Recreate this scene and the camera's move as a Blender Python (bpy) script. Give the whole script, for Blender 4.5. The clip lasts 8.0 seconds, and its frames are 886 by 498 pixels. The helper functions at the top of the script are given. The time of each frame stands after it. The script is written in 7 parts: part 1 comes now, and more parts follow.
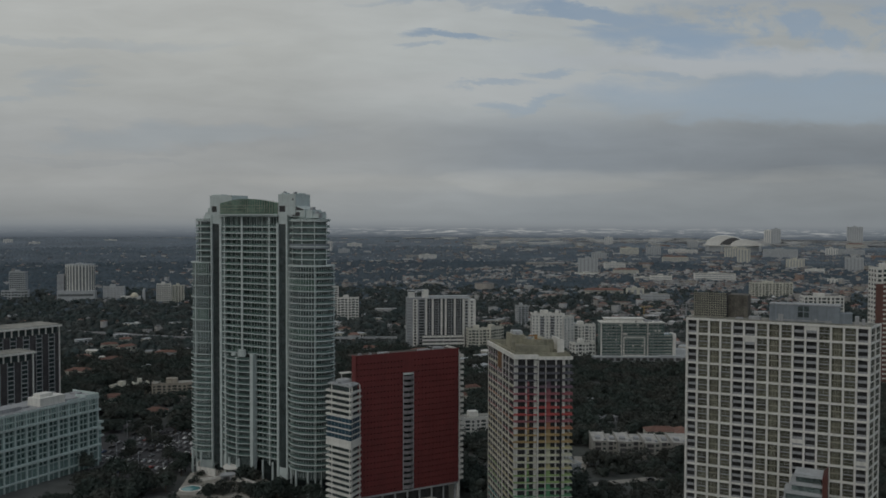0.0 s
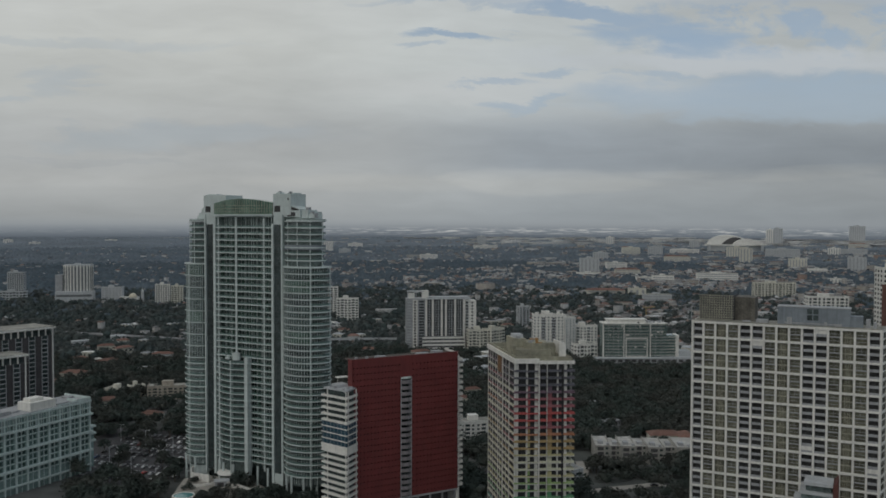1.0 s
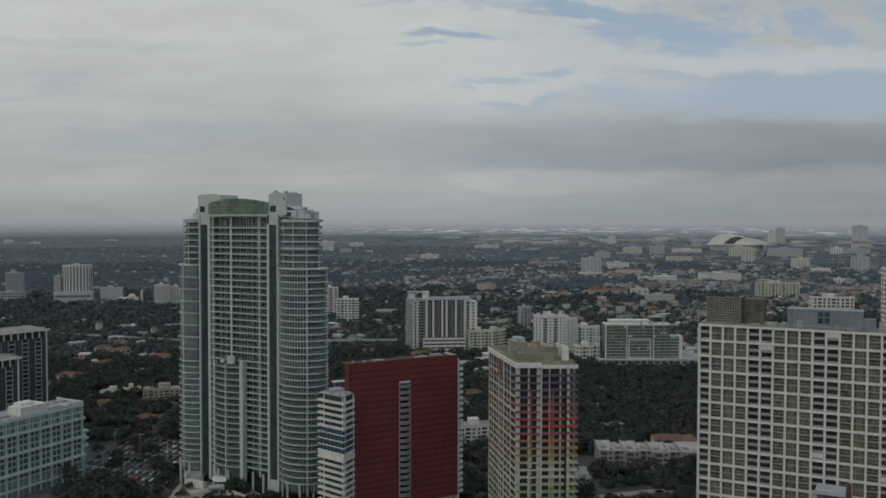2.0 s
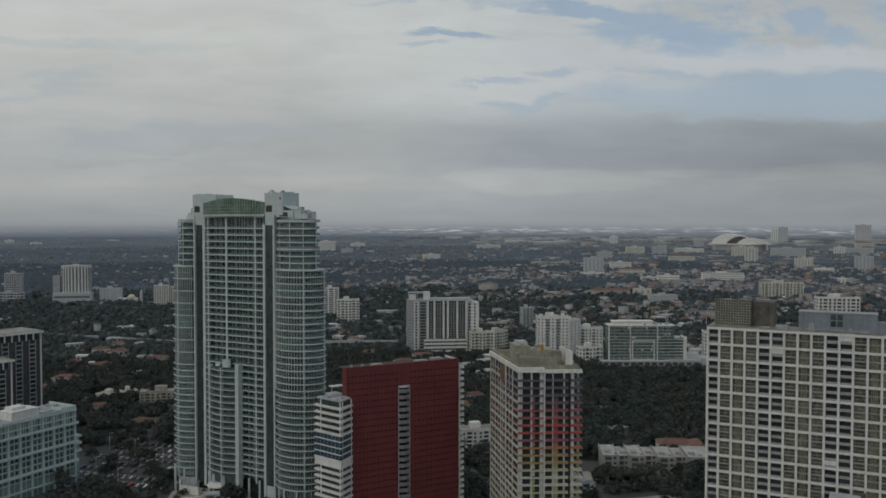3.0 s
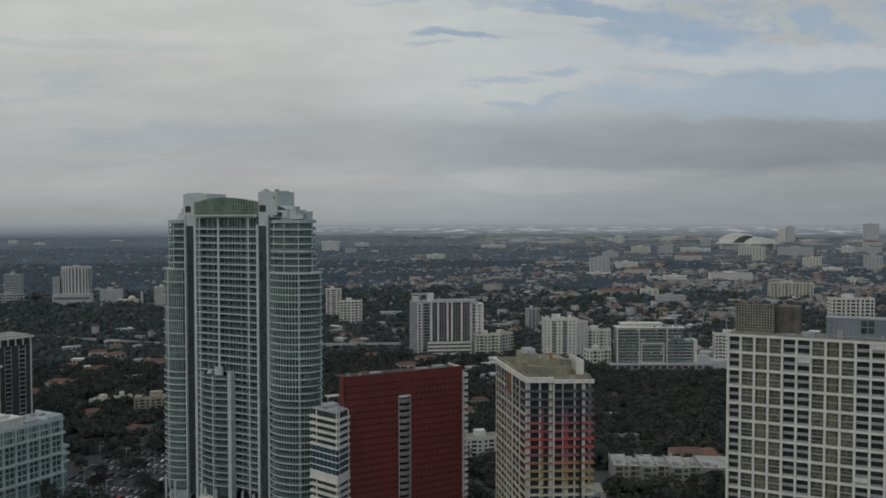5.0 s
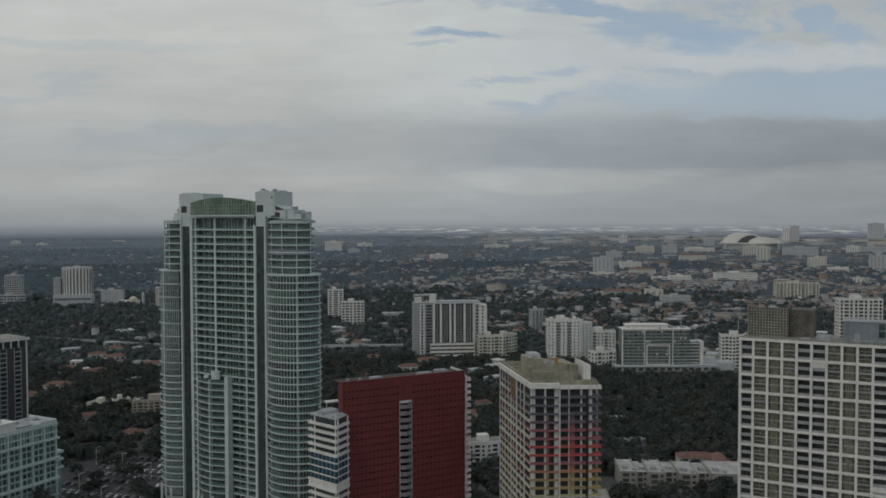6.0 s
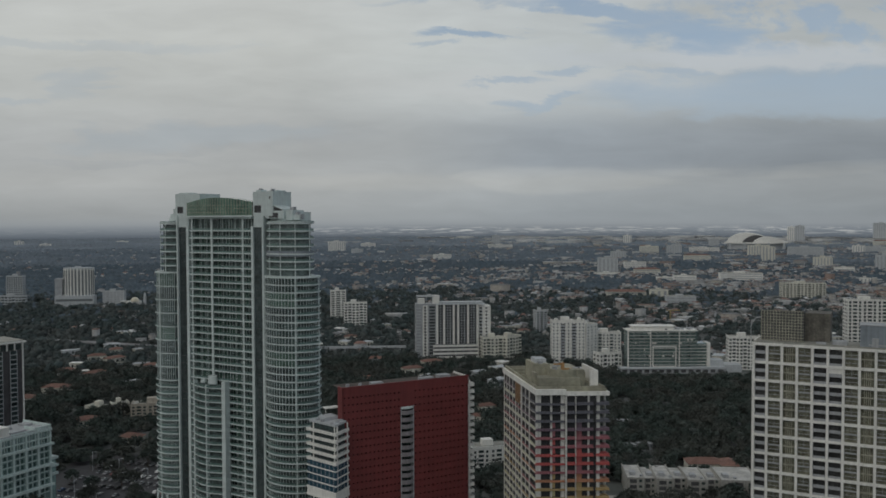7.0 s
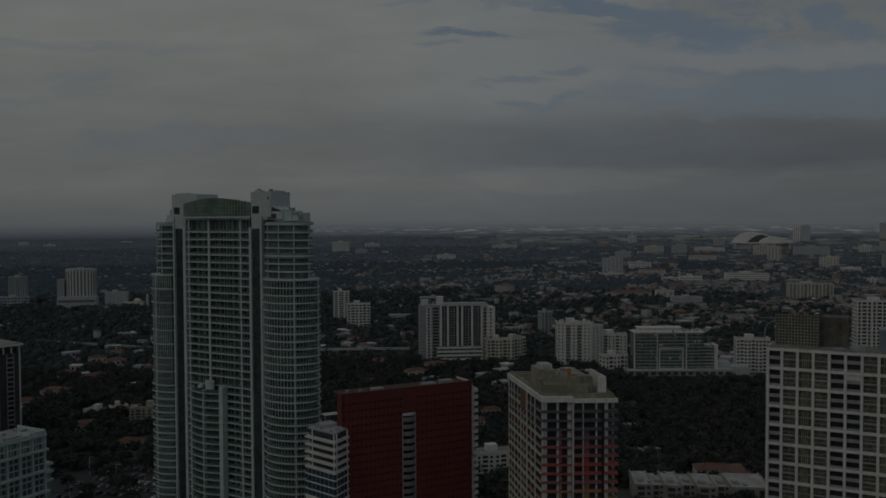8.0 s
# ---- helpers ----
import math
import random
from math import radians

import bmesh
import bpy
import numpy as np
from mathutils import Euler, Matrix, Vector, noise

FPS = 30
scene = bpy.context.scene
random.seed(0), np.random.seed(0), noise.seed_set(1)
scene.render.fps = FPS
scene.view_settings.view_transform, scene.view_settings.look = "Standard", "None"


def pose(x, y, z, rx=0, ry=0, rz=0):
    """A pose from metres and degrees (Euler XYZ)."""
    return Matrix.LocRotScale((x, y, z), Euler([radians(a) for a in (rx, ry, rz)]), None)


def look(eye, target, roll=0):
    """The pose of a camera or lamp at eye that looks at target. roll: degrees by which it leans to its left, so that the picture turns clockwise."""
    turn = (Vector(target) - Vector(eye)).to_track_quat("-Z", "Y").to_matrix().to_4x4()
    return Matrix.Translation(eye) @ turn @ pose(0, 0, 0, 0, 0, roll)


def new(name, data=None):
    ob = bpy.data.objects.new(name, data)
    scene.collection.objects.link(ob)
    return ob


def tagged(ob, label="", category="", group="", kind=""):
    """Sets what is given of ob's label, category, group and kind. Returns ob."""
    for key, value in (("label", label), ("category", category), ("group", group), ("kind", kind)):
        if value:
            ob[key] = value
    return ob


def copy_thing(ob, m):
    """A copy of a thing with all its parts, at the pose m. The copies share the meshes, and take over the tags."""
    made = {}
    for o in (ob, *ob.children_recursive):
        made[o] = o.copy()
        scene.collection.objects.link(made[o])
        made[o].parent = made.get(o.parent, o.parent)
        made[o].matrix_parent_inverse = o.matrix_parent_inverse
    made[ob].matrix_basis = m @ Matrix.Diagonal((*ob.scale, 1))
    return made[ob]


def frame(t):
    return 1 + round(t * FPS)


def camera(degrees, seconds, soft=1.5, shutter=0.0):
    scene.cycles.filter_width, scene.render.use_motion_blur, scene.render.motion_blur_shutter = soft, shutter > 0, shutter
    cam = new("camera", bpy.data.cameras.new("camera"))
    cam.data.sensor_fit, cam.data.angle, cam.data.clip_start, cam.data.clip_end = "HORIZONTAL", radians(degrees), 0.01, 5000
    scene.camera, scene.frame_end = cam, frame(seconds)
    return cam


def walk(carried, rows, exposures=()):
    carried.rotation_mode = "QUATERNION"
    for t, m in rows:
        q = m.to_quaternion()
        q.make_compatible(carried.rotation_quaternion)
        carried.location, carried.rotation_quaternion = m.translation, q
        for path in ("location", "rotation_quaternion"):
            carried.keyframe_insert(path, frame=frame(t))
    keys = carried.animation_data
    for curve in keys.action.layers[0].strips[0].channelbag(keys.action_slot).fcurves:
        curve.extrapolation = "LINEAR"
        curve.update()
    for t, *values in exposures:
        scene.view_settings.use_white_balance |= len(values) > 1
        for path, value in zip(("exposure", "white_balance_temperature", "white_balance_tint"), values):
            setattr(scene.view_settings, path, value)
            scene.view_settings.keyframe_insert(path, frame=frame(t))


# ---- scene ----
# ---- camera and walk ----
cam = camera(55.19, 8.0, soft=1.7)
LIFT = 4.0
ROWS = [
    (0.0, 0.00, 0.00, 140.00, -4.052, -1.767, -0.209),
    (0.5, 1.07, 5.15, 140.19, -4.011, -1.781, -0.186),
    (1.0, 2.04, 10.34, 140.35, -3.967, -1.794, -0.161),
    (1.5, 2.93, 15.55, 140.48, -3.920, -1.805, -0.136),
    (2.0, 3.74, 20.78, 140.58, -3.868, -1.816, -0.110),
    (2.5, 4.49, 26.03, 140.67, -3.811, -1.825, -0.084),
    (3.0, 5.18, 31.29, 140.74, -3.748, -1.833, -0.056),
    (3.5, 5.82, 36.55, 140.79, -3.680, -1.840, -0.029),
    (4.0, 6.42, 41.81, 140.85, -3.604, -1.846, -0.001),
    (4.5, 6.99, 47.07, 140.90, -3.522, -1.851, 0.028),
    (5.0, 7.53, 52.31, 140.96, -3.431, -1.855, 0.058),
    (5.5, 8.07, 57.52, 141.03, -3.332, -1.858, 0.088),
    (6.0, 8.61, 62.72, 141.11, -3.223, -1.859, 0.119),
    (6.5, 9.15, 67.88, 141.22, -3.105, -1.860, 0.150),
    (7.0, 9.71, 73.00, 141.35, -2.976, -1.859, 0.182),
    (7.5, 10.29, 78.09, 141.51, -2.836, -1.857, 0.215),
    (8.0, 10.90, 83.12, 141.71, -2.684, -1.855, 0.248),
]
EXPOSURES = [(0.0, -0.32), (0.15, 0.0), (7.0, 0.0), (7.3, -0.39), (7.6, -0.86), (7.8, -1.30), (8.0, -1.86)]
walk(cam, [(t, pose(x, y, z + LIFT, 90 + pitch, roll, yaw)) for t, x, y, z, yaw, pitch, roll in ROWS], EXPOSURES)


# ---- small tools ----
class Geo:
    """Collects boxes, prisms and sheets into one mesh."""

    def __init__(self):
        self.v, self.f = [], []

    def add(self, verts, faces):
        n = len(self.v)
        self.v += [tuple(p) for p in verts]
        self.f += [tuple(n + i for i in face) for face in faces]
        return self

    def box(self, x0, x1, y0, y1, z0, z1):
        return self.prism([(x0, y0), (x1, y0), (x1, y1), (x0, y1)], z0, z1)

    def prism(self, ring, z0, z1, taper=1.0):
        k = len(ring)
        cx, cy = sum(p[0] for p in ring) / k, sum(p[1] for p in ring) / k
        top = [(cx + (x - cx) * taper, cy + (y - cy) * taper, z1) for x, y in ring]
        faces = [(i, (i + 1) % k, k + (i + 1) % k, k + i) for i in range(k)]
        return self.add([(x, y, z0) for x, y in ring] + top, faces + [tuple(range(k - 1, -1, -1)), tuple(range(k, 2 * k))])

    def tube(self, inner, outer, z0, z1):
        """A ring between two outlines of as many points."""
        k = len(inner)
        v = [(x, y, z) for ring in (inner, outer) for z in (z0, z1) for x, y in ring]
        f = []
        for i in range(k):
            j = (i + 1) % k
            f += [(2 * k + i, 2 * k + j, 3 * k + j, 3 * k + i), (j, i, k + i, k + j), (k + i, 3 * k + i, 3 * k + j, k + j), (i, j, 2 * k + j, 2 * k + i)]
        return self.add(v, f)

    def strip(self, line, z0, z1, thick):
        """An upright sheet of that thickness along an open line of plan points."""
        back = []
        for i, (x, y) in enumerate(line):
            a, b = line[max(i - 1, 0)], line[min(i + 1, len(line) - 1)]
            d = math.hypot(b[0] - a[0], b[1] - a[1]) or 1
            back.append((x - (b[1] - a[1]) / d * thick, y + (b[0] - a[0]) / d * thick))
        return self.prism(list(line) + back[::-1], z0, z1)

    def ball(self, x, y, z, r, flat=1.0, n=10, rings=5, cut=0.0):
        v, f = [], []
        for i in range(rings + 1):
            a = math.pi / 2 - (math.pi / 2 - cut) * i / rings
            v += [(x + r * math.cos(a) * math.cos(2 * math.pi * j / n), y + r * math.cos(a) * math.sin(2 * math.pi * j / n), z + r * flat * math.sin(a)) for j in range(n)]
        for i in range(rings):
            f += [(i * n + j, (i + 1) * n + j, (i + 1) * n + (j + 1) % n, i * n + (j + 1) % n) for j in range(n)]
        return self.add(v, f)

    def mesh(self, name):
        me = bpy.data.meshes.new(name)
        me.from_pydata(self.v, [], self.f)
        return me


def part(name, geo, material, parent, label="", at=None):
    """Links a Geo or a mesh as one mesh object under a thing or a part."""
    me = geo.mesh(name) if isinstance(geo, Geo) else geo
    if not me.materials:
        me.materials.append(material)
    ob = new(name, me)
    ob.parent = parent
    if at is not None:
        ob.matrix_basis = at if isinstance(at, Matrix) else Matrix.Translation(at)
    return tagged(ob, label)


def thing(name, x, y, z=0.0, turn=0.0, label="", category="", group="", kind=""):
    ob = new(name)
    ob.matrix_basis = pose(x, y, z, 0, 0, turn)
    return tagged(ob, label, category, group, kind)


def solo(name, geo, material, label="", category="", group="", kind="", at=None):
    ob = part(name, geo, material, None, label, at)
    return tagged(ob, "", category, group, kind)


def oval(cx, cy, a, b, n=32, a0=0.0, a1=360.0):
    full = abs(a1 - a0) >= 360
    return [(cx + a * math.cos(radians(a0 + (a1 - a0) * i / (n if full else n - 1))), cy + b * math.sin(radians(a0 + (a1 - a0) * i / (n if full else n - 1)))) for i in range(n)]


# ---- sky and sun ----
world = bpy.data.worlds.new("overcast_sky")
scene.world = world
world.use_nodes = True
wn, wl = world.node_tree.nodes, world.node_tree.links
wn.clear()


def wnode(kind, **values):
    nd = wn.new(kind)
    for key, value in values.items():
        if key.startswith("i_"):
            nd.inputs[key[2:].replace("_", " ")].default_value = value
    return nd


def wmath(op, a, b=None, clamp=False):
    nd = wn.new("ShaderNodeMath")
    nd.operation, nd.use_clamp = op, clamp
    for i, s in enumerate((a, b)):
        if s is None:
            continue
        if isinstance(s, (int, float)):
            nd.inputs[i].default_value = s
        else:
            wl.new(s, nd.inputs[i])
    return nd.outputs[0]


def wramp(value, stops):
    nd = wn.new("ShaderNodeValToRGB")
    wl.new(value, nd.inputs[0])
    el = nd.color_ramp.elements
    while len(el) < len(stops):
        el.new(0.5)
    for e, (p, c) in zip(el, stops):
        e.position, e.color = p, (c if isinstance(c, tuple) else (c, c, c)) + (1,)
    return nd.outputs[0]


def wmix(fac, a, b, blend="MIX"):
    nd = wn.new("ShaderNodeMix")
    nd.data_type, nd.blend_type = "RGBA", blend
    for i, s in ((0, fac), (6, a), (7, b)):
        if isinstance(s, (int, float)):
            nd.inputs[i].default_value = s
        elif isinstance(s, tuple):
            nd.inputs[i].default_value = s + (1,)
        else:
            wl.new(s, nd.inputs[i])
    return nd.outputs[2]


coord = wn.new("ShaderNodeTexCoord")
split = wn.new("ShaderNodeSeparateXYZ")
wl.new(coord.outputs["Generated"], split.inputs[0])
dx, dy, dz = split.outputs
up = wmath("MAXIMUM", dz, 0.0)
ahead = wmath("MAXIMUM", wmath("ABSOLUTE", dy), 0.25)
side, rise = wmath("DIVIDE", dx, ahead), wmath("DIVIDE", up, ahead)
sheet = wn.new("ShaderNodeCombineXYZ")
wl.new(side, sheet.inputs[0]), wl.new(rise, sheet.inputs[1])


def wnoise(scale, stretch, detail, rough, offset=(0, 0, 0), distortion=0.0):
    m = wn.new("ShaderNodeMapping")
    m.inputs["Scale"].default_value, m.inputs["Location"].default_value = stretch, offset
    wl.new(sheet.outputs[0], m.inputs[0])
    nd = wnode("ShaderNodeTexNoise", i_Scale=scale, i_Detail=detail, i_Roughness=rough, i_Distortion=distortion)
    wl.new(m.outputs[0], nd.inputs["Vector"])
    return nd.outputs["Fac"]


broad = wnoise(2.6, (1, 3.4, 1), 4, 0.5, (3.1, 0.7, 0), 0.35)
wisps = wnoise(5.0, (1, 5.5, 1), 7, 0.58, (1.4, 2.2, 0), 0.7)
veil = wnoise(9.0, (1, 4.5, 1), 6, 0.55, (7.7, 4.1, 0), 0.4)
sky = wn.new("ShaderNodeTexSky")
sky.sky_type, sky.sun_disc, sky.sun_elevation, sky.sun_rotation = "NISHITA", False, radians(46), radians(215)
blue = wmix(0.62, wmix(1.0, sky.outputs[0], (0.085, 0.085, 0.085), "MULTIPLY"), (0.315, 0.385, 0.455))
# the overcast: paler with height, a slate bank low down and towards the right
level = wramp(rise, [(0.0, (0.295, 0.318, 0.332)), (0.02, (0.345, 0.367, 0.377)), (0.05, (0.378, 0.396, 0.400)), (0.10, (0.402, 0.422, 0.427)), (0.15, (0.46, 0.485, 0.485)), (0.2, (0.495, 0.52, 0.515)), (0.28, (0.51, 0.535, 0.535)), (0.5, (0.41, 0.43, 0.44)), (1.0, (0.36, 0.38, 0.40))])
fray = wnoise(7.0, (1, 3.6, 1), 8, 0.62, (2.7, 5.9, 0), 0.45)
puffs = wnoise(15.0, (1, 2.0, 1), 8, 0.6, (5.2, 1.3, 0), 0.3)
wobble = wmath("ADD", rise, wmath("MULTIPLY", wmath("SUBTRACT", broad, 0.5), 0.022))
torn_side = wmath("ADD", side, wmath("MULTIPLY", wmath("SUBTRACT", wisps, 0.5), 0.26))
torn_rise = wmath("ADD", rise, wmath("ADD", wmath("MULTIPLY", wmath("SUBTRACT", fray, 0.5), 0.052), wmath("MULTIPLY", wmath("SUBTRACT", puffs, 0.5), 0.024)))


def patch(s0, r0, a, b, tilt=0.0, soft=1.0, amount=1.0, calm=False):
    """A frayed oval patch of sky: its middle, half width and half height, lean, softness and strength."""
    u = wmath("SUBTRACT", torn_side, s0)
    v = wmath("SUBTRACT", wmath("SUBTRACT", wobble if calm else torn_rise, r0), wmath("MULTIPLY", u, tilt))
    d = wmath("ADD", wmath("POWER", wmath("ABSOLUTE", wmath("DIVIDE", u, a)), 2.0), wmath("POWER", wmath("ABSOLUTE", wmath("DIVIDE", v, b)), 2.0))
    nd = wn.new("ShaderNodeMapRange")
    nd.interpolation_type = "SMOOTHSTEP"
    for key, value in zip(("From Min", "From Max", "To Min", "To Max"), (1.0 + 0.7 * soft, 1.0 - 0.9 * soft, 0.0, amount)):
        nd.inputs[key].default_value = value
    wl.new(d, nd.inputs["Value"])
    return nd.outputs[0]


def most(*values):
    out = values[0]
    for value in values[1:]:
        out = wmath("MAXIMUM", out, value, True)
    return out


bank = wmath("MULTIPLY", wramp(wmath("ADD", wobble, wmath("MULTIPLY", wmath("SUBTRACT", fray, 0.5), 0.016)), [(0.050, 0.0), (0.068, 1.0), (0.108, 0.85), (0.146, 0.0)]), wramp(side, [(0.0, 0.2), (0.16, 1.0)]))
bank = most(bank, patch(-0.22, 0.098, 0.22, 0.020, 0.03, 0.9, 0.45), patch(-0.34, 0.069, 0.13, 0.005, 0.0, 1.0, 0.4))
cloud = wmix(bank, level, wmix(1.0, level, (0.80, 0.832, 0.882), "MULTIPLY"))
cloud = wmix(1.0, cloud, wramp(broad, [(0.3, 0.93), (0.7, 1.07)]), "MULTIPLY")
cloud = wmix(1.0, cloud, wramp(side, [(0.05, 0.985), (0.5, 0.79)]), "MULTIPLY")
cloud = wmix(1.0, cloud, wramp(veil, [(0.3, 0.945), (0.7, 1.05)]), "MULTIPLY")
# cream lobes of cloud under the bank, flat below
lobes = most(patch(0.195, 0.049, 0.115, 0.0165, 0.0, 0.6, 0.75, True), patch(0.33, 0.058, 0.06, 0.005, 0.03, 0.8, 0.55, True), patch(0.53, 0.060, 0.12, 0.009, 0.05, 0.7, 0.65, True), patch(0.0, 0.046, 0.12, 0.010, 0.0, 1.0, 0.45, True))
cloud = wmix(lobes, cloud, wmix(1.0, cloud, (1.17, 1.14, 1.10), "MULTIPLY"))
# a bright roll of cloud above the clear lane
cloud = wmix(patch(0.46, 0.196, 0.30, 0.020, 0.0, 1.0, 0.8), cloud, (0.485, 0.51, 0.53))
cloud = wmix(patch(0.16, 0.162, 0.22, 0.018, 0.0, 1.0, 0.5), cloud, (0.515, 0.53, 0.53))
# gaps of blue: a clear lane above the bank, slits, and a torn reach higher up
lane = patch(0.52, 0.153, 0.30, 0.027, 0.02, 0.9, 0.85)
slits = most(patch(0.088, 0.221, 0.066, 0.0065, 0.0, 0.8, 0.95), patch(0.055, 0.204, 0.035, 0.004, 0.0, 1.0, 0.5), patch(0.195, 0.179, 0.028, 0.0045, 0.12, 1.0, 0.7), patch(0.122, 0.166, 0.050, 0.004, 0.0, 1.0, 0.65), patch(0.155, 0.144, 0.045, 0.006, 0.0, 1.0, 0.8), patch(0.33, 0.1755, 0.06, 0.005, 0.0, 1.0, 0.6))
slits = most(slits, patch(-0.36, 0.158, 0.03, 0.016, 0.0, 1.0, 0.35), patch(-0.44, 0.137, 0.07, 0.005, 0.0, 1.0, 0.4), patch(-0.25, 0.1, 0.16, 0.014, 0.05, 1.0, 0.35), patch(-0.36, 0.205, 0.18, 0.006, 0.0, 1.0, 0.25))
reach = most(patch(0.335, 0.225, 0.085, 0.022, -0.05, 0.9, 1.0), patch(0.245, 0.247, 0.10, 0.009, -0.06, 0.9, 0.95), patch(0.08, 0.262, 0.10, 0.006, 0.0, 1.0, 0.5), patch(0.16, 0.254, 0.05, 0.006, 0.0, 1.0, 0.6))
cells = wmath("MULTIPLY", wramp(puffs, [(0.40, 1.0), (0.52, 0.0)]), patch(0.50, 0.238, 0.24, 0.036, 0.0, 1.0, 0.85))
high = wmath("MULTIPLY", wramp(wmath("ADD", wmath("MULTIPLY", wisps, 0.62), wmath("MULTIPLY", puffs, 0.38)), [(0.43, 0.7), (0.54, 0.0)]), wmath("MULTIPLY", wramp(rise, [(0.252, 0.0), (0.29, 1.0)]), wramp(side, [(-0.1, 0.0), (0.25, 1.0)])))
gap = wmath("MULTIPLY", most(lane, slits, reach, cells, high), wramp(fray, [(0.3, 1.0), (0.75, 0.78)]))
clear_air = wmix(wramp(rise, [(0.14, 0.0), (0.22, 1.0)]), wmix(0.4, blue, (0.37, 0.41, 0.455)), wmix(0.05, blue, (0.42, 0.46, 0.51)))
colour = wmix(1.0, wmix(gap, cloud, clear_air), wramp(wmath("ADD", side, 0.5), [(0.35, (1.0, 0.985, 0.965)), (0.7, (0.955, 0.978, 1.0))]), "MULTIPLY")
back = wnode("ShaderNodeBackground", i_Strength=1.045)
wl.new(colour, back.inputs[0])
wout = wn.new("ShaderNodeOutputWorld")
wl.new(back.outputs[0], wout.inputs[0])

sun = new("sun", bpy.data.lights.new("sun", "SUN"))
sun.data.energy, sun.data.angle, sun.data.color = 0.35, radians(20), (1.0, 0.96, 0.9)
sun.matrix_basis = look((-60, -70, 105), (0, 0, 0))


# ---- materials ----
def surface(name, colour, rough=0.7, metal=0.0, vary=0.12, size=3.0, grain=0.35, streak=0.0, bump=0.0, each=0.0, other=None, spec=0.5):
    """A procedural surface: colour with broad and fine variation, rain streaks, relief and a change from piece to piece."""
    m = bpy.data.materials.new(name)
    m.use_nodes = True
    n, l = m.node_tree.nodes, m.node_tree.links
    bsdf = n["Principled BSDF"]
    bsdf.inputs["Roughness"].default_value, bsdf.inputs["Metallic"].default_value = rough, metal
    bsdf.inputs["Specular IOR Level"].default_value = spec
    geo = n.new("ShaderNodeNewGeometry")

    def noise_at(scale, stretch=(1, 1, 1), detail=4):
        mp = n.new("ShaderNodeMapping")
        mp.inputs["Scale"].default_value = stretch
        l.new(geo.outputs["Position"], mp.inputs[0])
        t = n.new("ShaderNodeTexNoise")
        t.inputs["Scale"].default_value, t.inputs["Detail"].default_value = scale, detail
        l.new(mp.outputs[0], t.inputs["Vector"])
        return t.outputs["Fac"]

    def blend(fac, a, b, mode="MIX"):
        x = n.new("ShaderNodeMix")
        x.data_type, x.blend_type = "RGBA", mode
        for i, s in ((0, fac), (6, a), (7, b)):
            if isinstance(s, (int, float)):
                x.inputs[i].default_value = s
            elif isinstance(s, tuple):
                x.inputs[i].default_value = s[:3] + (1,)
            else:
                l.new(s, x.inputs[i])
        return x.outputs[2]

    def ramp(fac, lo, hi, a, b):
        r = n.new("ShaderNodeMapRange")
        for key, value in zip(("From Min", "From Max", "To Min", "To Max"), (lo, hi, a, b)):
            r.inputs[key].default_value = value
        l.new(fac, r.inputs["Value"])
        return r.outputs[0]

    def grey(value):
        c = n.new("ShaderNodeCombineColor")
        for i in range(3):
            l.new(value, c.inputs[i])
        return c.outputs[0]

    base = colour
    if other:
        base = blend(ramp(noise_at(1 / (size * 3)), 0.42, 0.58, 0, 1), colour, other)
    base = blend(1.0, base, grey(ramp(noise_at(1 / size), 0.3, 0.7, 1 - vary, 1 + vary)), "MULTIPLY")
    base = blend(1.0, base, grey(ramp(noise_at(4 / size, detail=6), 0.3, 0.7, 1 - vary * grain * 2, 1 + vary * grain * 2)), "MULTIPLY")
    if streak:
        base = blend(1.0, base, grey(ramp(noise_at(1.3, (1, 1, 0.06), 5), 0.45, 0.72, 1.0, 1 - streak)), "MULTIPLY")
    if each:
        info = n.new("ShaderNodeObjectInfo")
        isle = n.new("ShaderNodeNewGeometry")
        base = blend(1.0, base, grey(ramp(info.outputs["Random"], 0, 1, 1 - each, 1 + each)), "MULTIPLY")
        base = blend(1.0, base, grey(ramp(isle.outputs["Random Per Island"], 0, 1, 1 - each, 1 + each)), "MULTIPLY")
    l.new(base, bsdf.inputs["Base Color"])
    l.new(ramp(noise_at(2 / size), 0.3, 0.7, max(rough - 0.08, 0.02), min(rough + 0.08, 1)), bsdf.inputs["Roughness"])
    if bump:
        b = n.new("ShaderNodeBump")
        b.inputs["Strength"].default_value, b.inputs["Distance"].default_value = 0.6, bump
        l.new(noise_at(6 / size, detail=5), b.inputs["Height"])
        l.new(b.outputs[0], bsdf.inputs["Normal"])
    return m


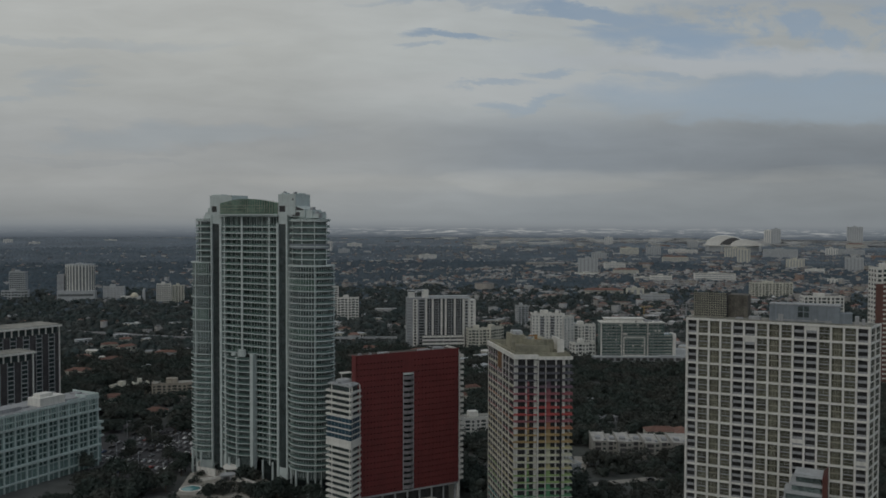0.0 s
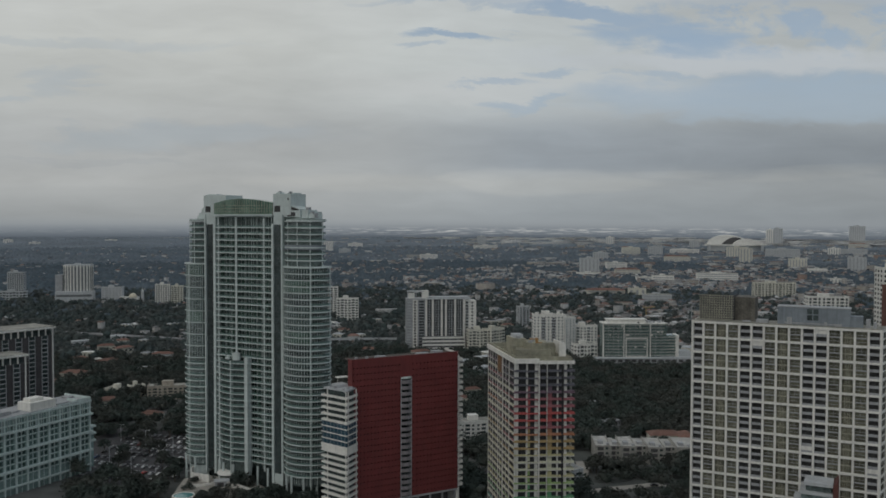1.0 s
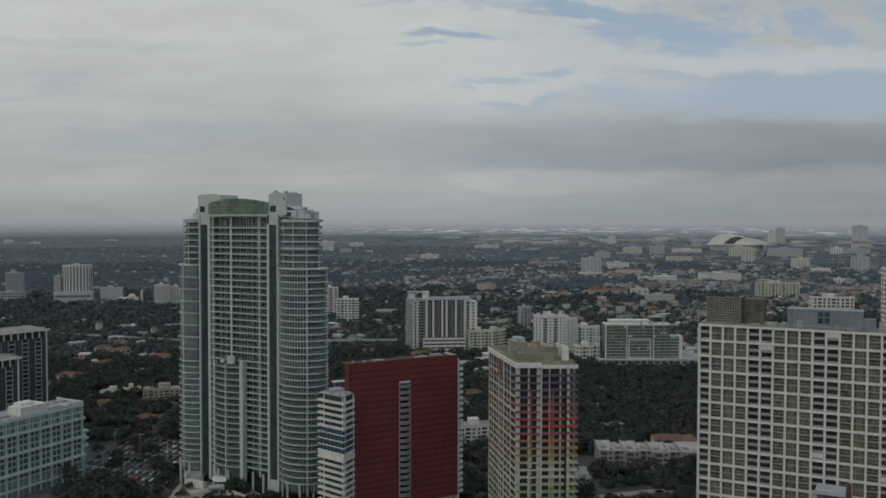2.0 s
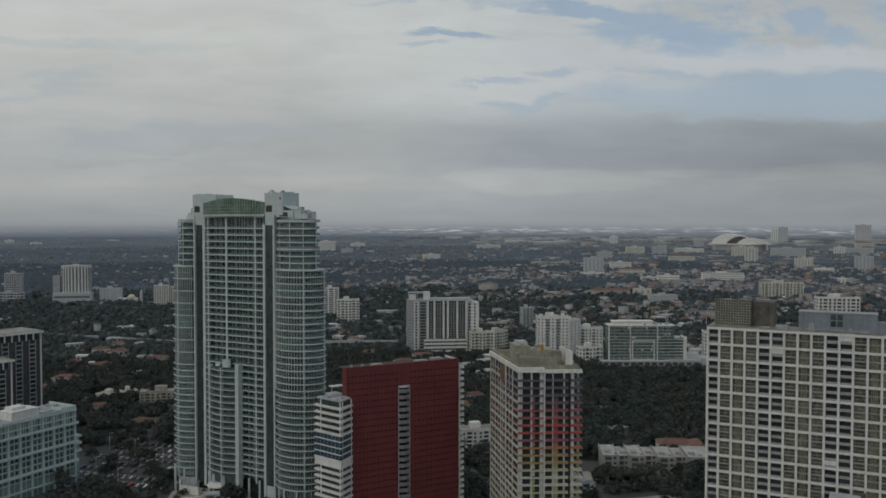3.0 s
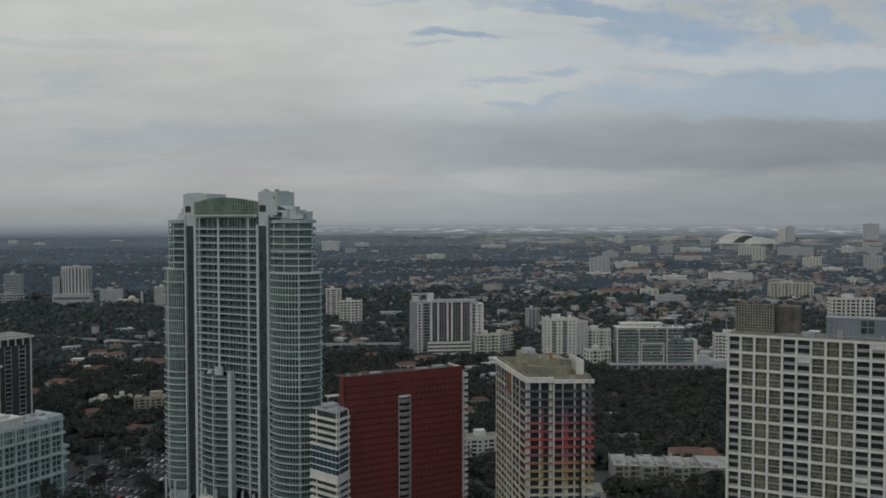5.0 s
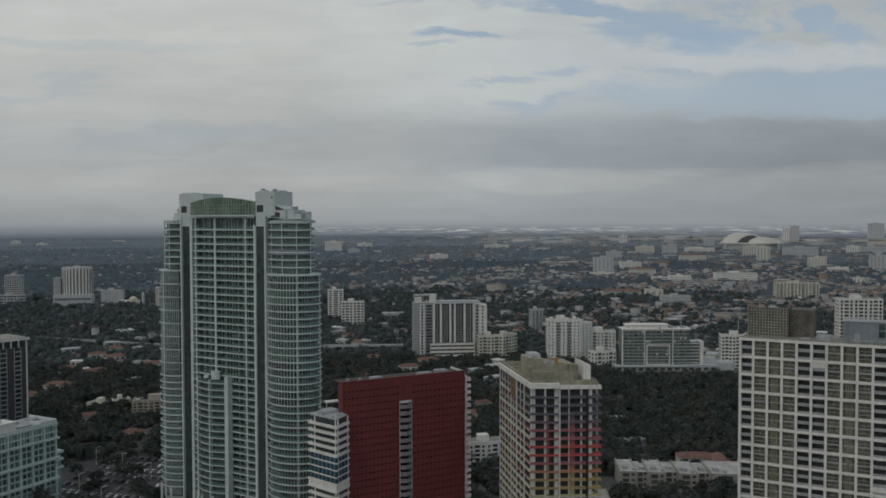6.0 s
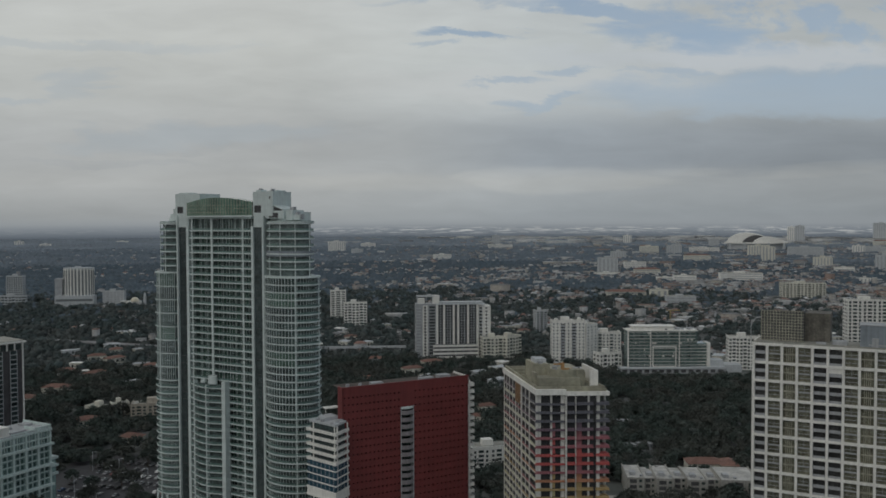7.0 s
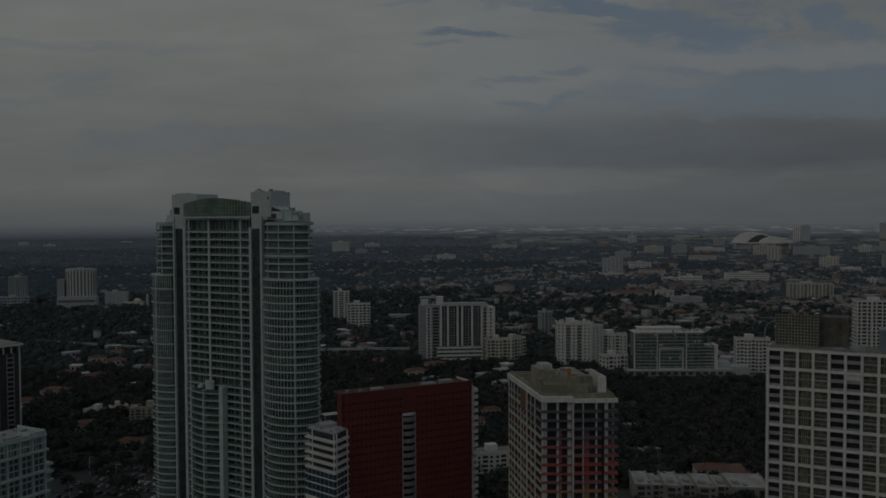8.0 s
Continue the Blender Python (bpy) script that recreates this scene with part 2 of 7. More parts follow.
def many(name, colours, rough=0.8, vary=0.15, size=4.0):
    """One surface whose colour is drawn from a list for every separate piece."""
    m = surface(name, (1, 1, 1), rough, vary=vary, size=size)
    n, l = m.node_tree.nodes, m.node_tree.links
    bsdf = n["Principled BSDF"]
    isle = n.new("ShaderNodeNewGeometry")
    r = n.new("ShaderNodeValToRGB")
    r.color_ramp.interpolation = "CONSTANT"
    el = r.color_ramp.elements
    while len(el) < len(colours):
        el.new(0.5)
    for i, (e, c) in enumerate(zip(el, colours)):
        e.position, e.color = i / len(colours), c + (1,)
    l.new(isle.outputs["Random Per Island"], r.inputs[0])
    x = n.new("ShaderNodeMix")
    x.data_type, x.blend_type = "RGBA", "MULTIPLY"
    x.inputs[0].default_value = 1.0
    l.new(bsdf.inputs["Base Color"].links[0].from_socket, x.inputs[6])
    l.new(r.outputs[0], x.inputs[7])
    l.new(x.outputs[2], bsdf.inputs["Base Color"])
    return m


WHITE = surface("white_painted_concrete", (0.80, 0.785, 0.735), 0.75, vary=0.07, size=6, streak=0.16)
PALE = surface("pale_grey_green_concrete", (0.58, 0.645, 0.63), 0.7, vary=0.07, size=8, streak=0.10)
CREAM = surface("cream_painted_concrete", (0.68, 0.66, 0.57), 0.75, vary=0.08, size=6, streak=0.2)
GREY = surface("grey_concrete", (0.38, 0.39, 0.40), 0.8, vary=0.12, size=5, streak=0.2)
SLATE = surface("slate_grey_glazing", (0.17, 0.185, 0.19), 0.4, vary=0.2, size=5)
SLATEGLASS = surface("grey_blue_window_glass", (0.10, 0.125, 0.13), 0.2, vary=0.25, size=4, each=0.4)
MAUVE = surface("mauve_grey_concrete", (0.27, 0.25, 0.26), 0.8, vary=0.14, size=4, streak=0.2)
ROOF = surface("weathered_flat_roof", (0.34, 0.33, 0.29), 0.9, vary=0.22, size=6, other=(0.25, 0.25, 0.22))
OLIVE = surface("olive_grey_roof_screed", (0.36, 0.345, 0.26), 0.9, vary=0.18, size=5, other=(0.27, 0.26, 0.2))
RED = surface("red_painted_wall", (0.172, 0.036, 0.035), 0.7, vary=0.10, size=9, streak=0.15)
GLASS = surface("dark_tinted_glass", (0.050, 0.064, 0.064), 0.12, vary=0.3, size=4, each=0.35)
GREENGLASS = surface("green_tinted_glass", (0.085, 0.135, 0.112), 0.18, vary=0.2, size=5, each=0.25, spec=0.3)
DEEPGLASS = surface("deep_grey_green_glass", (0.058, 0.080, 0.077), 0.2, vary=0.3, size=4, each=0.35, spec=0.25)
BLIND = surface("pale_window_blind", (0.33, 0.33, 0.30), 0.6, vary=0.2, size=3, each=0.3)
MIDGLASS = surface("shaded_grey_green_glass", (0.098, 0.130, 0.124), 0.2, vary=0.35, size=4, each=0.35, spec=0.35)
CROWNGLASS = surface("clear_green_screen_glass", (0.105, 0.182, 0.138), 0.18, vary=0.25, size=4, each=0.25)
RAILGLASS = surface("pale_green_railing_glass", (0.125, 0.19, 0.175), 0.2, vary=0.15, size=5, each=0.12)
LIGHTGREY = surface("light_grey_concrete", (0.50, 0.52, 0.53), 0.8, vary=0.08, size=6, streak=0.15)
BAYGLASS = surface("grey_green_curtained_glass", (0.145, 0.182, 0.176), 0.2, vary=0.35, size=4, each=0.4)
CURTAIN = surface("curtained_window_glass", (0.13, 0.128, 0.095), 0.25, vary=0.3, size=3, each=0.3)
# near-black colour that holds the shade inside rooms and loggias
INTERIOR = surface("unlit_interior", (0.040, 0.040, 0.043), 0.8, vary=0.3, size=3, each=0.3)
# dark trim, and the shade of recesses and openings put into a colour
DARK = surface("dark_trim_and_recess_shade", (0.070, 0.070, 0.071), 0.8, vary=0.3, size=3, each=0.3)
BLUEGLASS = surface("blue_tinted_glass", (0.045, 0.095, 0.13), 0.12, vary=0.25, size=3, each=0.3)
BROWN = surface("dark_brown_cladding", (0.074, 0.068, 0.070), 0.6, vary=0.2, size=4, each=0.15)
BLUEGREY = surface("blue_grey_painted_wall", (0.24, 0.272, 0.30), 0.75, vary=0.1, size=6, streak=0.2)
SCREEN = surface("olive_metal_screen", (0.34, 0.33, 0.26), 0.6, vary=0.2, size=4)
ASPHALT = surface("worn_asphalt", (0.062, 0.062, 0.065), 0.9, vary=0.2, size=8)
PAVING = surface("pale_paving", (0.36, 0.34, 0.30), 0.85, vary=0.15, size=4)
POOLWATER = surface("pool_water", (0.10, 0.30, 0.31), 0.1, vary=0.1, size=3)
TERRACOTTA = surface("terracotta_roof_tiles", (0.175, 0.096, 0.074), 0.85, vary=0.2, size=4, each=0.2)
BARK = surface("grey_brown_bark", (0.10, 0.08, 0.06), 0.9, vary=0.3, size=1)
LEAF = surface("mixed_green_foliage", (0.060, 0.078, 0.068), 0.85, vary=0.26, size=9, each=0.13, other=(0.076, 0.081, 0.071), spec=0.2)
# haze is put into these leaf colours, bluer and paler band by band
MIDLEAF = surface("mid_foliage_haze_tint", (0.058, 0.077, 0.075), 0.88, vary=0.32, size=16, each=0.16, other=(0.074, 0.084, 0.080), spec=0.2)
FARLEAF = surface("far_foliage_haze_tint", (0.080, 0.108, 0.130), 0.9, vary=0.22, size=70, each=0.10, other=(0.094, 0.118, 0.138), spec=0.2)
RIMLEAF = surface("rim_foliage_haze_tint", (0.135, 0.168, 0.198), 0.9, vary=0.16, size=150, each=0.08, other=(0.150, 0.178, 0.204), spec=0.2)
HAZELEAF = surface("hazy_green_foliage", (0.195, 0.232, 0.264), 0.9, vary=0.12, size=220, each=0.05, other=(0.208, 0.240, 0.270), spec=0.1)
GROUND = surface("ground_of_lawns_and_streets", (0.085, 0.092, 0.085), 0.95, vary=0.3, size=60, other=(0.115, 0.12, 0.115))
HOUSEWALL = many("house_walls", [(0.50, 0.50, 0.49), (0.58, 0.58, 0.58), (0.38, 0.36, 0.34), (0.46, 0.44, 0.41), (0.36, 0.355, 0.35)])
HOUSEROOF = many("house_roofs", [(0.46, 0.46, 0.46), (0.30, 0.19, 0.15), (0.34, 0.34, 0.34), (0.25, 0.15, 0.12), (0.20, 0.20, 0.20), (0.58, 0.58, 0.57), (0.22, 0.13, 0.105), (0.13, 0.13, 0.13), (0.26, 0.24, 0.22), (0.30, 0.30, 0.30), (0.20, 0.125, 0.10), (0.17, 0.17, 0.17)])
PALEWALL = many("block_walls", [(0.52, 0.52, 0.51), (0.62, 0.62, 0.61), (0.44, 0.41, 0.36), (0.50, 0.46, 0.41), (0.38, 0.38, 0.37), (0.36, 0.27, 0.23)])
PALEROOF = many("block_roofs", [(0.48, 0.48, 0.47), (0.30, 0.30, 0.30), (0.58, 0.58, 0.58), (0.24, 0.235, 0.23), (0.25, 0.155, 0.125), (0.36, 0.355, 0.34), (0.20, 0.20, 0.20)])
SHEDWALL = many("shed_walls", [(0.62, 0.62, 0.60), (0.50, 0.50, 0.49), (0.38, 0.39, 0.40), (0.30, 0.31, 0.32), (0.66, 0.66, 0.65)])


# ---- the lie of the land ----
EYE_LEVEL = 144.0


def far(r):
    """Flat to 3 km; beyond it the land is drawn in towards 4.85 km and rises so as to meet the same line of sight."""
    return r if r <= 3000 else 3000 + 1850 * (1 - math.exp(-(r - 3000) / 1850))


def land(x, y):
    r = math.hypot(x, y)
    if r < 3000:
        return x, y, 0.0, 1.0
    k = far(r) / r
    return x * k, y * k, EYE_LEVEL * (1 - k), k


def make_ground():
    g = Geo()
    radii = [0, 150, 300, 450, 600, 900, 1300, 1800, 2400, 3000, 3300, 3700, 4200, 4800, 5600, 6800, 8000]
    n = 96
    ring = []
    for r in radii:
        k = far(r) / r if r else 1
        ring.append([(r * k * math.cos(2 * math.pi * j / n), r * k * math.sin(2 * math.pi * j / n), EYE_LEVEL * (1 - k)) for j in range(n)])
    verts = [p for row in ring for p in row]
    faces = [(i * n + j, (i + 1) * n + j, (i + 1) * n + (j + 1) % n, i * n + (j + 1) % n) for i in range(len(radii) - 1) for j in range(n)]
    g.add(verts, faces)
    solo("ground", g, GROUND, "flat green city ground reaching the hazy horizon", "ground", kind="structure")


make_ground()


def make_distance():
    """The last hazy rim of the plain, a plain backdrop that fades into the sky."""
    m = bpy.data.materials.new("hazy_distance")
    m.use_nodes = True
    n, l = m.node_tree.nodes, m.node_tree.links
    n.clear()
    geo, sep = n.new("ShaderNodeNewGeometry"), n.new("ShaderNodeSeparateXYZ")
    l.new(geo.outputs["Position"], sep.inputs[0])
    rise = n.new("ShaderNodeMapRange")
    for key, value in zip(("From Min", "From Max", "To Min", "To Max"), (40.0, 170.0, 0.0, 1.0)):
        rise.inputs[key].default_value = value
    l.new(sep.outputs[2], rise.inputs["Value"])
    # painted haze: the emitted colour pales with height towards the sky's tone
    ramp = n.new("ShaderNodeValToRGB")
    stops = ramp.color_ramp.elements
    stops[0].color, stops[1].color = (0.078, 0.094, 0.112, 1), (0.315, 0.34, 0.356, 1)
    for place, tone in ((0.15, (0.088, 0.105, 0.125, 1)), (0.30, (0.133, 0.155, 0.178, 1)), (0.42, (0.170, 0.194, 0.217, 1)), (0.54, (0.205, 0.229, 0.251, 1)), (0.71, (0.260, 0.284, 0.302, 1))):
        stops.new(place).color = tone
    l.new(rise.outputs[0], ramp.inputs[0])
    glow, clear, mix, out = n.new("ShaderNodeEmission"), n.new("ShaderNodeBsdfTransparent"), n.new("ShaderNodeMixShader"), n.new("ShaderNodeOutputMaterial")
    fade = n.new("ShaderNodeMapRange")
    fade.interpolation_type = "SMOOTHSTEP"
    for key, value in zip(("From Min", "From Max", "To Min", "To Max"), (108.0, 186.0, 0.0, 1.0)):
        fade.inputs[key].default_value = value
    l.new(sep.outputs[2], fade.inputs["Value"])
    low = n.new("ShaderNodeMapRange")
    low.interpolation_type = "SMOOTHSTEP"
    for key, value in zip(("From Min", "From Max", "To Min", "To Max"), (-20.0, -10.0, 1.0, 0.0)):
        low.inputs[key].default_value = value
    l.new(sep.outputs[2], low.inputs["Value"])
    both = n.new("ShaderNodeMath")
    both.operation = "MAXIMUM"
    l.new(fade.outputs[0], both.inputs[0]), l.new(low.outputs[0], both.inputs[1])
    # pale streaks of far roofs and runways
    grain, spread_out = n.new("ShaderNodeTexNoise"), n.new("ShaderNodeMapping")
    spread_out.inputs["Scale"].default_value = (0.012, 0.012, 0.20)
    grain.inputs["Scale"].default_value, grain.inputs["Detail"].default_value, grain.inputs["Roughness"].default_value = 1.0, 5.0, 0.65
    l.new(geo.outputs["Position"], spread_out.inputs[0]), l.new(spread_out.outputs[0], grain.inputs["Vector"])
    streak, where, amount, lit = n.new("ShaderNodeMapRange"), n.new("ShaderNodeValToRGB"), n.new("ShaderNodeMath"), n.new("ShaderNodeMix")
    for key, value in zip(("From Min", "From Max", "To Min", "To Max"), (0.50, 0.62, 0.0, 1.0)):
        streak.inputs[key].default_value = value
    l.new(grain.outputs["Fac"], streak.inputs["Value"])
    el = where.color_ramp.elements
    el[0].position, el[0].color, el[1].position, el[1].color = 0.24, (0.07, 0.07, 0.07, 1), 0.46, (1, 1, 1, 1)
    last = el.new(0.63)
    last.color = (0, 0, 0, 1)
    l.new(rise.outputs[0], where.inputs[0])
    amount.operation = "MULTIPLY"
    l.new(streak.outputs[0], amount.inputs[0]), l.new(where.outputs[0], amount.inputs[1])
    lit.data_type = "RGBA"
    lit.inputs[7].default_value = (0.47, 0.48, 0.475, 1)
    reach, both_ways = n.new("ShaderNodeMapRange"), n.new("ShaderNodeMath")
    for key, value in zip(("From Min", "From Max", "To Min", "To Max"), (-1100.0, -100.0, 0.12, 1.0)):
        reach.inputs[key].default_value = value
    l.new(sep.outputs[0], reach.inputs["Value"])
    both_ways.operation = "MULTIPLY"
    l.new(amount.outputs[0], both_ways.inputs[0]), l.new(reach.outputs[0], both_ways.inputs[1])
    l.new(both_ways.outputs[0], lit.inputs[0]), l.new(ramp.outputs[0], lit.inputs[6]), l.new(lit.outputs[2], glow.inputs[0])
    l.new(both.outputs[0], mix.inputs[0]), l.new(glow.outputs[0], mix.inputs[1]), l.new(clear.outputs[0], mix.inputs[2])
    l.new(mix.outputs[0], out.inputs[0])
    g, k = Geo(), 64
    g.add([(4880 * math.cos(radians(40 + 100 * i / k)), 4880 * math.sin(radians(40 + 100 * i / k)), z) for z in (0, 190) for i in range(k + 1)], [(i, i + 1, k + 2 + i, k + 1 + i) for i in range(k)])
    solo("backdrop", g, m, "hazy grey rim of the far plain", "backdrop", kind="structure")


make_distance()


# ---- the green glass tower with two round bays ----
def round_tower():
    x0, y0, turn = -71.1, 469.9, -33.0
    t = thing("residential_tower", x0, y0, 0, turn, "tall green-glass and pale concrete residential tower with two rounded bays", "tower")
    step = 3.47
    top_low, top_high, base = 121.2, 145.3, 13.0
    bay_step = 3.24
    low = [(-1, -37.1, 3.5, 9.8, 8.1), (1, 37.6, 3.5, 13.4, 10.7)]
    high = [(-1, -35.9, 5.2, 8.2, 8.4), (1, 35.3, 4.8, 11.9, 8.2)]
    # outlines of the bays; the far bay is cut off flat beside the middle of the tower
    def bay(s, a, b, cx, cy, inset=0.0):
        if s > 0:
            return oval(0, 0, a - inset, b - inset, 40)
        cut = -29.5 - cx - inset * 0.2
        return oval(0, 0, a - inset, b - inset, 30, -225, -180) + [p for p in oval(0, 0, a - inset, b - inset, 40, -180, -20) if p[0] < cut] + [(cut, -(b - inset) * math.sqrt(max(0.02, 1 - (cut / (a - inset)) ** 2))), (cut, 2.6)]

    def bay_front(s, a, b, cx, cy, inset=0.0):
        ring = bay(s, a, b, cx, cy, inset)
        return ring[20:-1] if s < 0 else oval(0, 0, a - inset, b - inset, 36, -178, 40)

    for (s, cx, cy, a, b), (_, hx, hy, ha, hb) in zip(low, high):
        part("drum", Geo().prism([(x + cx, y + cy) for x, y in bay(s, a, b, cx, cy, 1.7)], base - 4, top_low), BAYGLASS, t, "grey-green glazed drum")
        part("upper_drum", Geo().prism([(x + hx, y + hy) for x, y in bay(s, ha, hb, hx, hy, 1.5)], top_low, top_high - 1), BAYGLASS, t)
    core = part("core", Geo().box(-30, 30, 3.2, 26, 0, 150), PALE, t)
    # main glazing of the middle bay
    part("glazing", Geo().box(-21.9, 17.8, 1.9, 3.1, base, 147.5), MIDGLASS, t)
    rooms = random.Random(12)
    blind = [Geo().box(0, w, 1.7, 1.88, 0.3, 3.0).mesh("blind") for w in (1.6, 2.6, 4.2)]
    for k in range(150):
        z = 55.4 + 3.28 * rooms.randrange(-12, 6) if rooms.random() < 0.45 else 134.5 + 3.44 * rooms.randrange(-17, 2)
        part("blind", rooms.choice(blind), rooms.choice((BAYGLASS, BAYGLASS, GREENGLASS, BLIND)), t, at=(rooms.uniform(-21, 13), 0.004 * (k % 7), z))
    # balcony slabs and railings of the round bays, floor by floor
    for s, cx, cy, a, b in low:
        slab = Geo().prism(bay(s, a, b, cx, cy), -0.29, 0.27).mesh("floor_slab")
        rail = Geo().strip(bay_front(s, a, b, cx, cy, 0.2), 0.28, 1.15, 0.1).mesh("railing")
        for k in range(1, 34):
            if s < 0 and k < 17 and k % 2:
                continue
            z = top_low - k * bay_step
            p = part("floor_slab", slab, PALE, t, at=(cx, cy, z))
            part("railing", rail, RAILGLASS, p, "pale green glass railing")
    for s, cx, cy, a, b in high:
        slab = Geo().prism(bay(s, a, b, cx, cy), -0.29, 0.27).mesh("floor_slab")
        rail = Geo().strip(bay_front(s, a, b, cx, cy, 0.2), 0.28, 1.15, 0.1).mesh("railing")
        z = top_low + 3.36
        while z < top_high:
            p = part("floor_slab", slab, PALE, t, at=(cx, cy, z))
            part("railing", rail, RAILGLASS, p, "pale green glass railing")
            z += 3.36
    # flat flank of the far bay: a corner pier and a strip of dark glass
    part("flank_pier", Geo().box(-29.5, -28.6, -1.6, -0.4, 6, 148.5), PALE, t)
    part("flank_pier", Geo().box(-29.5, -28.6, -0.4, 5.0, 6, 148.4), PALE, t)
    for i in range(38):
        part("transom", Geo().box(-28.6, -23.1, -0.66, -0.5, 12 + i * step, 12.14 + i * step), DARK, t)
    # shoulder where the lower bays end
    for s, cx, cy, a, b in low:
        part("terrace", Geo().prism([(x + cx, y + cy) for x, y in bay(s, a, b, cx, cy)], top_low - 0.3, top_low + 0.35), PALE, t)
    # upright mullions round the bays
    for s, cx, cy, a, b in low:
        for deg in ((-172, -98) if s < 0 else (-50, 12)):
            c, d = math.cos(radians(deg)), math.sin(radians(deg))
            part("column", Geo().box(-0.24, 0.24, -0.24, 0.24, base - 8, top_low), PALE, t, at=(cx + (a - 0.3) * c, cy + (b - 0.3) * d, 0))
    for s, cx, cy, a, b in high:
        for deg in (-165, -125, -88) if s < 0 else (-122, -85, -48, -5):
            c, d = math.cos(radians(deg)), math.sin(radians(deg))
            part("column", Geo().box(-0.16, 0.16, -0.16, 0.16, top_low, top_high), PALE, t, at=(cx + (a - 0.3) * c, cy + (b - 0.3) * d, 0))
    # slim glazing bars on the drums and a solid base under the far bay
    for s, cx, cy, a, b in low:
        post = Geo().box(-0.09, 0.09, -0.09, 0.09, base - 3, top_low).mesh("glazing_bar")
        for i in range(26):
            deg = radians((-176 if s < 0 else -172) + i * (5.2 if s < 0 else 7.4))
            part("glazing_bar", post, PALE, t, at=(cx + (a - 1.62) * math.cos(deg), cy + (b - 1.62) * math.sin(deg), 0))
    part("base_wall", Geo().strip([(x - 37.1, y + 3.5) for x, y in bay_front(-1, 9.8, 8.1, -37.1, 3.5, 2.2)], 0, base - 3, 0.5), PALE, t)
    # glazed two-storey rooms set into the bays
    def bowed(cx, cy, a, b, d0, d1, n=9):
        return [(cx + a * math.cos(radians(d0 + (d1 - d0) * i / (n - 1))), cy + b * math.sin(radians(d0 + (d1 - d0) * i / (n - 1)))) for i in range(n)]

    for s, cx, cy, a, b in low:
        d0, d1 = (-112, -47) if s < 0 else (-165, -52)
        pane = Geo().strip(bowed(0, 0, a - 0.12, b - 0.12, d0, d1), 0.27, 2 * bay_step - 0.27, 0.12).mesh("room_glazing")
        bar = Geo()
        for px, py in bowed(0, 0, a - 0.05, b - 0.05, d0, d1, 12 if s < 0 else 18):
            bar.box(px - 0.075, px + 0.075, py - 0.1, py + 0.1, 0.27, 2 * bay_step - 0.27)
        bar.strip(bowed(0, 0, a - 0.02, b - 0.02, d0, d1), bay_step * 0.97, bay_step * 0.97 + 0.16, 0.1)
        bar = bar.mesh("mullion_grid")
        tints = [GREENGLASS, DEEPGLASS, DEEPGLASS, GLASS]
        for k in range(9 if s > 0 else 8):
            z = top_low - bay_step * 2 * (k + 1)
            me = pane.copy()
            p = part("room_glazing", me, tints[(k * 3 + (s > 0)) % 4], t, at=(cx, cy, z))
            part("mullion_grid", bar, PALE, p)
    # piers and dark glazed slots
    for u0, u1, y1, z1 in ((-23.1, -21.5, -1.5, 143.5), (-22.9, -21.9, -0.9, 147.6), (17.8, 19.2, -1.5, 143.5), (24.0, 25.0, -1.2, 149)):
        part("pier", Geo().box(u0, u1, y1, 6, 6, z1), PALE, t)
    part("dark_slot", Geo().box(-28.6, -23.1, -0.5, 5, 8, 147), GLASS, t, "recessed strip of dark glass")
    part("slot_head", Geo().box(-28.6, -22.9, -1.1, 5, 143, 148), PALE, t)
    # openings are dark panels, the shade inside them put into the colour
    part("opening", Geo().box(-29.0, -25.2, -1.13, -1.0, 149.6, 152.8), DARK, t)
    for u0, u1 in ((19.2, 24.0),):
        part("dark_slot", Geo().box(u0, u1, -0.75, 5, 12, 143), GLASS, t, "recessed strip of dark glass")
        for i in range(36):
            part("transom", Geo().box(u0, u1, -0.85, -0.75, 14 + i * step, 14.15 + i * step), DARK, t)
        part("slot_base", Geo().box(u0, u1, -1.0, 5, 6, 12), PALE, t)
        part("slot_head", Geo().box(u0, u1, -1.1, 5, 143, 148), PALE, t)
        part("opening", Geo().box(u0 + 0.5, u1 - 0.3, -1.13, -1.0, 149.6, 152.8), DARK, t)
    # middle bay: slabs, railings and columns
    ms = Geo().box(-21.5, 17.8, -1.1, 2.4, -0.29, 0.27).mesh("floor_slab")
    mr = Geo().box(-21.5, 17.8, -1.0, -0.9, 0.28, 1.1).mesh("railing")
    for z in [55.4 + 3.28 * k for k in range(-12, 6)] + [134.5 + 3.44 * k for k in range(-17, 3)]:
        p = part("floor_slab", ms, PALE, t, at=(0, 0, z))
        part("railing", mr, RAILGLASS, p, "pale green glass railing")
    part("top_slab", Geo().box(-22.6, 17.9, -1.4, 2.4, 146.9, 147.7), PALE, t)
    for u in (-16.5, -13, -9.8, -2.6, 1.5, 5.5, 9, 15.4):
        part("mullion", Geo().box(u - 0.15, u + 0.15, 1.6, 1.9, 12, 147), PALE, t)
    for u, w in ((-19.5, 0.35), (-6.8, 0.62), (12.6, 0.42)):
        part("column", Geo().box(u - w, u + w, -1.25, -0.95, 12 if w < 0.5 else 6, 147), PALE, t)
    stick = Geo().box(-0.07, 0.07, 1.6, 1.9, 14, 147).mesh("mullion")
    for i in range(14):
        part("mullion", stick, PALE, t, at=(-20.8 + i * 2.85 + 0.5 * (i % 3), 0, 0))
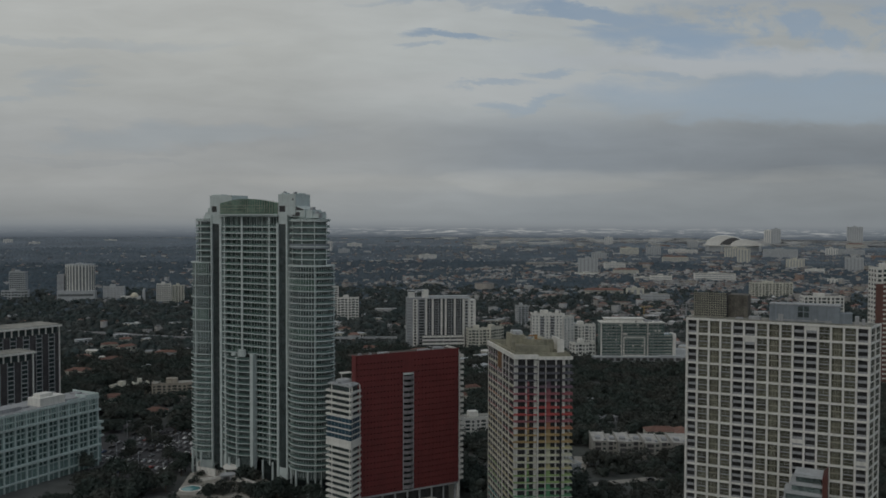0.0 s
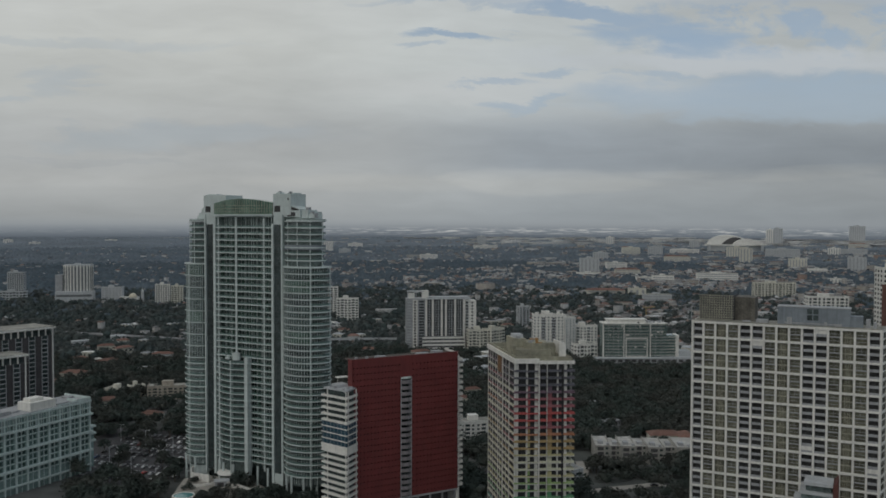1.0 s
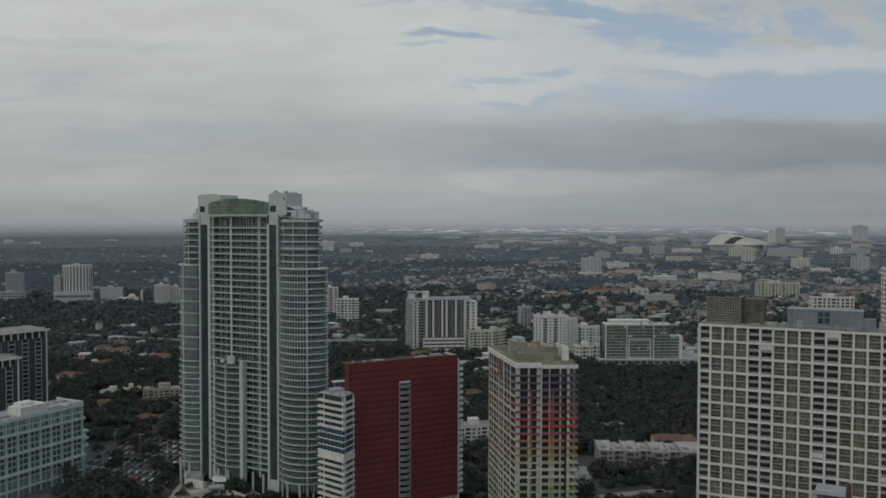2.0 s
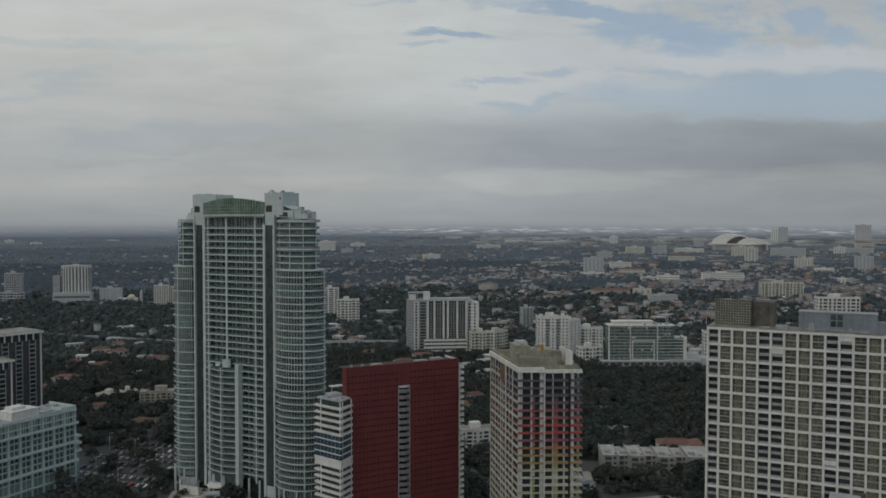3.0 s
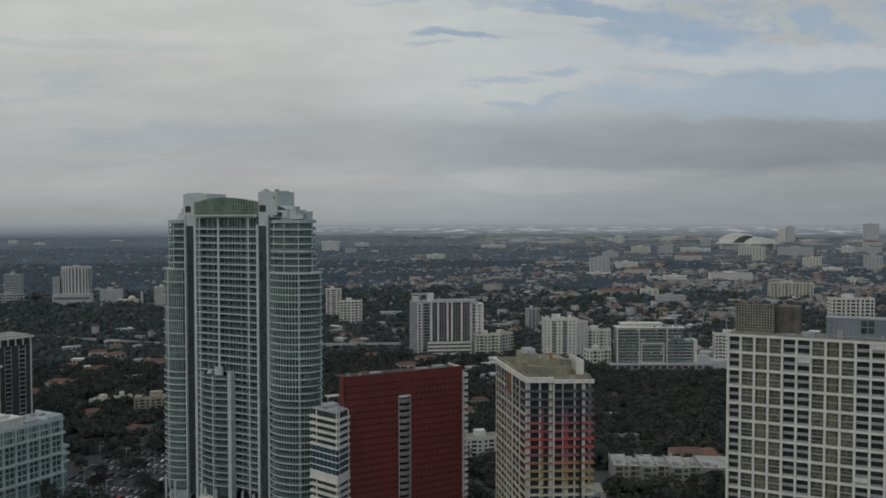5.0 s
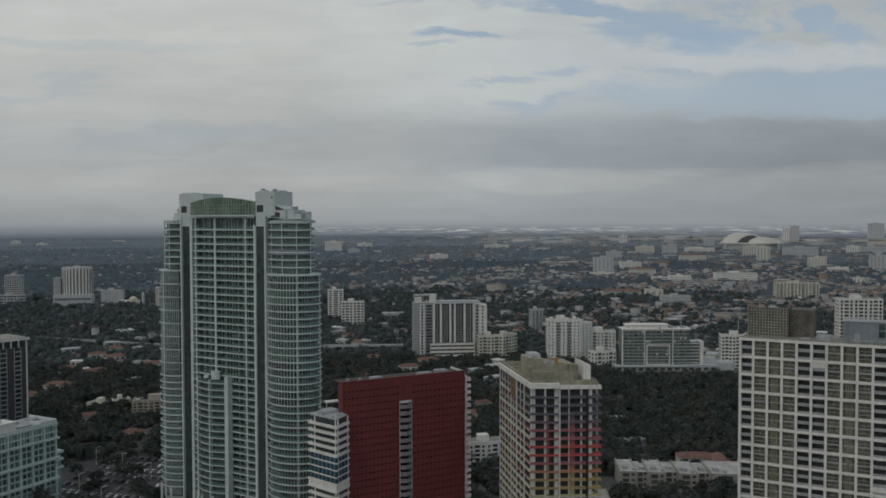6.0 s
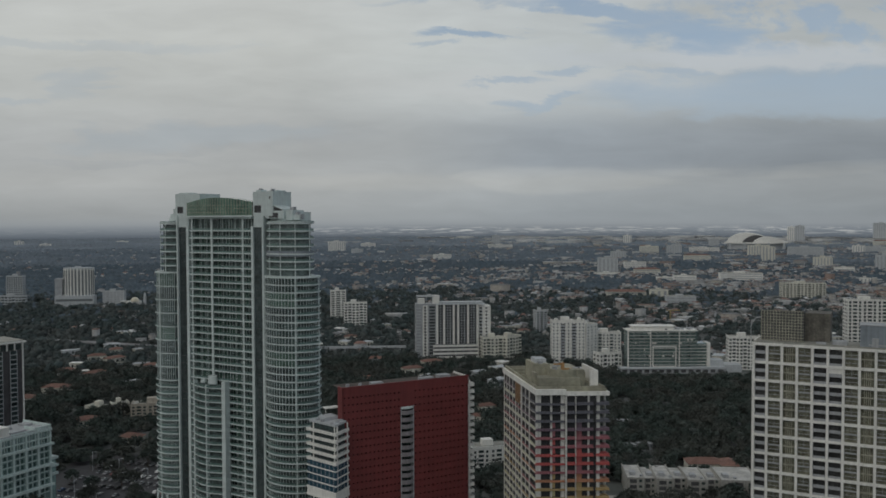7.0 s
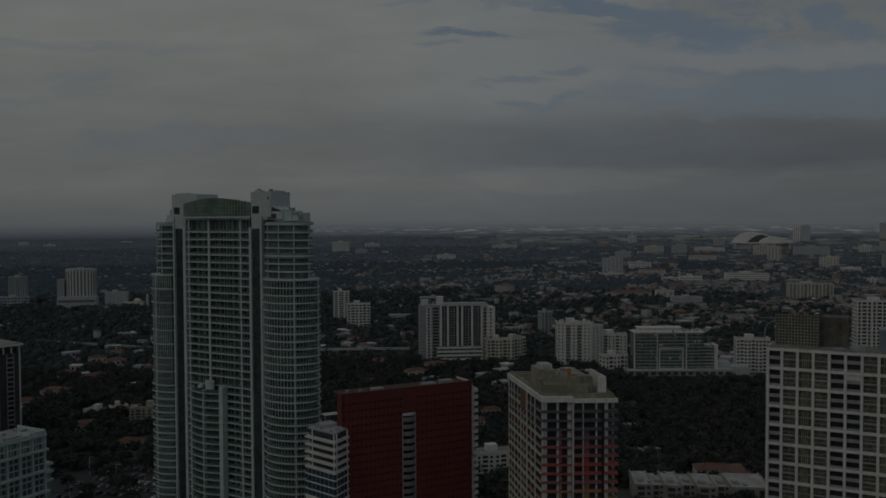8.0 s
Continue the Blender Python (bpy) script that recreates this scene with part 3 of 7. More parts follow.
    # lower bowed bay in front
    bow = [(-17.1 + 18.6 * i / 16, -3.2 - 2.2 * math.sin(math.pi * i / 16)) for i in range(17)]
    part("bowed_glazing", Geo().strip([(x, y + 1.9) for x, y in bow], 8, 70, 0.3), BAYGLASS, t)
    bs = Geo().prism(bow + [(1.5, -1.0), (-17.1, -1.0)], -0.2, 0.2).mesh("floor_slab")
    br = Geo().strip([(x, y + 0.15) for x, y in bow], 0.25, 1.2, 0.1).mesh("railing")
    for z in [55.4 + 3.28 * k for k in range(-12, 5)]:
        p = part("floor_slab", bs, PALE, t, at=(0, 0, z))
        part("railing", br, RAILGLASS, p, "pale green glass railing")
    for u, w, z1, dy in ((2.4, 1.1, 72, -4.2), (-17.2, 0.4, 70.5, -3.4), (-7.5, 0.3, 70, -5.3)):
        part("pier", Geo().box(u - w, u + w, dy, -1.0, 2, z1), PALE, t)
    part("terrace_drum", Geo().prism(oval(-5.5, -2.8, 2.6, 1.6, 18), 70.2, 74.0), PALE, t)
    part("terrace_dome", Geo().ball(-11.5, -2.8, 70.4, 1.5, n=12), PALE, t)
    # crown
    arc = [(-22.6 + 41.3 * i / 20, 148.0 + 6.4 + 2.3 * math.sin(math.pi * i / 20)) for i in range(21)]
    crown = Geo()
    for (xa, za), (xb, zb) in zip(arc, arc[1:]):
        ya, yb = [-1.2 - 2.2 * math.sin(math.pi * (x + 22.6) / 41.3) for x in (xa, xb)]
        crown.add([(xa, ya, 148.4), (xb, yb, 148.4), (xb, yb, zb), (xa, ya, za), (xa, 4, 148.4), (xb, 4, 148.4), (xb, 4, zb), (xa, 4, za)], [(0, 1, 2, 3), (3, 2, 6, 7), (5, 4, 7, 6)])
    part("crown", crown, CROWNGLASS, t, "arched screen of green glass")
    bars = Geo()
    for i in range(27):
        x = -22.4 + 40.9 * i / 26
        s = math.sin(math.pi * (x + 22.6) / 41.3)
        bars.box(x - 0.08, x + 0.08, -1.35 - 2.2 * s, -1.2 - 2.2 * s, 148.4, 154.3 + 2.3 * s)
    for h in (149.8, 151.4, 153.0):
        for (xa, za), (xb, zb) in zip(arc, arc[1:]):
            s = math.sin(math.pi * ((xa + xb) / 2 + 22.6) / 41.3)
            bars.box(xa, xb, -1.32 - 2.2 * s, -1.17 - 2.2 * s, h, h + 0.15)
    part("crown_grid", bars, SCREEN, t)
    part("crown_base", Geo().prism([(x, -1.6 - 2.2 * math.sin(math.pi * (x + 22.6) / 41.3)) for x, _ in arc] + [(18.7, 3), (-22.6, 3)], 147.7, 148.4), PALE, t)
    part("roof_block", Geo().box(-30.3, -14, -1.1, 12, 148, 158.8).box(-29.2, -22, 0, 5, 158.8, 159.4), PALE, t, "pale plant room block")
    part("roof_block", Geo().box(18.9, 30.5, -1.1, 11.4, 148, 159.0).box(20, 22.6, 0, 4, 159.0, 159.8).box(25, 29.5, 3, 9, 159.0, 159.6), PALE, t, "pale plant room block")
    part("stair_house", Geo().box(25.7, 36.5, -0.9, 9, 147, 150.2), PALE, t)
    part("lean_roof", Geo().add([(27.0, -0.7, 150.2), (36.0, -0.7, 150.2), (36.0, -0.7, 151.0), (27.0, -0.7, 154.0), (27.0, 8, 150.2), (36.0, 8, 150.2), (36.0, 8, 151.0), (27.0, 8, 154.0)], [(0, 1, 2, 3), (5, 4, 7, 6), (1, 5, 6, 2), (2, 6, 7, 3), (4, 0, 3, 7)]), PALE, t)
    part("opening", Geo().add([(30.7, -0.78, 150.4), (35.6, -0.78, 150.4), (35.6, -0.78, 150.8), (30.7, -0.78, 152.4)], [(0, 1, 2, 3)]), DARK, t)
    part("opening", Geo().box(28.5, 29.2, -1.16, -1.1, 155.6, 156.8), DARK, t)
    for s in (-1, 1):
        part("roof_terrace", Geo().prism(oval(35.6 * s, 4.9, 8.3 if s < 0 else 11.9, 8.3, 36), top_high - 0.2, top_high + 0.3).prism(oval(34 * s, 5.5, 6.0, 5.0, 24), top_high + 0.3, top_high + 2.2), PALE, t)
    # stepped parapets and plant on the shoulder roofs
    part("shoulder_step", Geo().box(-35.5, -29.6, 0.5, 8, 146.3, 149.4).box(-33.2, -29.6, 0.2, 8, 149.4, 151.8), PALE, t)
    part("shoulder_step", Geo().box(36.5, 40.5, 0.4, 8, 146.3, 150.6).box(40.5, 44.0, 0.9, 8, 146.3, 148.6), PALE, t)
    part("opening", Geo().box(28.2, 33.4, -1.0, -0.9, 147.3, 149.4), DARK, t)
    for x0, x1, z1 in ((38.2, 40.2, 152.0), (41.4, 42.6, 149.8), (43.4, 44.6, 148.9), (20.2, 21.0, 160.5), (27.2, 28.0, 160.2)):
        part("roof_plant", Geo().box(x0, x1, 1.5, 3.5, z1 - 2.4, z1), GREY, t)
    # a solid white band on one storey of the upper bay
    part("spandrel", Geo().strip([(x + 35.3, y + 4.8) for x, y in bay_front(1, 11.9, 8.2, 35.3, 4.8, 0.1)], top_low + 9.0, top_low + 11.4, 0.12), BLUEGREY, t)
    # ground floor columns and lobby
    for u, y in ((-46, 0), (-40, -5.5), (-34, -5), (-19, -2), (-13, -5), (-6, -5), (8, -1.5), (15, -1.5), (29, -3), (35, -6.5), (42, -5.5), (47, -1)):
        part("ground_column", Geo().prism(oval(u, y, 0.6, 0.6, 12), 0, base + 1), PALE, t)
    part("lobby", Geo().box(-40, 42, 3, 22, 0, base), GLASS, t, "dark glazed lobby")
    return t


round_tower()


# ---- the white gridded slab ----
def grid_block():
    ax, ay, bx, by = 132.0, 360.0, 193.6, 323.1
    turn, length = math.degrees(math.atan2(by - ay, bx - ax)), math.hypot(bx - ax, by - ay)
    t = thing("apartment_block", ax, ay, 0, turn, "white concrete apartment block with a deep grid of windows", "apartment block")
    cols, pitch, top, deep = 15, length / 15, 103.2, 17.0
    rise = 6.32
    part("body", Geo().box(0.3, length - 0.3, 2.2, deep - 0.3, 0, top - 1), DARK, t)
    for i in range(cols + 1):
        w = 0.42
        x = min(max(i * pitch, w), length - w)
        part("pier", Geo().box(x - w, x + w, -0.05, 2.3, 0, top), WHITE, t)
    rows = 16
    beam = Geo().box(0, length, 0, 2.25, -0.45, 0.45).mesh("spandrel")
    for j in range(rows + 1):
        part("spandrel", beam, WHITE, t, at=(0, 0, top - 0.5 - j * rise))
    part("roof", Geo().box(0, length, 2.3, deep, top - 0.6, top - 0.1).box(0.0, length, 0.5, 1.0, top - 0.05, top + 0.5), ROOF, t)
    w, h = pitch - 0.84, rise - 0.9
    # three kinds of bay
    curtain = Geo().box(0, w, 0.9, 1.2, 0, h).mesh("curtained_window")
    bars = Geo().box(0, w, 0.55, 0.9, h / 2 - 0.22, h / 2 + 0.22)
    for z in (h * 0.22, h * 0.72):
        bars.box(0, w, 0.8, 0.9, z - 0.07, z + 0.07)
    bars.box(w / 2 - 0.05, w / 2 + 0.05, 0.8, 0.9, h / 2, h)
    bars = bars.mesh("mullion_grid")
    glazed = Geo().box(0, w, 0.9, 1.2, 0, h).mesh("glazed_window")
    gbars = Geo().box(0, w, 0.6, 0.9, h / 2 - 0.2, h / 2 + 0.2)
    for f in (0.27, 0.42, 0.58, 0.73):
        gbars.box(w * f - 0.1, w * f + 0.1, 0.7, 0.9, 0, h)
    gbars = gbars.mesh("mullion_grid")
    # balcony recess backing, with its shade put into the dark colour
    recess = Geo().box(0, w, 2.0, 2.2, 0, h).mesh("balcony_glazing")
    rails = Geo().box(0, w, 0.25, 2.0, h / 2 - 0.2, h / 2 + 0.2).box(0, w, 0.3, 0.36, h / 2 + 0.2, h / 2 + 0.95).box(0, w, 0.3, 0.36, 0, 0.8).mesh("balcony_rail")
    shutter = Geo().box(0, w, 0.35, 0.55, 0, h / 2 - 0.2).mesh("shutter")
    kinds = "bcgcbbcgcbbcgcb"
    rnd = random.Random(4)
    for j in range(rows):
        z = top - 0.95 - j * rise - h
        for i, kind in enumerate(kinds):
            at = (i * pitch + 0.42, 0, z)
            if kind == "c":
                p = part("curtained_window", curtain, CURTAIN, t, at=at)
                part("mullion_grid", bars, GREY, p)
            elif kind == "g":
                p = part("glazed_window", glazed, CURTAIN, t, at=at)
                part("mullion_grid", gbars, SCREEN, p)
            else:
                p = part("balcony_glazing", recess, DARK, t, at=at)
                part("balcony_rail", rails, GREY, p)
                if rnd.random() < 0.08:
                    part("shutter", shutter, WHITE, p, "pale closed shutter", at=(0, 0, rnd.choice((0, h / 2 + 0.2))))
    # end wall, two bays wide
    end = Geo()
    skew = 3.9 / deep

    def leaning(y0, y1, x0, x1):
        return [(length + x0 + skew * y0, y0), (length + x1 + skew * y0, y0), (length + x1 + skew * y1, y1), (length + x0 + skew * y1, y1)]

    for y in (0.4, deep / 2, deep - 0.4):
        end.prism(leaning(y - 0.4, y + 0.4, -0.3, 0.12), 0, top)
    for j in range(rows + 1):
        end.prism(leaning(0.8, deep - 0.8, -0.3, 0.08), top - 0.95 - j * rise, top - 0.05 - j * rise)
        end.prism(leaning(0.8, deep - 0.8, -0.3, -0.05), top - 0.65 - (j + 0.5) * rise, top - 0.35 - (j + 0.5) * rise)
    part("end_grid", end, WHITE, t)
    part("end_glazing", Geo().prism(leaning(0.5, deep - 0.5, -0.5, -0.25), 0, top - 0.6), CURTAIN, t)
    part("end_roof", Geo().prism([(length - 0.3, 2.3), (length - 0.3 + skew * deep, deep), (length - 0.3, deep)], top - 1.2, top - 0.1), ROOF, t)
    left = Geo().box(-0.1, 0.25, 0.2, deep, 0, top)
    part("end_wall", left, WHITE, t)
    # screened plant room
    s = part("roof_screen", Geo().box(1.8, 15.8, 8.0, 8.2, top, top + 10.6).box(15.6, 15.8, 8.0, 20, top, top + 10.6), DARK, t)
    lat = Geo()
    for i in range(14):
        lat.box(1.8 + i * 1.0, 2.04 + i * 1.0, 7.85, 8.0, top, top + 10.6)
    for j in range(11):
        lat.box(1.8, 15.8, 7.82, 7.98, top + 0.1 + j * 1.02, top + 0.34 + j * 1.02)
    part("lattice", lat, SCREEN, s, "olive metal lattice")
    part("plant_room", Geo().box(2.1, 15.5, 8.3, 21, top, top + 9).box(15.8, 24, 11, 21, top, top + 9.8), surface("stained_plant_room_wall", (0.14, 0.13, 0.11), 0.8, vary=0.3, size=3, streak=0.3), t)
    hoop = Geo()
    for k in range(12):
        a0, a1 = radians(90 + 90 * k / 12), radians(90 + 90 * (k + 1) / 12)
        hoop.add([(1.8 + 3.4 * math.cos(a) * q, 8 + d, top + 4.4 + 3.6 * math.sin(a) * q) for a in (a0, a1) for q in (0.96, 1.04) for d in (0, 0.25)],
                 [(0, 2, 6, 4), (1, 5, 7, 3), (2, 3, 7, 6), (0, 4, 5, 1)])
    hoop.box(-1.73, -1.48, 8, 8.25, top, top + 4.4)
    part("roof_hoop", hoop, GREY, t)
    part("penthouse", Geo().box(33.4, 60.5, 5.2, 13, top - 0.1, top + 7.0).box(60.5, 65, 6.2, 12, top - 0.1, top + 4.2), BLUEGREY, t, "blue-grey rooftop penthouse")
    part("penthouse_trim", Geo().box(33.2, 60.7, 5.0, 13.2, top + 7.0, top + 7.35).box(36, 57, 5.08, 5.2, top + 0.4, top + 0.9), GREY, t)
    for i in range(2):
        for j in range(2):
            part("penthouse_window", Geo().box(44.6 + i * 2.3, 46.5 + i * 2.3, 5.1, 5.2, top + 2.0 + j * 2.5, top + 4.1 + j * 2.5), GLASS, t)
    for x0, x1, y0, y1, h in ((25, 29.5, 6, 10, 1.2), (66, 67.6, 6, 9, 3.2), (68.6, 69.8, 5, 8, 2.2), (37, 39, 4.4, 5.0, 3.0), (51, 52, 4.2, 5.0, 1.6), (55, 57.5, 3.8, 4.8, 1.1), (20, 23, 3, 5, 0.8)):
        part("roof_unit", Geo().box(x0, x1, y0, y1, top - 0.1, top + h), GREY, t)


grid_block()


# ---- the red slab with a white wing ----
def red_block():
    lx, ly, rx, ry = -12.8, 405.0, 38.9, 429.3
    turn, length = math.degrees(math.atan2(ry - ly, rx - lx)), math.hypot(rx - lx, ry - ly)
    t = thing("red_slab_building", lx, ly, 0, turn, "dark red slab building with slit windows and white balcony ends", "building")
    top, deep, s0, s1, stop = 80.0, 13.0, 25.4, 31.0, 70.0
    floor = 2.86

    def pierced(x0, x1, z0, z1, nx, nz, g, holes):
        """A wall with a grid of slit openings set back into it."""
        cw, ch, r = (x1 - x0) / nx, (z1 - z0) / nz, 0.36
        for i in range(nx):
            for j in range(nz):
                a, b, c, d = x0 + i * cw, x0 + (i + 1) * cw, z0 + j * ch, z0 + (j + 1) * ch
                p, q, s = (a + b) / 2, (c + d) / 2, 0.38
                o = [(a, 0, c), (b, 0, c), (b, 0, d), (a, 0, d)]
                h = [(p - r, 0, q - s), (p + r, 0, q - s), (p + r, 0, q + s), (p - r, 0, q + s)]
                k = [(x, 0.5, z) for x, _, z in h]
                g.add(o + h + k, [(0, 1, 5, 4), (1, 2, 6, 5), (2, 3, 7, 6), (3, 0, 4, 7), (4, 5, 9, 8), (5, 6, 10, 9), (6, 7, 11, 10), (7, 4, 8, 11)])
                holes.add(k, [(0, 1, 2, 3)])

    wall, holes = Geo(), Geo()
    nz = 23
    pierced(0.0, s0, top - 2.6 - nz * floor, top - 2.6, 14, nz, wall, holes)
    pierced(s1, length, top - 2.6 - nz * floor, top - 2.6, 13, nz, wall, holes)
    wall.box(0, length, 0, 0.6, top - 2.6, top)
    wall.box(s0, s1, 0, 0.6, stop, top - 2.6)
    wall.box(-0.02, 0.6, 0.0, 5.0, 11.6, top)
    part("red_wall", wall, RED, t)
    tagged(part("slit_glazing", holes, surface("maroon_tinted_glass", (0.055, 0.022, 0.022), 0.2, each=0.4), t), kind="stuff")
    part("body", Geo().box(0.6, 7, 0.62, 4.8, 11.4, top - 1.0).box(7, s0, 0.62, deep, 11.4, top - 1.0).box(s1, length - 0.4, 0.62, deep, 11.4, top - 1.0).box(s0, s1, 2.6, deep, 11.4, top - 1), GREY, t)
    part("lobby", Geo().box(4, length - 3, 5.0, deep, 0, 11.4), DARK, t, "dark recessed ground floor")
    part("soffit_beam", Geo().box(0, length, 0.1, 0.7, 10.6, 11.5), GREY, t)
    for i in range(9):
        x = 1.2 + i * (length - 2.4) / 8
        part("ground_column", Geo().prism(oval(x, 1.6, 0.55, 0.55, 10), 0, 10.6), GREY, t)
    part("entrance_canopy", Geo().box(20, 44, -7.5, 1.0, 4.6, 5.2).box(22, 42, -6.5, 0.5, 5.2, 5.9), PAVING, t)
    part("roof_coping", Geo().box(-0.1, length + 0.1, -0.12, 0.7, top, top + 0.3), RED, t)
    part("roof_deck", Geo().box(0.7, length - 0.4, 0.72, deep - 0.2, top - 0.98, top - 0.8), surface("dark_felt_roof", (0.085, 0.07, 0.06), 0.95, vary=0.3, size=3), t)
    for x0, x1, y1, z1 in ((3, 4.2, 4, 0.8), (8.5, 9.5, 4, 0.7), (14, 19, 6, 0.35), (36, 42, 6, 0.3), (45, 50, 7, 0.7)):
        part("roof_plant", Geo().box(x0, x1, 3, y1, top - 1, top + z1), GREY, t)
    for x in (s0, s1):
        part("slot_jamb", Geo().box(x - 0.2, x + 0.2, -0.1, 2.6, 11.4, stop), GREY, t)
    part("slot_glazing", Geo().box(s0, s1, 2.3, 2.6, 11.4, stop), GLASS, t)
    front = [(s0 + 0.2 + (s1 - s0 - 0.4) * i / 8, -0.9 * math.sin(math.pi * i / 8)) for i in range(9)]
    slab = Geo().prism(front + [(s1 - 0.2, 2.3), (s0 + 0.2, 2.3)], -0.15, 0.15).mesh("balcony_slab")
    para = Geo().strip(front, 0.15, 1.55, 0.18).mesh("balcony_parapet")
    z = stop - floor - 0.3
    part("slot_head", Geo().prism(front + [(s1 - 0.2, 2.3), (s0 + 0.2, 2.3)], stop - 0.9, stop), PALE, t)
    while z > 11.6:
        p = part("balcony_slab", slab, MAUVE, t, at=(0, 0, z))
        part("balcony_parapet", para, MAUVE, p)
        z -= floor
    fin = Geo().box(length - 0.4, length + 3.3, 0.8, deep, -0.2, 0.2).box(length + 3.1, length + 3.3, 0.8, deep, 0.2, 1.25).box(length - 0.3, length + 3.3, 0.8, 1.0, 0.2, 1.25).mesh("end_balcony")
    z = top - 4.6
    part("end_wall", Geo().box(length - 0.4, length, 0.0, deep, 0, top).box(length, length + 1.3, 1, deep, 0, top - 2), WHITE, t)
    part("end_glazing", Geo().box(length + 1.3, length + 1.5, 1.2, deep - 0.3, 0, top - 4), GLASS, t)
    while z > 12:
        part("end_balcony", fin, WHITE, t, at=(0, 0, z))
        z -= floor

    # white wing at the end of the slab
    w = thing("banded_wing", 0, 0, -3.0, 0, "white banded apartment wing with a belt of blue glass", "building")
    ring = [(-15.0, 397.0), (-10.3, 406.5), (-16.5, 417.5), (-27.1, 408.5)]

    def shrunk(k):
        cx, cy = sum(p[0] for p in ring) / 4, sum(p[1] for p in ring) / 4
        return [(cx + (x - cx) * k, cy + (y - cy) * k) for x, y in ring]

    part("glazing", Geo().prism(shrunk(0.84), 3, 69.5), GLASS, w)
    part("blue_glazing", Geo().prism(shrunk(0.985), 44.2, 54.6), BLUEGLASS, w, "belt of blue glass")
    band = Geo().prism(shrunk(1.03), -0.52, 0.42).mesh("balcony_band")
    thin = Geo().prism(shrunk(1.03), -0.22, 0.22).mesh("blue_band")
    z = 66.6
    while z > 3:
        if 45 < z < 54:
            part("blue_band", thin, WHITE, w, at=(0, 0, z))
        else:
            part("balcony_band", band, WHITE, w, at=(0, 0, z))
        z -= 2.86
    for a, b, n in (((-15.0, 397.0), (-27.1, 408.5), 7), ((-15.0, 397.0), (-10.3, 406.5), 4)):
        for i in range(n):
            x, y = a[0] + (b[0] - a[0]) * (i + 0.5) / n, a[1] + (b[1] - a[1]) * (i + 0.5) / n
            part("blue_mullion", Geo().box(x - 0.12, x + 0.12, y - 0.05, y + 0.3, 44.2, 54.6), BLUEGREY, w)
    part("deep_band", Geo().prism(shrunk(1.004), 41.2, 44.2), WHITE, w)
    part("roof_slab", Geo().prism(shrunk(0.92), 69.5, 70.2), LIGHTGREY, w)
    for x, y, a, h in ((-14.5, 402, 0.8, 0.9), (-16.5, 399.8, 0.6, 0.7), (-13.2, 405.8, 0.9, 0.6), (-20.5, 404.5, 0.7, 1.0), (-22.8, 407.4, 0.8, 0.6)):
        part("roof_unit", Geo().box(x - a, x + a, y - a, y + a, 70.2, 70.2 + h), GREY, w)
    part("roof_house", Geo().prism([(-19.5, 405), (-15, 408.5), (-18, 413), (-22.5, 409)], 70.2, 71.6), LIGHTGREY, w)
    part("roof_canopy", Geo().prism([(-20, 411), (-14.5, 413.5), (-16, 417), (-21.5, 414.5)], 73.6, 73.9).box(-20, -19.8, 412, 412.2, 70, 73.6).box(-15.2, -15, 414, 414.2, 70, 73.6), WHITE, w)
    for a, b in (((-15.0, 397.0), (-27.1, 408.5)), ((-15.0, 397.0), (-10.3, 406.5))):
        for f in (0.06, 0.8):
            x, y = a[0] + (b[0] - a[0]) * f + 0.03 * 10, a[1] + (b[1] - a[1]) * f + 0.9
            part("post", Geo().box(x - 0.25, x + 0.25, y - 0.25, y + 0.25, 3, 69.5), WHITE, w)


red_block()


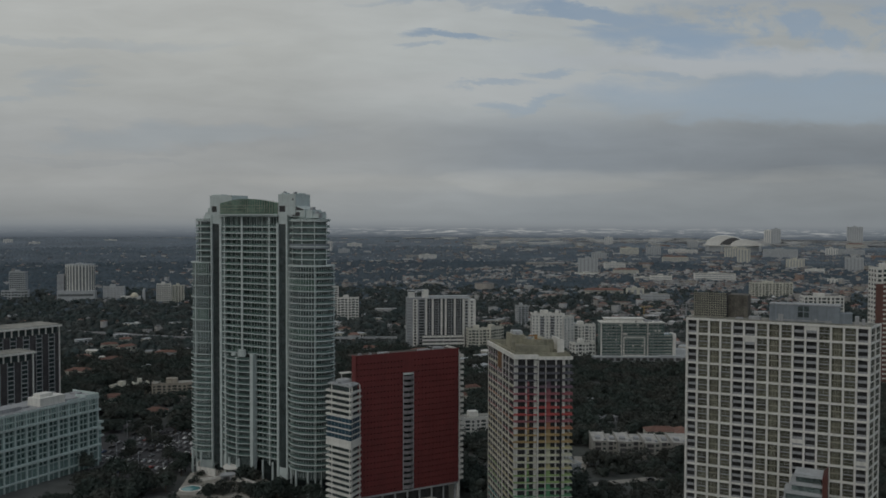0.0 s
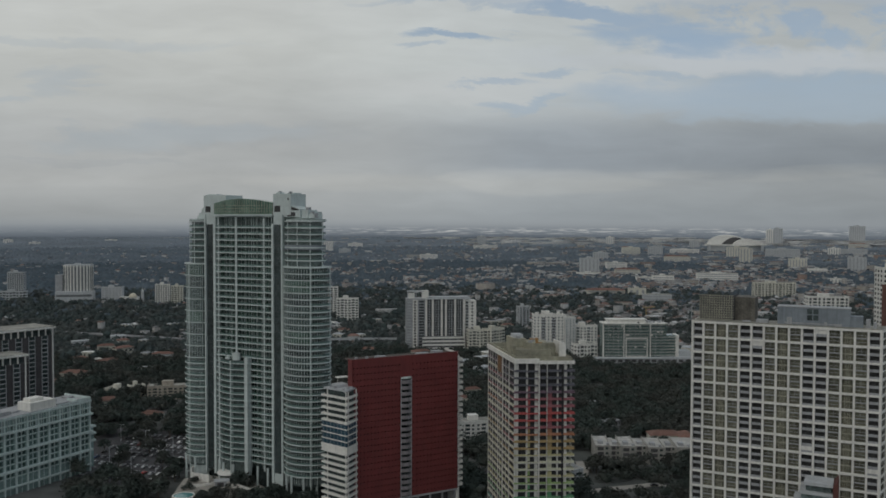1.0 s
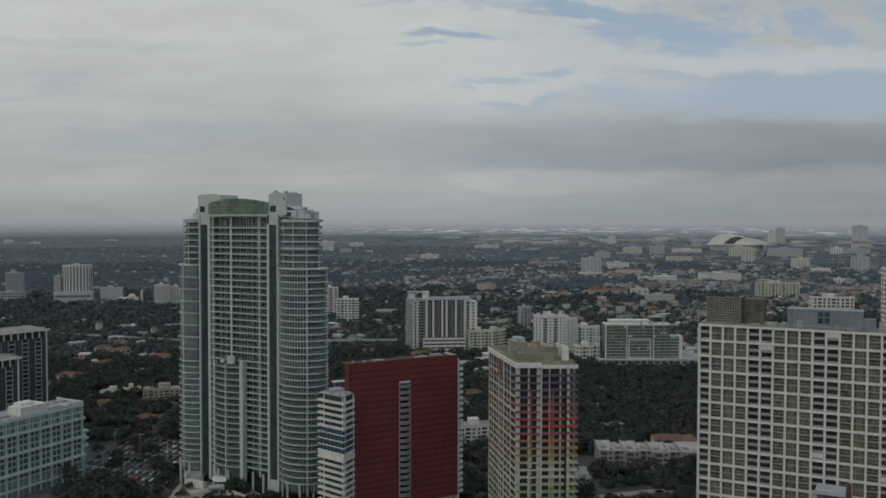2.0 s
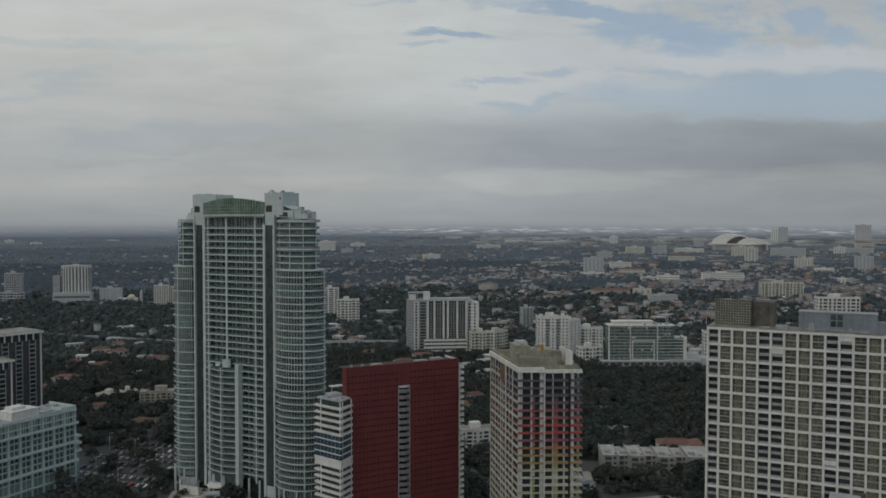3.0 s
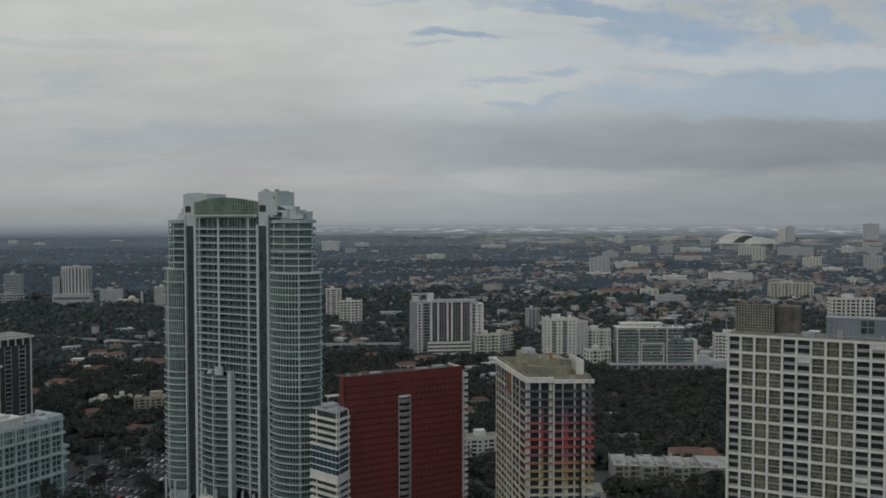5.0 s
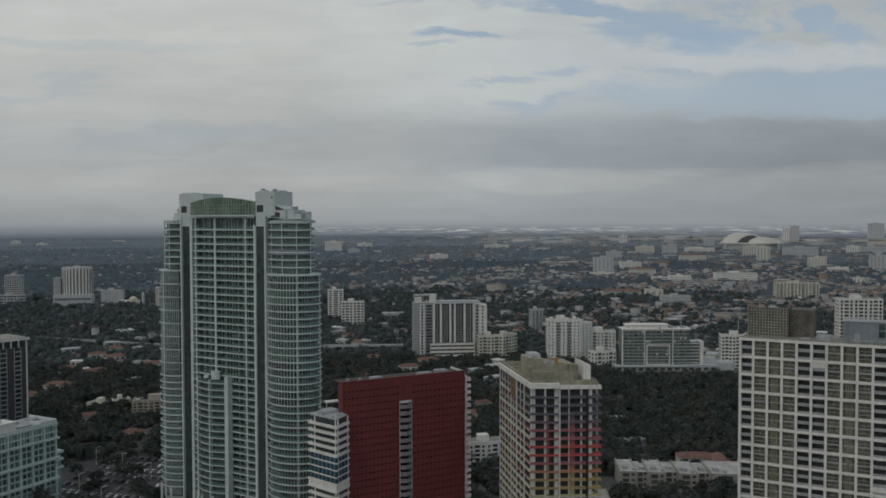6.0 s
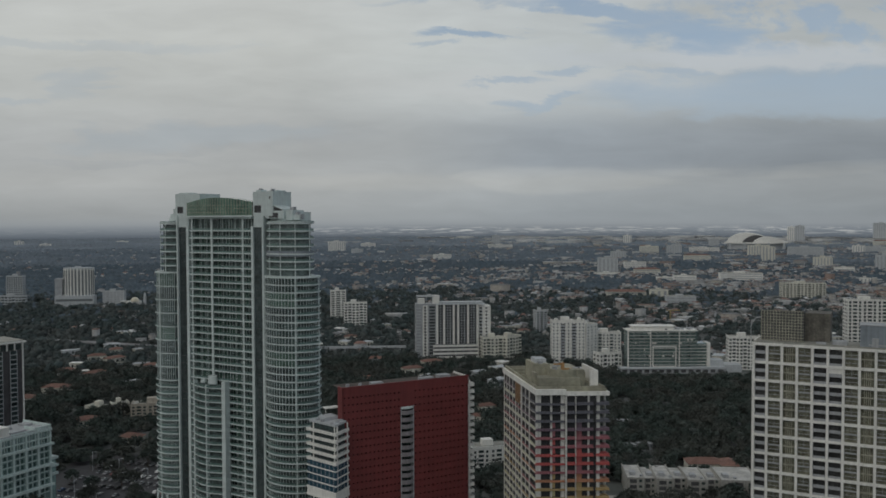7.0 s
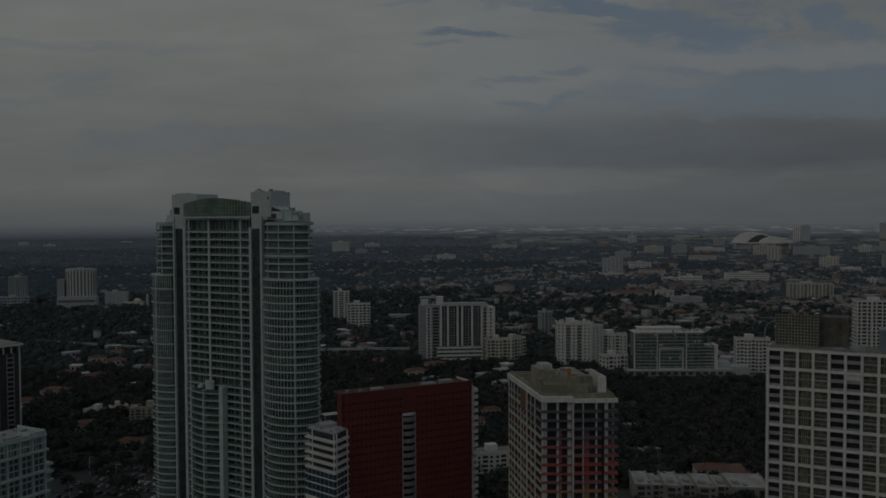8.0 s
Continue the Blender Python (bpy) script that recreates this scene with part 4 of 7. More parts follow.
# ---- the many-coloured tower ----
def colour_tower():
    c, l, r = Vector((57.2, 365.5)), Vector((51.4, 411.0)), Vector((83.2, 364.8))
    b = r + (l - c)
    t = thing("colourful_tower", c.x, c.y, 0, 0, "concrete residential tower with balcony bands painted in rainbow colours", "tower")
    right, left = (r - c), (l - c)
    er, el = right.normalized(), left.normalized()
    top, floor, n = 86.5, 3.02, 28

    def at(u, v):
        """A plan point: u metres along the short front, v metres along the long side."""
        p = er * u + el * v
        return (p.x, p.y)

    def quad(u0, u1, v0, v1):
        return [at(u0, v0), at(u1, v0), at(u1, v1), at(u0, v1)]

    AGED = surface("aged_grey_concrete", (0.50, 0.49, 0.455), 0.8, vary=0.1, size=4, streak=0.2)
    COLUMN = surface("weathered_white_columns", (0.62, 0.61, 0.575), 0.8, vary=0.12, size=4, streak=0.25)
    W, D = right.length, left.length
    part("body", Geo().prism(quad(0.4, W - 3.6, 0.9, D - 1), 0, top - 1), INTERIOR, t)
    part("cornice", Geo().prism(quad(-0.3, 10.6, -0.6, D), top - 1.9, top).prism(quad(10.6, W, 0.1, D), top - 2.3, top - 0.9), WHITE, t)
    part("roof", Geo().prism(quad(0.6, W - 0.8, 0.8, D - 0.8), top - 0.9, top + 0.05), OLIVE, t)
    tints = ["slate", "slate", "slate", "plum", "rose", "rose", "red", "red", "rose", "orange", "ochre", "ochre", "lemon", "pale", "pale", "lemon", "lime", "lime", "green", "green", "green", "teal", "teal", "teal", "blue", "blue", "blue", "blue"]
    rgb = {"slate": (0.12, 0.12, 0.14), "plum": (0.16, 0.11, 0.14), "rose": (0.30, 0.115, 0.13), "red": (0.41, 0.09, 0.085), "orange": (0.40, 0.19, 0.11), "ochre": (0.37, 0.27, 0.13), "lemon": (0.46, 0.43, 0.24), "pale": (0.55, 0.55, 0.42),
           "lime": (0.26, 0.37, 0.15), "green": (0.11, 0.29, 0.15), "teal": (0.07, 0.28, 0.26), "blue": (0.07, 0.14, 0.34)}
    paint = {k: surface(k + "_band_paint", v, 0.7, vary=0.12, size=4, streak=0.15) for k, v in rgb.items()}
    side = ["slate", "slate", "plum", "pale", "rose", "pale", "rose", "pale", "orange", "pale", "rose", "pale", "ochre", "pale", "lemon", "pale", "pale", "lemon", "pale", "lime", "lemon", "lime", "green", "pale", "teal", "teal", "blue", "blue"]
    for k in range(n):
        z = top - 5.4 - k * floor
        if z < 0.5:
            break
        bands = (((0.0, 5.2, -0.1, 0.15), 0.72, tints), ((5.2, 10.4, 0.2, 0.4), 0.4, tints), ((10.9, 20.3, 0.1, 0.3), 0.85, tints), ((21.4, W + 0.0, 0.3, 3.4), 0.7, tints))
        for (u0, u1, v0, v1), h, row in bands:
            part("balcony_band", Geo().prism(quad(u0, u1, v0, v1), z, z + h), paint[row[k]], t)
        for u0, u1 in ((-0.15, 10.4), (10.9, 20.4), (21.3, W + 0.1)):
            part("floor_slab", Geo().prism(quad(u0, u1, -0.15, 0.95), z - 0.24, z), paint[tints[k]] if k < 12 else AGED, t)
        for u0, u1, q in ((6.0, 7.0, 1), (14.3, 16.4, 0)):
            if 2 < k < 24:
                part("wall_panel", Geo().prism(quad(u0, u1, 0.6, 0.92), z + 0.7, z + 2.76), paint[tints[min(k + q, n - 1)]], t)
        part("floor_slab", Geo().prism(quad(0.02, 0.6, 0.9, D - 0.5), z - 0.24, z), CREAM if k > 3 else AGED, t)
        for v0, v1 in ((0.9, 8.5), (9.6, 18.5), (20.5, 27), (28.5, 36.5), (37.6, D - 0.5)):
            part("balcony_band", Geo().prism(quad(0.22, 0.6, v0, v1), z, z + 0.72), paint[(side if v0 < 19 else side[2:] + side[:2])[k]], t)
    columns = [(0.3, 1.9, 0.3, 1.4), (5.3, 6.0, 0.6, 1.5), (9.0, 10.3, 0.6, 1.5), (10.4, 10.9, -0.4, 0.6), (14.0, 14.25, -0.1, 0.6), (18.5, 19.1, 0.5, 1.5), (21.6, 22.7, 0.5, 1.5), (W - 0.9, W - 0.1, 3.5, 4.4)]
    columns += [(0.15, 0.6, v, v + w * 0.8) for v, w in ((0.0, 1.0), (8.6, 1.2), (14, 0.5), (18.9, 1.9), (24, 0.5), (27.4, 1.2), (32, 0.35), (36.8, 0.7), (41, 0.35), (D - 1, 0.9))]
    for u0, u1, v0, v1 in columns:
        part("column", Geo().prism(quad(u0, u1, v0, v1), 0, top - 1.9), COLUMN, t)
    wood = surface("weathered_wood_louvres", (0.22, 0.13, 0.07), 0.8, vary=0.2, size=2)
    part("louvre_panel", Geo().prism(quad(-0.1, 1.2, 20.6, 23.8), top - 9.5, top - 1.9).prism(quad(-0.1, 1.2, 24.7, 27.1), top - 9.5, top - 1.9), wood, t)
    # roof-top plant rooms
    part("roof_house", Geo().prism(quad(1.6, 16.5, 2.0, 9.0), top, top + 3.6), OLIVE, t, "long low plant room on the roof")
    part("roof_house", Geo().prism(quad(2.2, 7.6, 9.0, 21), top, top + 7.4), OLIVE, t, "tall lift house on the roof")
    part("roof_tank", Geo().prism(quad(3.2, 7.2, 12, 17.5), top + 7.4, top + 8.9), LIGHTGREY, t, "pale box on the lift house")
    part("roof_house", Geo().prism(quad(7.6, 20.5, 9.0, 27), top, top + 4.6), OLIVE, t)
    part("curved_wall", Geo().strip([at(u, v) for u, v in oval(11.6, 8.4, 5.4, 5.2, 18, 178, 320)], top + 3.6, top + 6.2, 0.35), OLIVE, t)
    part("roof_house", Geo().prism(quad(14.6, 19.0, 5.4, 9.0), top, top + 5.9), OLIVE, t)
    part("roof_stair", Geo().prism(quad(0.9, 2.0, 5.2, 8.2), top, top + 5.0), OLIVE, t)
    for v0, v1, h in ((22, 23, 1.3), (29, 30, 1.1), (36, 37, 1.3), (42, 43, 1.1)):
        part("roof_beam", Geo().prism(quad(1.0, 20.0, v0, v1), top, top + h), OLIVE, t)
    part("roof_kerb", Geo().prism(quad(0.5, 1.1, 1.0, D - 1), top, top + 1.0).prism(quad(1.1, W - 1.2, 1.0, 1.5), top, top + 0.8).prism(quad(W - 1.7, W - 1.2, 1.5, 20), top, top + 0.8), OLIVE, t)
    for u, v, h in ((4.0, 10.0, 8.3), (10.5, 14, 5.6), (13.0, 20, 6.2), (17.5, 12, 5.4), (9.2, 22, 5.7)):
        part("roof_unit", Geo().prism(quad(u, u + 1.4, v, v + 2.0), top + (7.3 if h > 8 else 4.5), top + h), GREY, t)
    part("roof_parapet", Geo().prism(quad(23.6, 24.2, 6.4, 22), top, top + 5.5).prism(quad(21.2, 23.6, 6.4, 6.9), top, top + 5.5), WHITE, t)
    part("roof_doorway", Geo().prism(quad(16.9, 17.7, 5.3, 5.38), top, top + 2.1), DARK, t)
    part("roof_crane", Geo().prism(quad(13.2, 14.2, 13, 14), top + 4.6, top + 7.2).prism(quad(14.2, 18.5, 13.2, 13.8), top + 4.6, top + 5.2).prism(quad(10.5, 13.2, 13.3, 13.8), top + 6.4, top + 6.9), surface("orange_paint", (0.38, 0.22, 0.09), 0.7), t)


colour_tower()


# ---- the pale green glass block and the two dark towers ----
def glass_block():
    gx, gy = -167.0, 510.0
    turn = math.degrees(math.atan2(54, 33))
    t = thing("glass_apartment_block", gx, gy, 0, turn, "pale green glazed apartment block with deep floor bands", "apartment block")
    L, deep, top = 110.0, 22.0, 41.6
    frame_paint = surface("pale_teal_painted_concrete", (0.60, 0.695, 0.67), 0.7, vary=0.08, size=6, streak=0.15)
    light_glass = surface("pale_teal_glass", (0.25, 0.345, 0.33), 0.2, vary=0.2, size=4, each=0.2)
    pane_glass = surface("grey_teal_window_glass", (0.07, 0.105, 0.10), 0.15, vary=0.25, size=4, each=0.35)
    part("glazing", Geo().box(-L, -0.4, 0.7, deep, 0, top - 0.5), light_glass, t)
    bands = [(top - 0.8, 1.2, 0.3), (top - 4.6, 0.5, 0.2), (top - 8.2, 1.1, 1.0), (top - 18.6, 1.2, 1.0), (top - 29, 1.2, 1.0), (top - 37.5, 0.9, 0.4)]
    for z, h, out in bands:
        part("floor_band", Geo().box(-L, out * 0.8, -out, deep, z - h / 2, z + h / 2), frame_paint, t)
    bar = Geo().box(-0.1, 0.1, 0.5, 0.7, 0, top).mesh("mullion")
    sill = Geo().box(-6.1, -0.45, 0.5, 0.7, -0.2, 0.2).mesh("transom")
    pane = Geo().box(-0.62, 0.62, 0.55, 0.66, 0, 1.9).mesh("window")
    for i in range(17):
        x = -0.6 - i * 6.7
        part("pier", Geo().box(x - 0.45, x + 0.45, 0.0, 1.0, 0, top), frame_paint, t)
        part("mullion", bar, frame_paint, t, at=(x - 3.35, 0, 0))
        for z in (top - 11.7, top - 15.0, top - 22.0, top - 25.4, top - 32.4):
            part("transom", sill, frame_paint, t, at=(x, 0, z))
        for z in (top - 7.2, top - 11.0, top - 14.4, top - 17.6, top - 21.4, top - 24.8, top - 28.0, top - 31.8):
            for dx in (-4.5, -2.1):
                part("window", pane, pane_glass, t, at=(x + dx, 0, z))
    part("roof", Geo().box(-L, 0, 0.2, deep, top - 0.2, top + 0.15), GREY, t)
    for x0, x1, y0, y1, h in ((-20, -12, 3, 9, 1.0), (-18, -14, 11, 17, 1.8), (-7.5, -3, 3, 8, 0.9), (-6, -2, 12, 18, 1.2), (-60, -48, 4, 14, 2.2), (-46, -41, 6, 11, 1.1)):
        part("roof_unit", Geo().box(x0, x1, y0, y1, top + 0.1, top + h), GREY, t)
    part("roof_rail", Geo().box(-22, -9.2, 0.3, 0.5, top, top + 0.9), frame_paint, t)
    for i in range(34):
        part("fin", Geo().box(-2.3 - i * 3.35, -2.05 - i * 3.35, -0.15, 0.7, top - 7.6, top - 1.4), frame_paint, t)
    part("parapet", Geo().box(-9, 0, 0.1, 0.5, top, top + 1.6).box(-0.4, 0, 0.1, deep, top, top + 1.6).box(-9, -8.6, 0.1, 9, top, top + 1.6), frame_paint, t)
    part("roof_house", Geo().box(-38, -22, 1.5, 12, top, top + 4.6).box(-36, -28, 4, 10, top + 4.6, top + 6.4), WHITE, t)
    part("annex", Geo().box(0, 5, 4, 16, 0, 24), light_glass, t)
    for z in (24.6, 20.6, 16.4):
        part("annex_band", Geo().box(-0.2, 6, 3, 17, z - 0.6, z + 0.6), frame_paint, t)


def dark_tower(x, y, top, length, deep, group):
    turn = math.degrees(math.atan2(35, 30))
    t = thing("dark_clad_tower", x, y, 0, turn, "dark brown clad tower with white corner pier and overhanging white roof", "tower", group)
    part("body", Geo().box(-length, -0.8, 0.6, deep, 0, top - 6), BROWN, t)
    part("roof_slab", Geo().box(-length - 1, 1.2, -1.4, deep + 1.2, top - 1.3, top), WHITE, t)
    part("roof_top", Geo().box(-length, 0.6, -0.8, deep, top, top + 0.3), ROOF, t)
    part("attic_glazing", Geo().box(-length + 1, -1.6, 1.6, deep - 1, top - 6, top - 1.3), GLASS, t)
    for i in range(int(length / 5)):
        part("attic_post", Geo().box(-i * 5 - 0.9, -i * 5 - 0.1, 0.2, 1.0, top - 6.2, top - 1.3), WHITE, t)
    part("corner_pier", Geo().box(-0.9, 0, -0.1, 0.9, 0, top - 1.3), WHITE, t)
    for k in range(int((top - 8) / 3.1)):
        z = top - 9.2 - k * 3.1
        for x0 in (-4.2, -13.6, -23.0, -32.4, -41.8):
            if x0 - 5 > -length:
                part("balcony", Geo().box(x0 - 4.6, x0, -0.2, 0.6, z, z + 0.5).box(x0 - 4.6, x0 - 4.4, -0.2, 0.6, z, z + 3.1).box(x0 - 0.2, x0, -0.2, 0.6, z, z + 3.1), LIGHTGREY, t)
                part("window", Geo().box(x0 - 4.4, x0 - 0.2, 0.5, 0.62, z + 0.6, z + 2.9), GLASS, t)


glass_block()
dark_tower(-239.2, 646.0, 67.6, 62.0, 28.0, "dark towers")
dark_tower(-240.2, 601.0, 54.4, 46.0, 20.0, "dark towers")


# ---- buildings of the middle distance ----
def block(name, x, y, turn, w, d, h, label, floors, bays, wall, glass, band=0.0, fin=0.0, category="building", group="", win=0.6, tall=0.55, roof=True, base=None, ends=True, finmat=None, mixed=True):
    """A plain block with its front along local x, window by window, with floor bands or upright fins."""
    t = thing(name, x, y, 0, turn, label, category, group)
    part("body", Geo().box(0, w, 0, d, 0, h), wall, t)
    fh, bw = (h - 1.2) / floors, w / bays
    pane = Geo().box(-bw * win / 2, bw * win / 2, -0.06, 0.05, fh * 0.2, fh * (0.2 + tall)).mesh("window")
    tallpane = Geo().box(-bw * 0.42, bw * 0.42, -0.06, 0.05, fh * 0.06, fh * 0.86).mesh("balcony_window")
    ledge = Geo().box(-bw * 0.46, bw * 0.46, -0.7, 0.0, -0.14, 0.14).box(-bw * 0.46, bw * 0.46, -0.7, -0.62, 0.14, fh * 0.32).mesh("balcony")
    for j in range(floors):
        for i in range(bays):
            at = ((i + 0.5) * bw, 0, 0.4 + j * fh)
            if mixed and i % 3 == 1:
                p = part("balcony_window", tallpane, glass, t, at=at)
                part("balcony", ledge, finmat or wall, p)
            else:
                part("window", pane, glass, t, at=at)
    if band:
        for j in range(floors):
            part("floor_band", Geo().box(-0.1, w + 0.1, -band, 0, 0.2 + j * fh, 0.2 + j * fh + fh * 0.28), wall, t)
    if fin:
        for i in range(bays + 1):
            part("fin", Geo().box(i * bw - 0.45, i * bw + 0.45, -fin, 0, 0, h), finmat or wall, t)
    if ends:
        n = max(2, int(d / 5))
        g = Geo()
        for j in range(floors):
            for i in range(n):
                for xx in (-0.05, w - 0.01):
                    g.box(xx, xx + 0.06, (i + 0.28) * d / n, (i + 0.72) * d / n, 0.4 + j * fh + fh * 0.25, 0.4 + j * fh + fh * 0.75)
        tagged(part("end_glazing", g, glass, t), kind="stuff")
    if roof:
        part("roof", Geo().box(0.4, w - 0.4, 0.4, d - 0.4, h, h + 0.12), ROOF, t)
        part("parapet", Geo().box(-0.1, w + 0.1, -0.1, 0.35, h - 0.02, h + 0.9).box(-0.1, 0.35, 0.35, d, h - 0.02, h + 0.9).box(w - 0.35, w + 0.1, 0.35, d, h - 0.02, h + 0.9), wall, t)
        part("roof_house", Geo().box(w * 0.3, w * 0.55, d * 0.35, d * 0.75, h + 0.1, h + 3.6), wall, t)
    return t


# ribbed white slab with a striped car park in front
def ribbed_slab():
    t = thing("ribbed_slab_building", 48.8, 967, -3.4, 3, "white and grey ribbed apartment slab over a striped car park", "apartment block")
    # recess grey with the shade of the balconies put into it
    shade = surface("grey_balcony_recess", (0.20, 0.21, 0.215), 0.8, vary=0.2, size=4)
    glass = surface("grey_slab_glass", (0.06, 0.068, 0.07), 0.2, vary=0.3, size=4, each=0.4)
    part("body", Geo().box(0, 45, 1.6, 17, 0, 60), shade, t)
    edges = [0.0, 7.4, 17.6, 22.4, 33.0, 43.0]
    for x in edges:
        part("pier", Geo().box(x, x + 2.0, -0.2, 1.7, 16, 60.5), WHITE, t)
    floors = [18.5 + 2.78 * j for j in range(15)]
    for x0, x1 in zip(edges, edges[1:]):
        a, b = x0 + 2.0, x1
        n = max(1, round((b - a) / 2.9))
        step = (b - a) / n
        for i in range(1, n):
            part("fin", Geo().box(a + i * step - 0.22, a + i * step + 0.22, 0.2, 1.7, 16, 60), GREY if i % 2 else LIGHTGREY, t)
        slab = Geo().box(a, b, 0.4, 1.65, -0.14, 0.14).mesh("balcony_slab")
        pane = Geo().box(-step * 0.34, step * 0.34, 1.5, 1.65, 0.2, 2.3).mesh("window")
        for z in floors:
            part("balcony_slab", slab, LIGHTGREY, t, at=(0, 0, z))
            for i in range(n):
                part("window", pane, glass, t, at=(a + (i + 0.5) * step, 0, z))
    part("roof_slab", Geo().box(-0.6, 52, -0.4, 17, 60.5, 61.4).box(4, 50, 3, 14, 61.4, 63.2), LIGHTGREY, t)
    part("roof_rail", Geo().box(-0.4, 51, 0.0, 0.15, 62.6, 62.9), GREY, t)
    # flank with a white strip and open balconies, under a framed roof terrace
    part("flank", Geo().box(-21.5, 0, 1.4, 17, 0, 61.5), GREY, t, "grey rendered flank")
    part("flank_strip", Geo().box(-14.5, -9.0, 0.6, 1.4, 6, 60), WHITE, t)
    for j in range(16):
        z = 8 + j * 3.25
        part("flank_window", Geo().box(-13.0, -10.6, 0.45, 0.6, z, z + 2.1), glass, t)
        part("flank_balcony", Geo().box(-21.0, -16.0, 0.5, 1.4, z - 0.3, z + 0.7), LIGHTGREY, t)
        part("flank_opening", Geo().box(-7.4, -1.2, 1.25, 1.4, z, z + 2.2), glass, t)
    part("roof_frame", Geo().box(-20.5, -2, 1.6, 2.2, 69.0, 70.2).box(-20.5, -19.7, 1.6, 2.2, 61.5, 69.0).box(-11, -10.4, 1.6, 2.2, 61.5, 69.0).box(-20.5, -2, 11.4, 12, 69.0, 70.2).box(-20.5, -19.7, 2.2, 11.4, 69.2, 70.0), LIGHTGREY, t)
    part("lift_house", Geo().box(-3.4, 3.6, 2, 10, 61.5, 70.4).box(-19, -12, 5, 12, 61.5, 67), WHITE, t)
    # white wing with balcony fronts
    part("end_wing", Geo().box(45.2, 58.6, 2.4, 20, 0, 58.5), WHITE, t)
    for j in range(15):
        z = 4 + j * 3.6
        part("end_balcony", Geo().box(46.2, 49.6, 1.4, 2.4, z, z + 1.1), LIGHTGREY, t)
        part("end_window", Geo().box(46.4, 49.4, 2.25, 2.4, z + 1.1, z + 2.9), glass, t)
        part("end_window", Geo().box(53.0, 55.0, 2.25, 2.4, z + 0.9, z + 2.6), glass, t)
    # open car park with white bands
    part("car_park", Geo().box(-4, 43.5, -9, 1.3, 0, 18.5), DARK, t)
    for j in range(5):
        part("car_park_band", Geo().box(-4.4, 44, -9.5, -9, 1.0 + j * 4.0, 3.1 + j * 4.0), WHITE, t)
    for i in range(7):
        part("car_park_post", Geo().box(-4 + i * 7.8, -3.4 + i * 7.8, -9.3, -9, 0, 18.5), LIGHTGREY, t)


ribbed_slab()
block("stepped_block", 96, 946, 4, 25, 16, 24.5, "cream apartment block with small square windows", 7, 6, CREAM, GLASS, win=0.5)
block("stepped_block", 121, 944, 40, 22, 14, 25, "cream apartment block with dark window columns", 7, 5, CREAM, GLASS, win=0.45)
block("slim_tower", 188, 1167, 8, 15, 14, 28.5, "slim grey tower standing among trees", 10, 3, LIGHTGREY, GLASS)
block("white_tower_block", 201.5, 932, 38, 18, 18, 38.5, "white apartment block with few windows", 12, 3, WHITE, SLATEGLASS, win=0.2, tall=0.4, group="white blocks", mixed=False)
block("white_tower_block", 214, 950, -4, 28, 18, 28, "white apartment block with dark window columns", 8, 7, WHITE, SLATEGLASS, win=0.35, group="white blocks")
block("white_tower_block", 203, 880, 14, 24, 14, 17, "low white block with a stepped parapet", 4, 6, WHITE, GLASS, win=0.4, group="white blocks")


front = block("white_tower_block", 166.4, 935, -5, 34, 20, 42.4, "white apartment block with dark balcony columns between small windows", 12, 9, WHITE, SLATEGLASS, win=0.34, tall=0.46, group="white blocks", mixed=False)
for u in (9.4, 20.8):
    part("balcony_column", Geo().box(u, u + 3.6, -0.12, -0.07, 2, 39.6), DARK, front)
    for j in range(12):
        part("balcony", Geo().box(u - 0.2, u + 3.8, -1.2, -0.1, 3 + j * 3.1, 4.1 + j * 3.1), LIGHTGREY, front)
for u, d, h in ((3, 5, 2.4), (12, 8, 3.6), (19, 4, 1.8), (27, 7, 3.0)):
    part("roof_unit", Geo().box(u, u + 3.4, d, d + 4, 42.4, 42.4 + h), WHITE, front)


